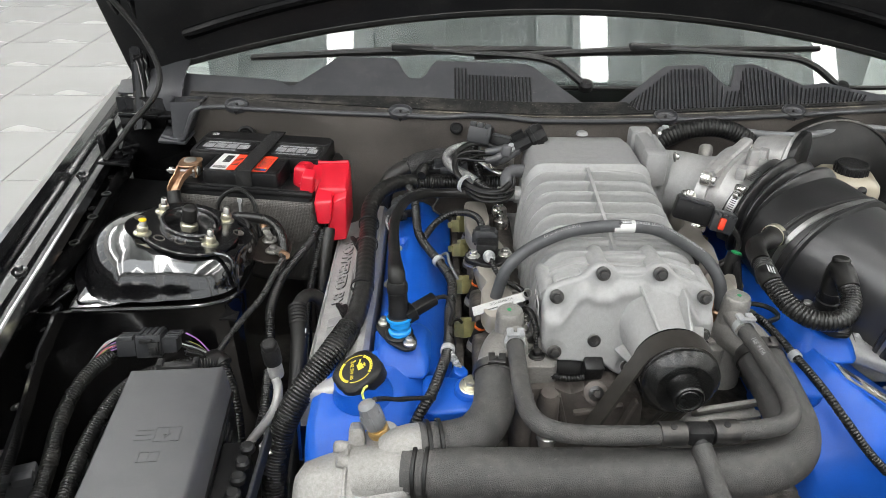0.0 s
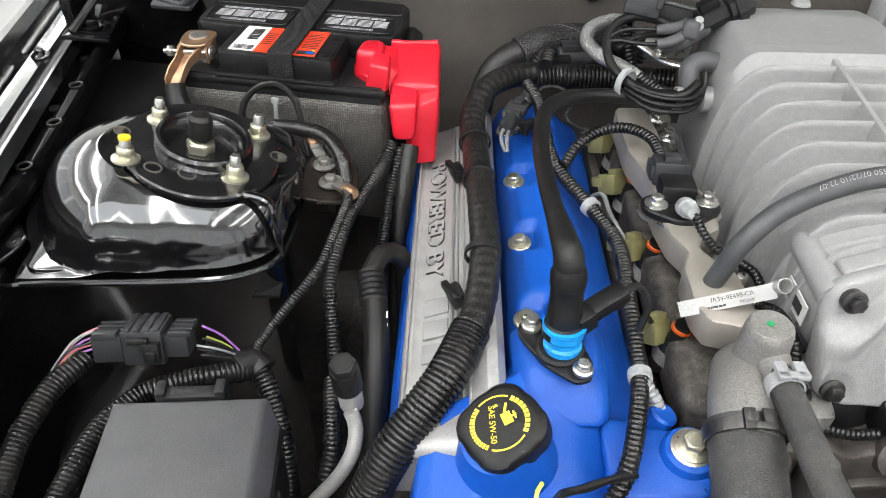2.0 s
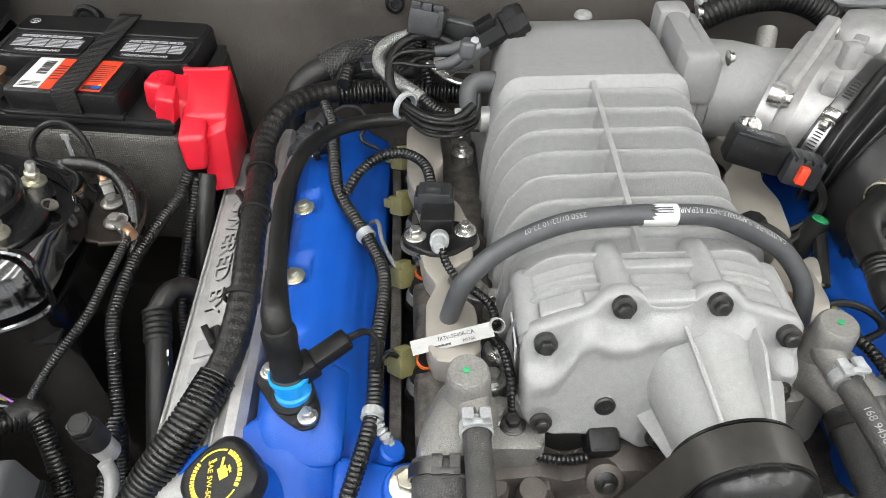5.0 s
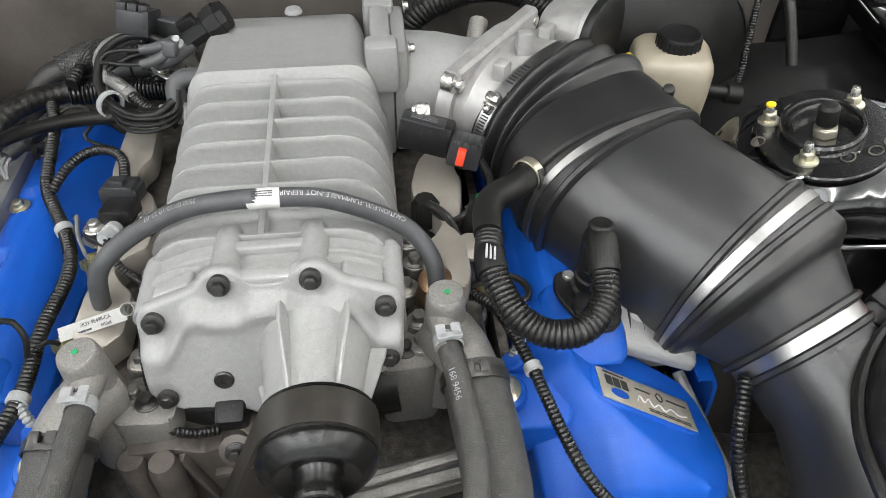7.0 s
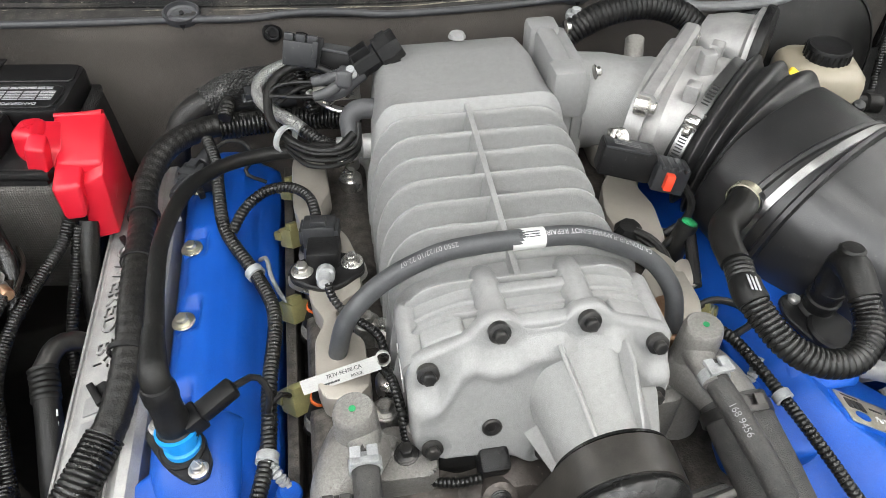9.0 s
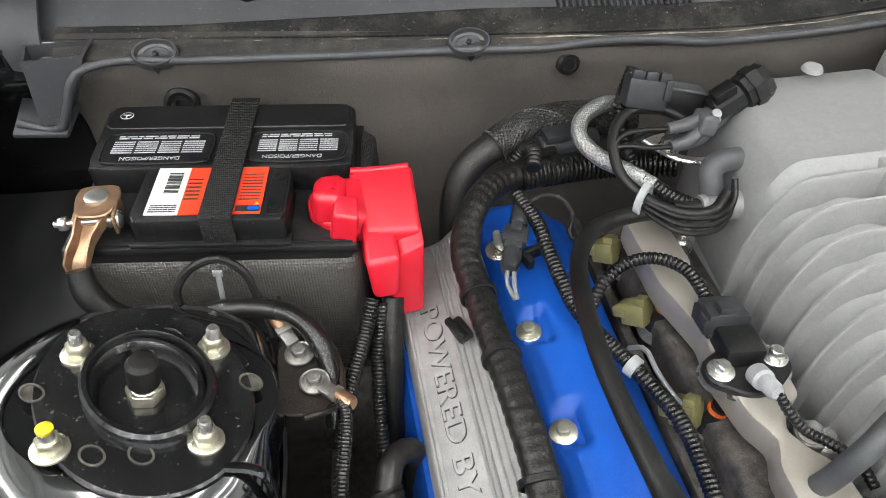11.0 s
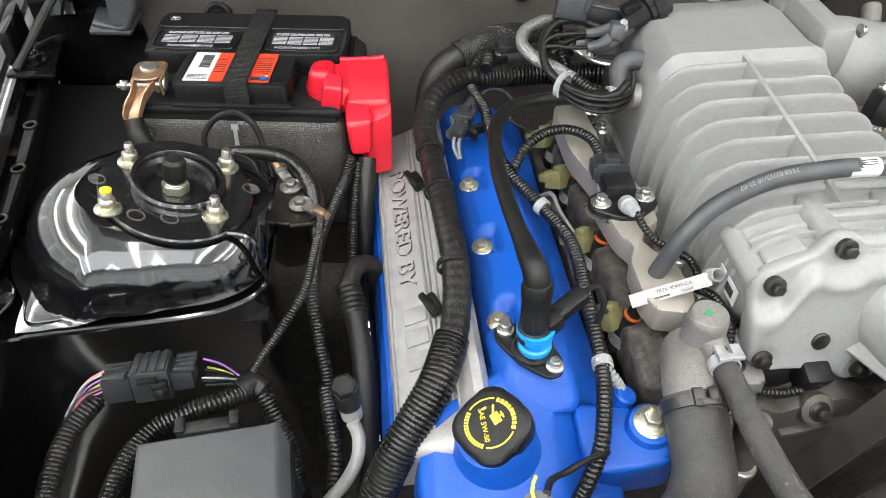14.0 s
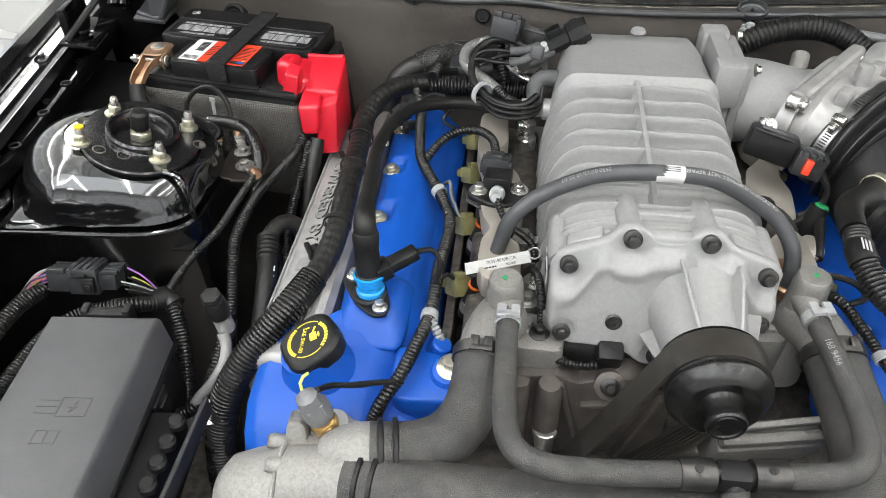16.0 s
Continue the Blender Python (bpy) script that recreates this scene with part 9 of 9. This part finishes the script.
part("tube", tube([(0.404, 0.84, 0.90), (0.398, 0.815, 0.893), (0.392, 0.79, 0.885)], 0.006, 10), PLASTIC, gc)
rg2 = thing("fuel_regulator", "brown anodised fuel damper with bright cap", "regulator", (0.37, 0.79, 0.86))
part("can", aim(lathe([(0.017, -0.04), (0.0185, -0.038), (0.0185, -0.012), (0.0165, -0.008), (0.0165, 0.004), (0.010, 0.008)], 28), (0.352, 0.760, 0.890), (0.0, -0.1, 1)), COPPER, rg2)
part("cap", aim(lathe([(0.014, -0.003), (0.014, 0.002), (0.011, 0.0035), (0.006, 0.004)], 28), (0.388, 0.802, 0.890), (0.3, -0.3, 1)), RAIL, rg2)
lt = thing("lift_bracket", "black sensor cap and bolts beside the supercharger", "sensor", (0.35, 0.85, 0.86))
part("cap", at(lathe([(0.014, -0.02), (0.014, 0.004), (0.010, 0.010), (0.004, 0.011)], 8), 0.350, 0.858, 0.895), RUBBER, lt)
part("lead", tube([(0.352, 0.850, 0.905), (0.366, 0.838, 0.902), (0.376, 0.824, 0.892), (0.378, 0.81, 0.878)], 0.004, 8), TAPE, lt)

rv = thing("brake_reservoir", "aged translucent brake fluid reservoir with black cap", "reservoir", (0.69, 1.09, 0.82))
RVM = pose(0.667, 1.079, 0.0, 0, 0, -14)


def on_rv(b, x=0, y=0, z=0):
    b.transform(RVM @ pose(x, y, z))
    return b


part("seam", on_rv(at(ring(0.0475, 0.003, 0.002, 40, 1.0, 0.87), 0, 0, 0.880)), RESV, rv)
part("tank", on_rv(loft([[(x, y, z) for x, y in rounded([(-a, -b), (a, -b), (a, b), (-a, b)], 8, 0.27)] for a, b, z in ((0.036, 0.032, 0.80), (0.043, 0.038, 0.81), (0.045, 0.040, 0.838), (0.049, 0.044, 0.840), (0.049, 0.044, 0.844), (0.046, 0.041, 0.846), (0.048, 0.043, 0.880), (0.048, 0.043, 0.908), (0.046, 0.041, 0.918), (0.040, 0.036, 0.925), (0.028, 0.027, 0.928), (0.024, 0.024, 0.929))])), RESV, rv, angle=60)
part("cap", on_rv(lathe([(0.0235, 0.0), (0.0255, 0.002), (0.0255, 0.016), (0.0235, 0.0195), (0.021, 0.0185), (0.004, 0.0185)], 36), 0.004, 0.002, 0.925), PLASTIC, rv, "black ribbed screw cap")
for k in range(24):
    a = 2 * math.pi * k / 24
    part("cap_rib", on_rv(at(box(0.0022, 0.0022, 0.014, 0), 0.0256 * math.cos(a), 0.0256 * math.sin(a), 0), 0.004, 0.002, 0.934), PLASTIC, rv)
part("outlet", aim(lathe([(0.009, 0), (0.009, 0.03), (0.012, 0.032), (0.012, 0.05)], 16), (0.714, 1.074, 0.868), (1, -0.1, -0.15)), RUBBER, rv)
ds = thing("dipstick", "yellow oil dipstick handle", "dipstick", (0.60, 1.06, 0.88))
part("handle", at(prism(rounded([(-0.008, -0.02), (0.008, -0.02), (0.010, 0.012), (0.0, 0.022), (-0.010, 0.012)]), 0.005, 0.0015, 1), 0.5925, 1.018, 0.9345, 55, 0, 10), YELP, ds)
part("stalk", tube([(0.594, 1.024, 0.920), (0.598, 1.040, 0.84), (0.59, 1.045, 0.78)], 0.004, 8), DARKSTEEL, ds)
bb = thing("brake_booster", "black round brake servo in front of the firewall", "brake servo", (0.70, 1.17, 0.82))
part("drum", aim(lathe([(0.115, -0.05), (0.120, -0.03), (0.120, 0.0), (0.114, 0.006), (0.10, 0.014), (0.07, 0.030), (0.04, 0.036), (0.036, 0.06)], 44), (0.690, 1.17, 0.86), (0, -1, 0.12)), RUBBER, bb)
part("band", aim(ring(0.1195, 0.010, 0.003, 44), (0.690, 1.172, 0.86), (0, -1, 0.12)), DARKSTEEL, bb)
wh = thing("corrugated_hose", "black corrugated hose arching behind the throttle body", "hose", (0.44, 1.13, 0.93))
part("hose", tube([(0.345, 1.130, 0.925), (0.365, 1.135, 0.955), (0.405, 1.138, 0.975), (0.455, 1.138, 0.982), (0.50, 1.133, 0.970), (0.530, 1.12, 0.945), (0.54, 1.10, 0.92)], 0.0155, 18, corr=(0.0058, 0.0013)), RUBBER, wh)
part("blue_end", aim(lathe([(0.010, 0), (0.010, 0.012), (0.007, 0.016)], 16), (0.528, 1.105, 0.962), (0.5, -0.4, 0.3)), CYAN, wh, "blue hose end")
rp = thing("vent_pipe", "short silver pipe stub behind the throttle elbow", "pipe", (0.44, 1.09, 0.94))
part("pipe", tube([(0.425, 1.075, 0.935), (0.430, 1.09, 0.952), (0.434, 1.102, 0.960)], 0.011, 14, 0.006), CAST, rp)
wl = thing("fender_wiring", "wires and loom hanging along the inner fender", "wiring", (0.78, 1.15, 0.85))
part("loom", tube([(0.775, 1.10, 0.86), (0.785, 1.125, 0.91), (0.795, 1.15, 0.955), (0.80, 1.17, 0.985)], 0.0050, 12, corr=(0.0034, 0.0008)), LOOM, wl)
part("loom", tube([(0.84, 1.10, 0.88), (0.835, 1.13, 0.93), (0.83, 1.15, 0.955), (0.81, 1.16, 0.975)], 0.0068, 16, 0.004, wob=0.05), TAPE, wl)
sd = thing("seal_pipe", "long grey washer pipe clipped below the cowl", "pipe", (0.6, 1.16, 0.96))
part("pipe", tube([(0.50, 1.165, 0.968), (0.56, 1.165, 0.960), (0.64, 1.17, 0.958), (0.72, 1.185, 0.966), (0.80, 1.20, 0.955), (0.88, 1.21, 0.94)], 0.006, 10, 0.01), GREYP, sd)
part("clip", at(box(0.03, 0.016, 0.016, 0.004), 0.49, 1.155, 0.972, 0, 0, 20), PLASTIC, sd)
wc = thing("seal_clip", "grey bolted clip on the cowl seal", "clip", (0.385, 1.15, 0.96))
part("clip", join(at(box(0.04, 0.022, 0.014, 0.005), 0.385, 1.148, 0.966, 0, 10, -14), at(washer_bolt(0.006, 0.006), 0.375, 1.145, 0.973)), LGREYP, wc)
w2 = thing("airbox_loom", "black corrugated lead down the air filter housing", "wiring loom", (0.6, 0.63, 0.8), "wiring looms")
part("loom", tube([(0.612, 0.668, 0.842), (0.606, 0.65, 0.825), (0.600, 0.625, 0.80), (0.602, 0.60, 0.77), (0.615, 0.575, 0.74)], 0.007, 12, corr=(0.0045, 0.0014)), LOOM, w2)
for k, dx in enumerate((0.0, 0.018)):
    part("tube", tube([(0.565 + dx, 0.72, 0.78), (0.575 + dx, 0.68, 0.765), (0.588 + dx, 0.63, 0.745), (0.60 + dx, 0.57, 0.72)], 0.006, 10), GREYP if k else RUBBER, w2)
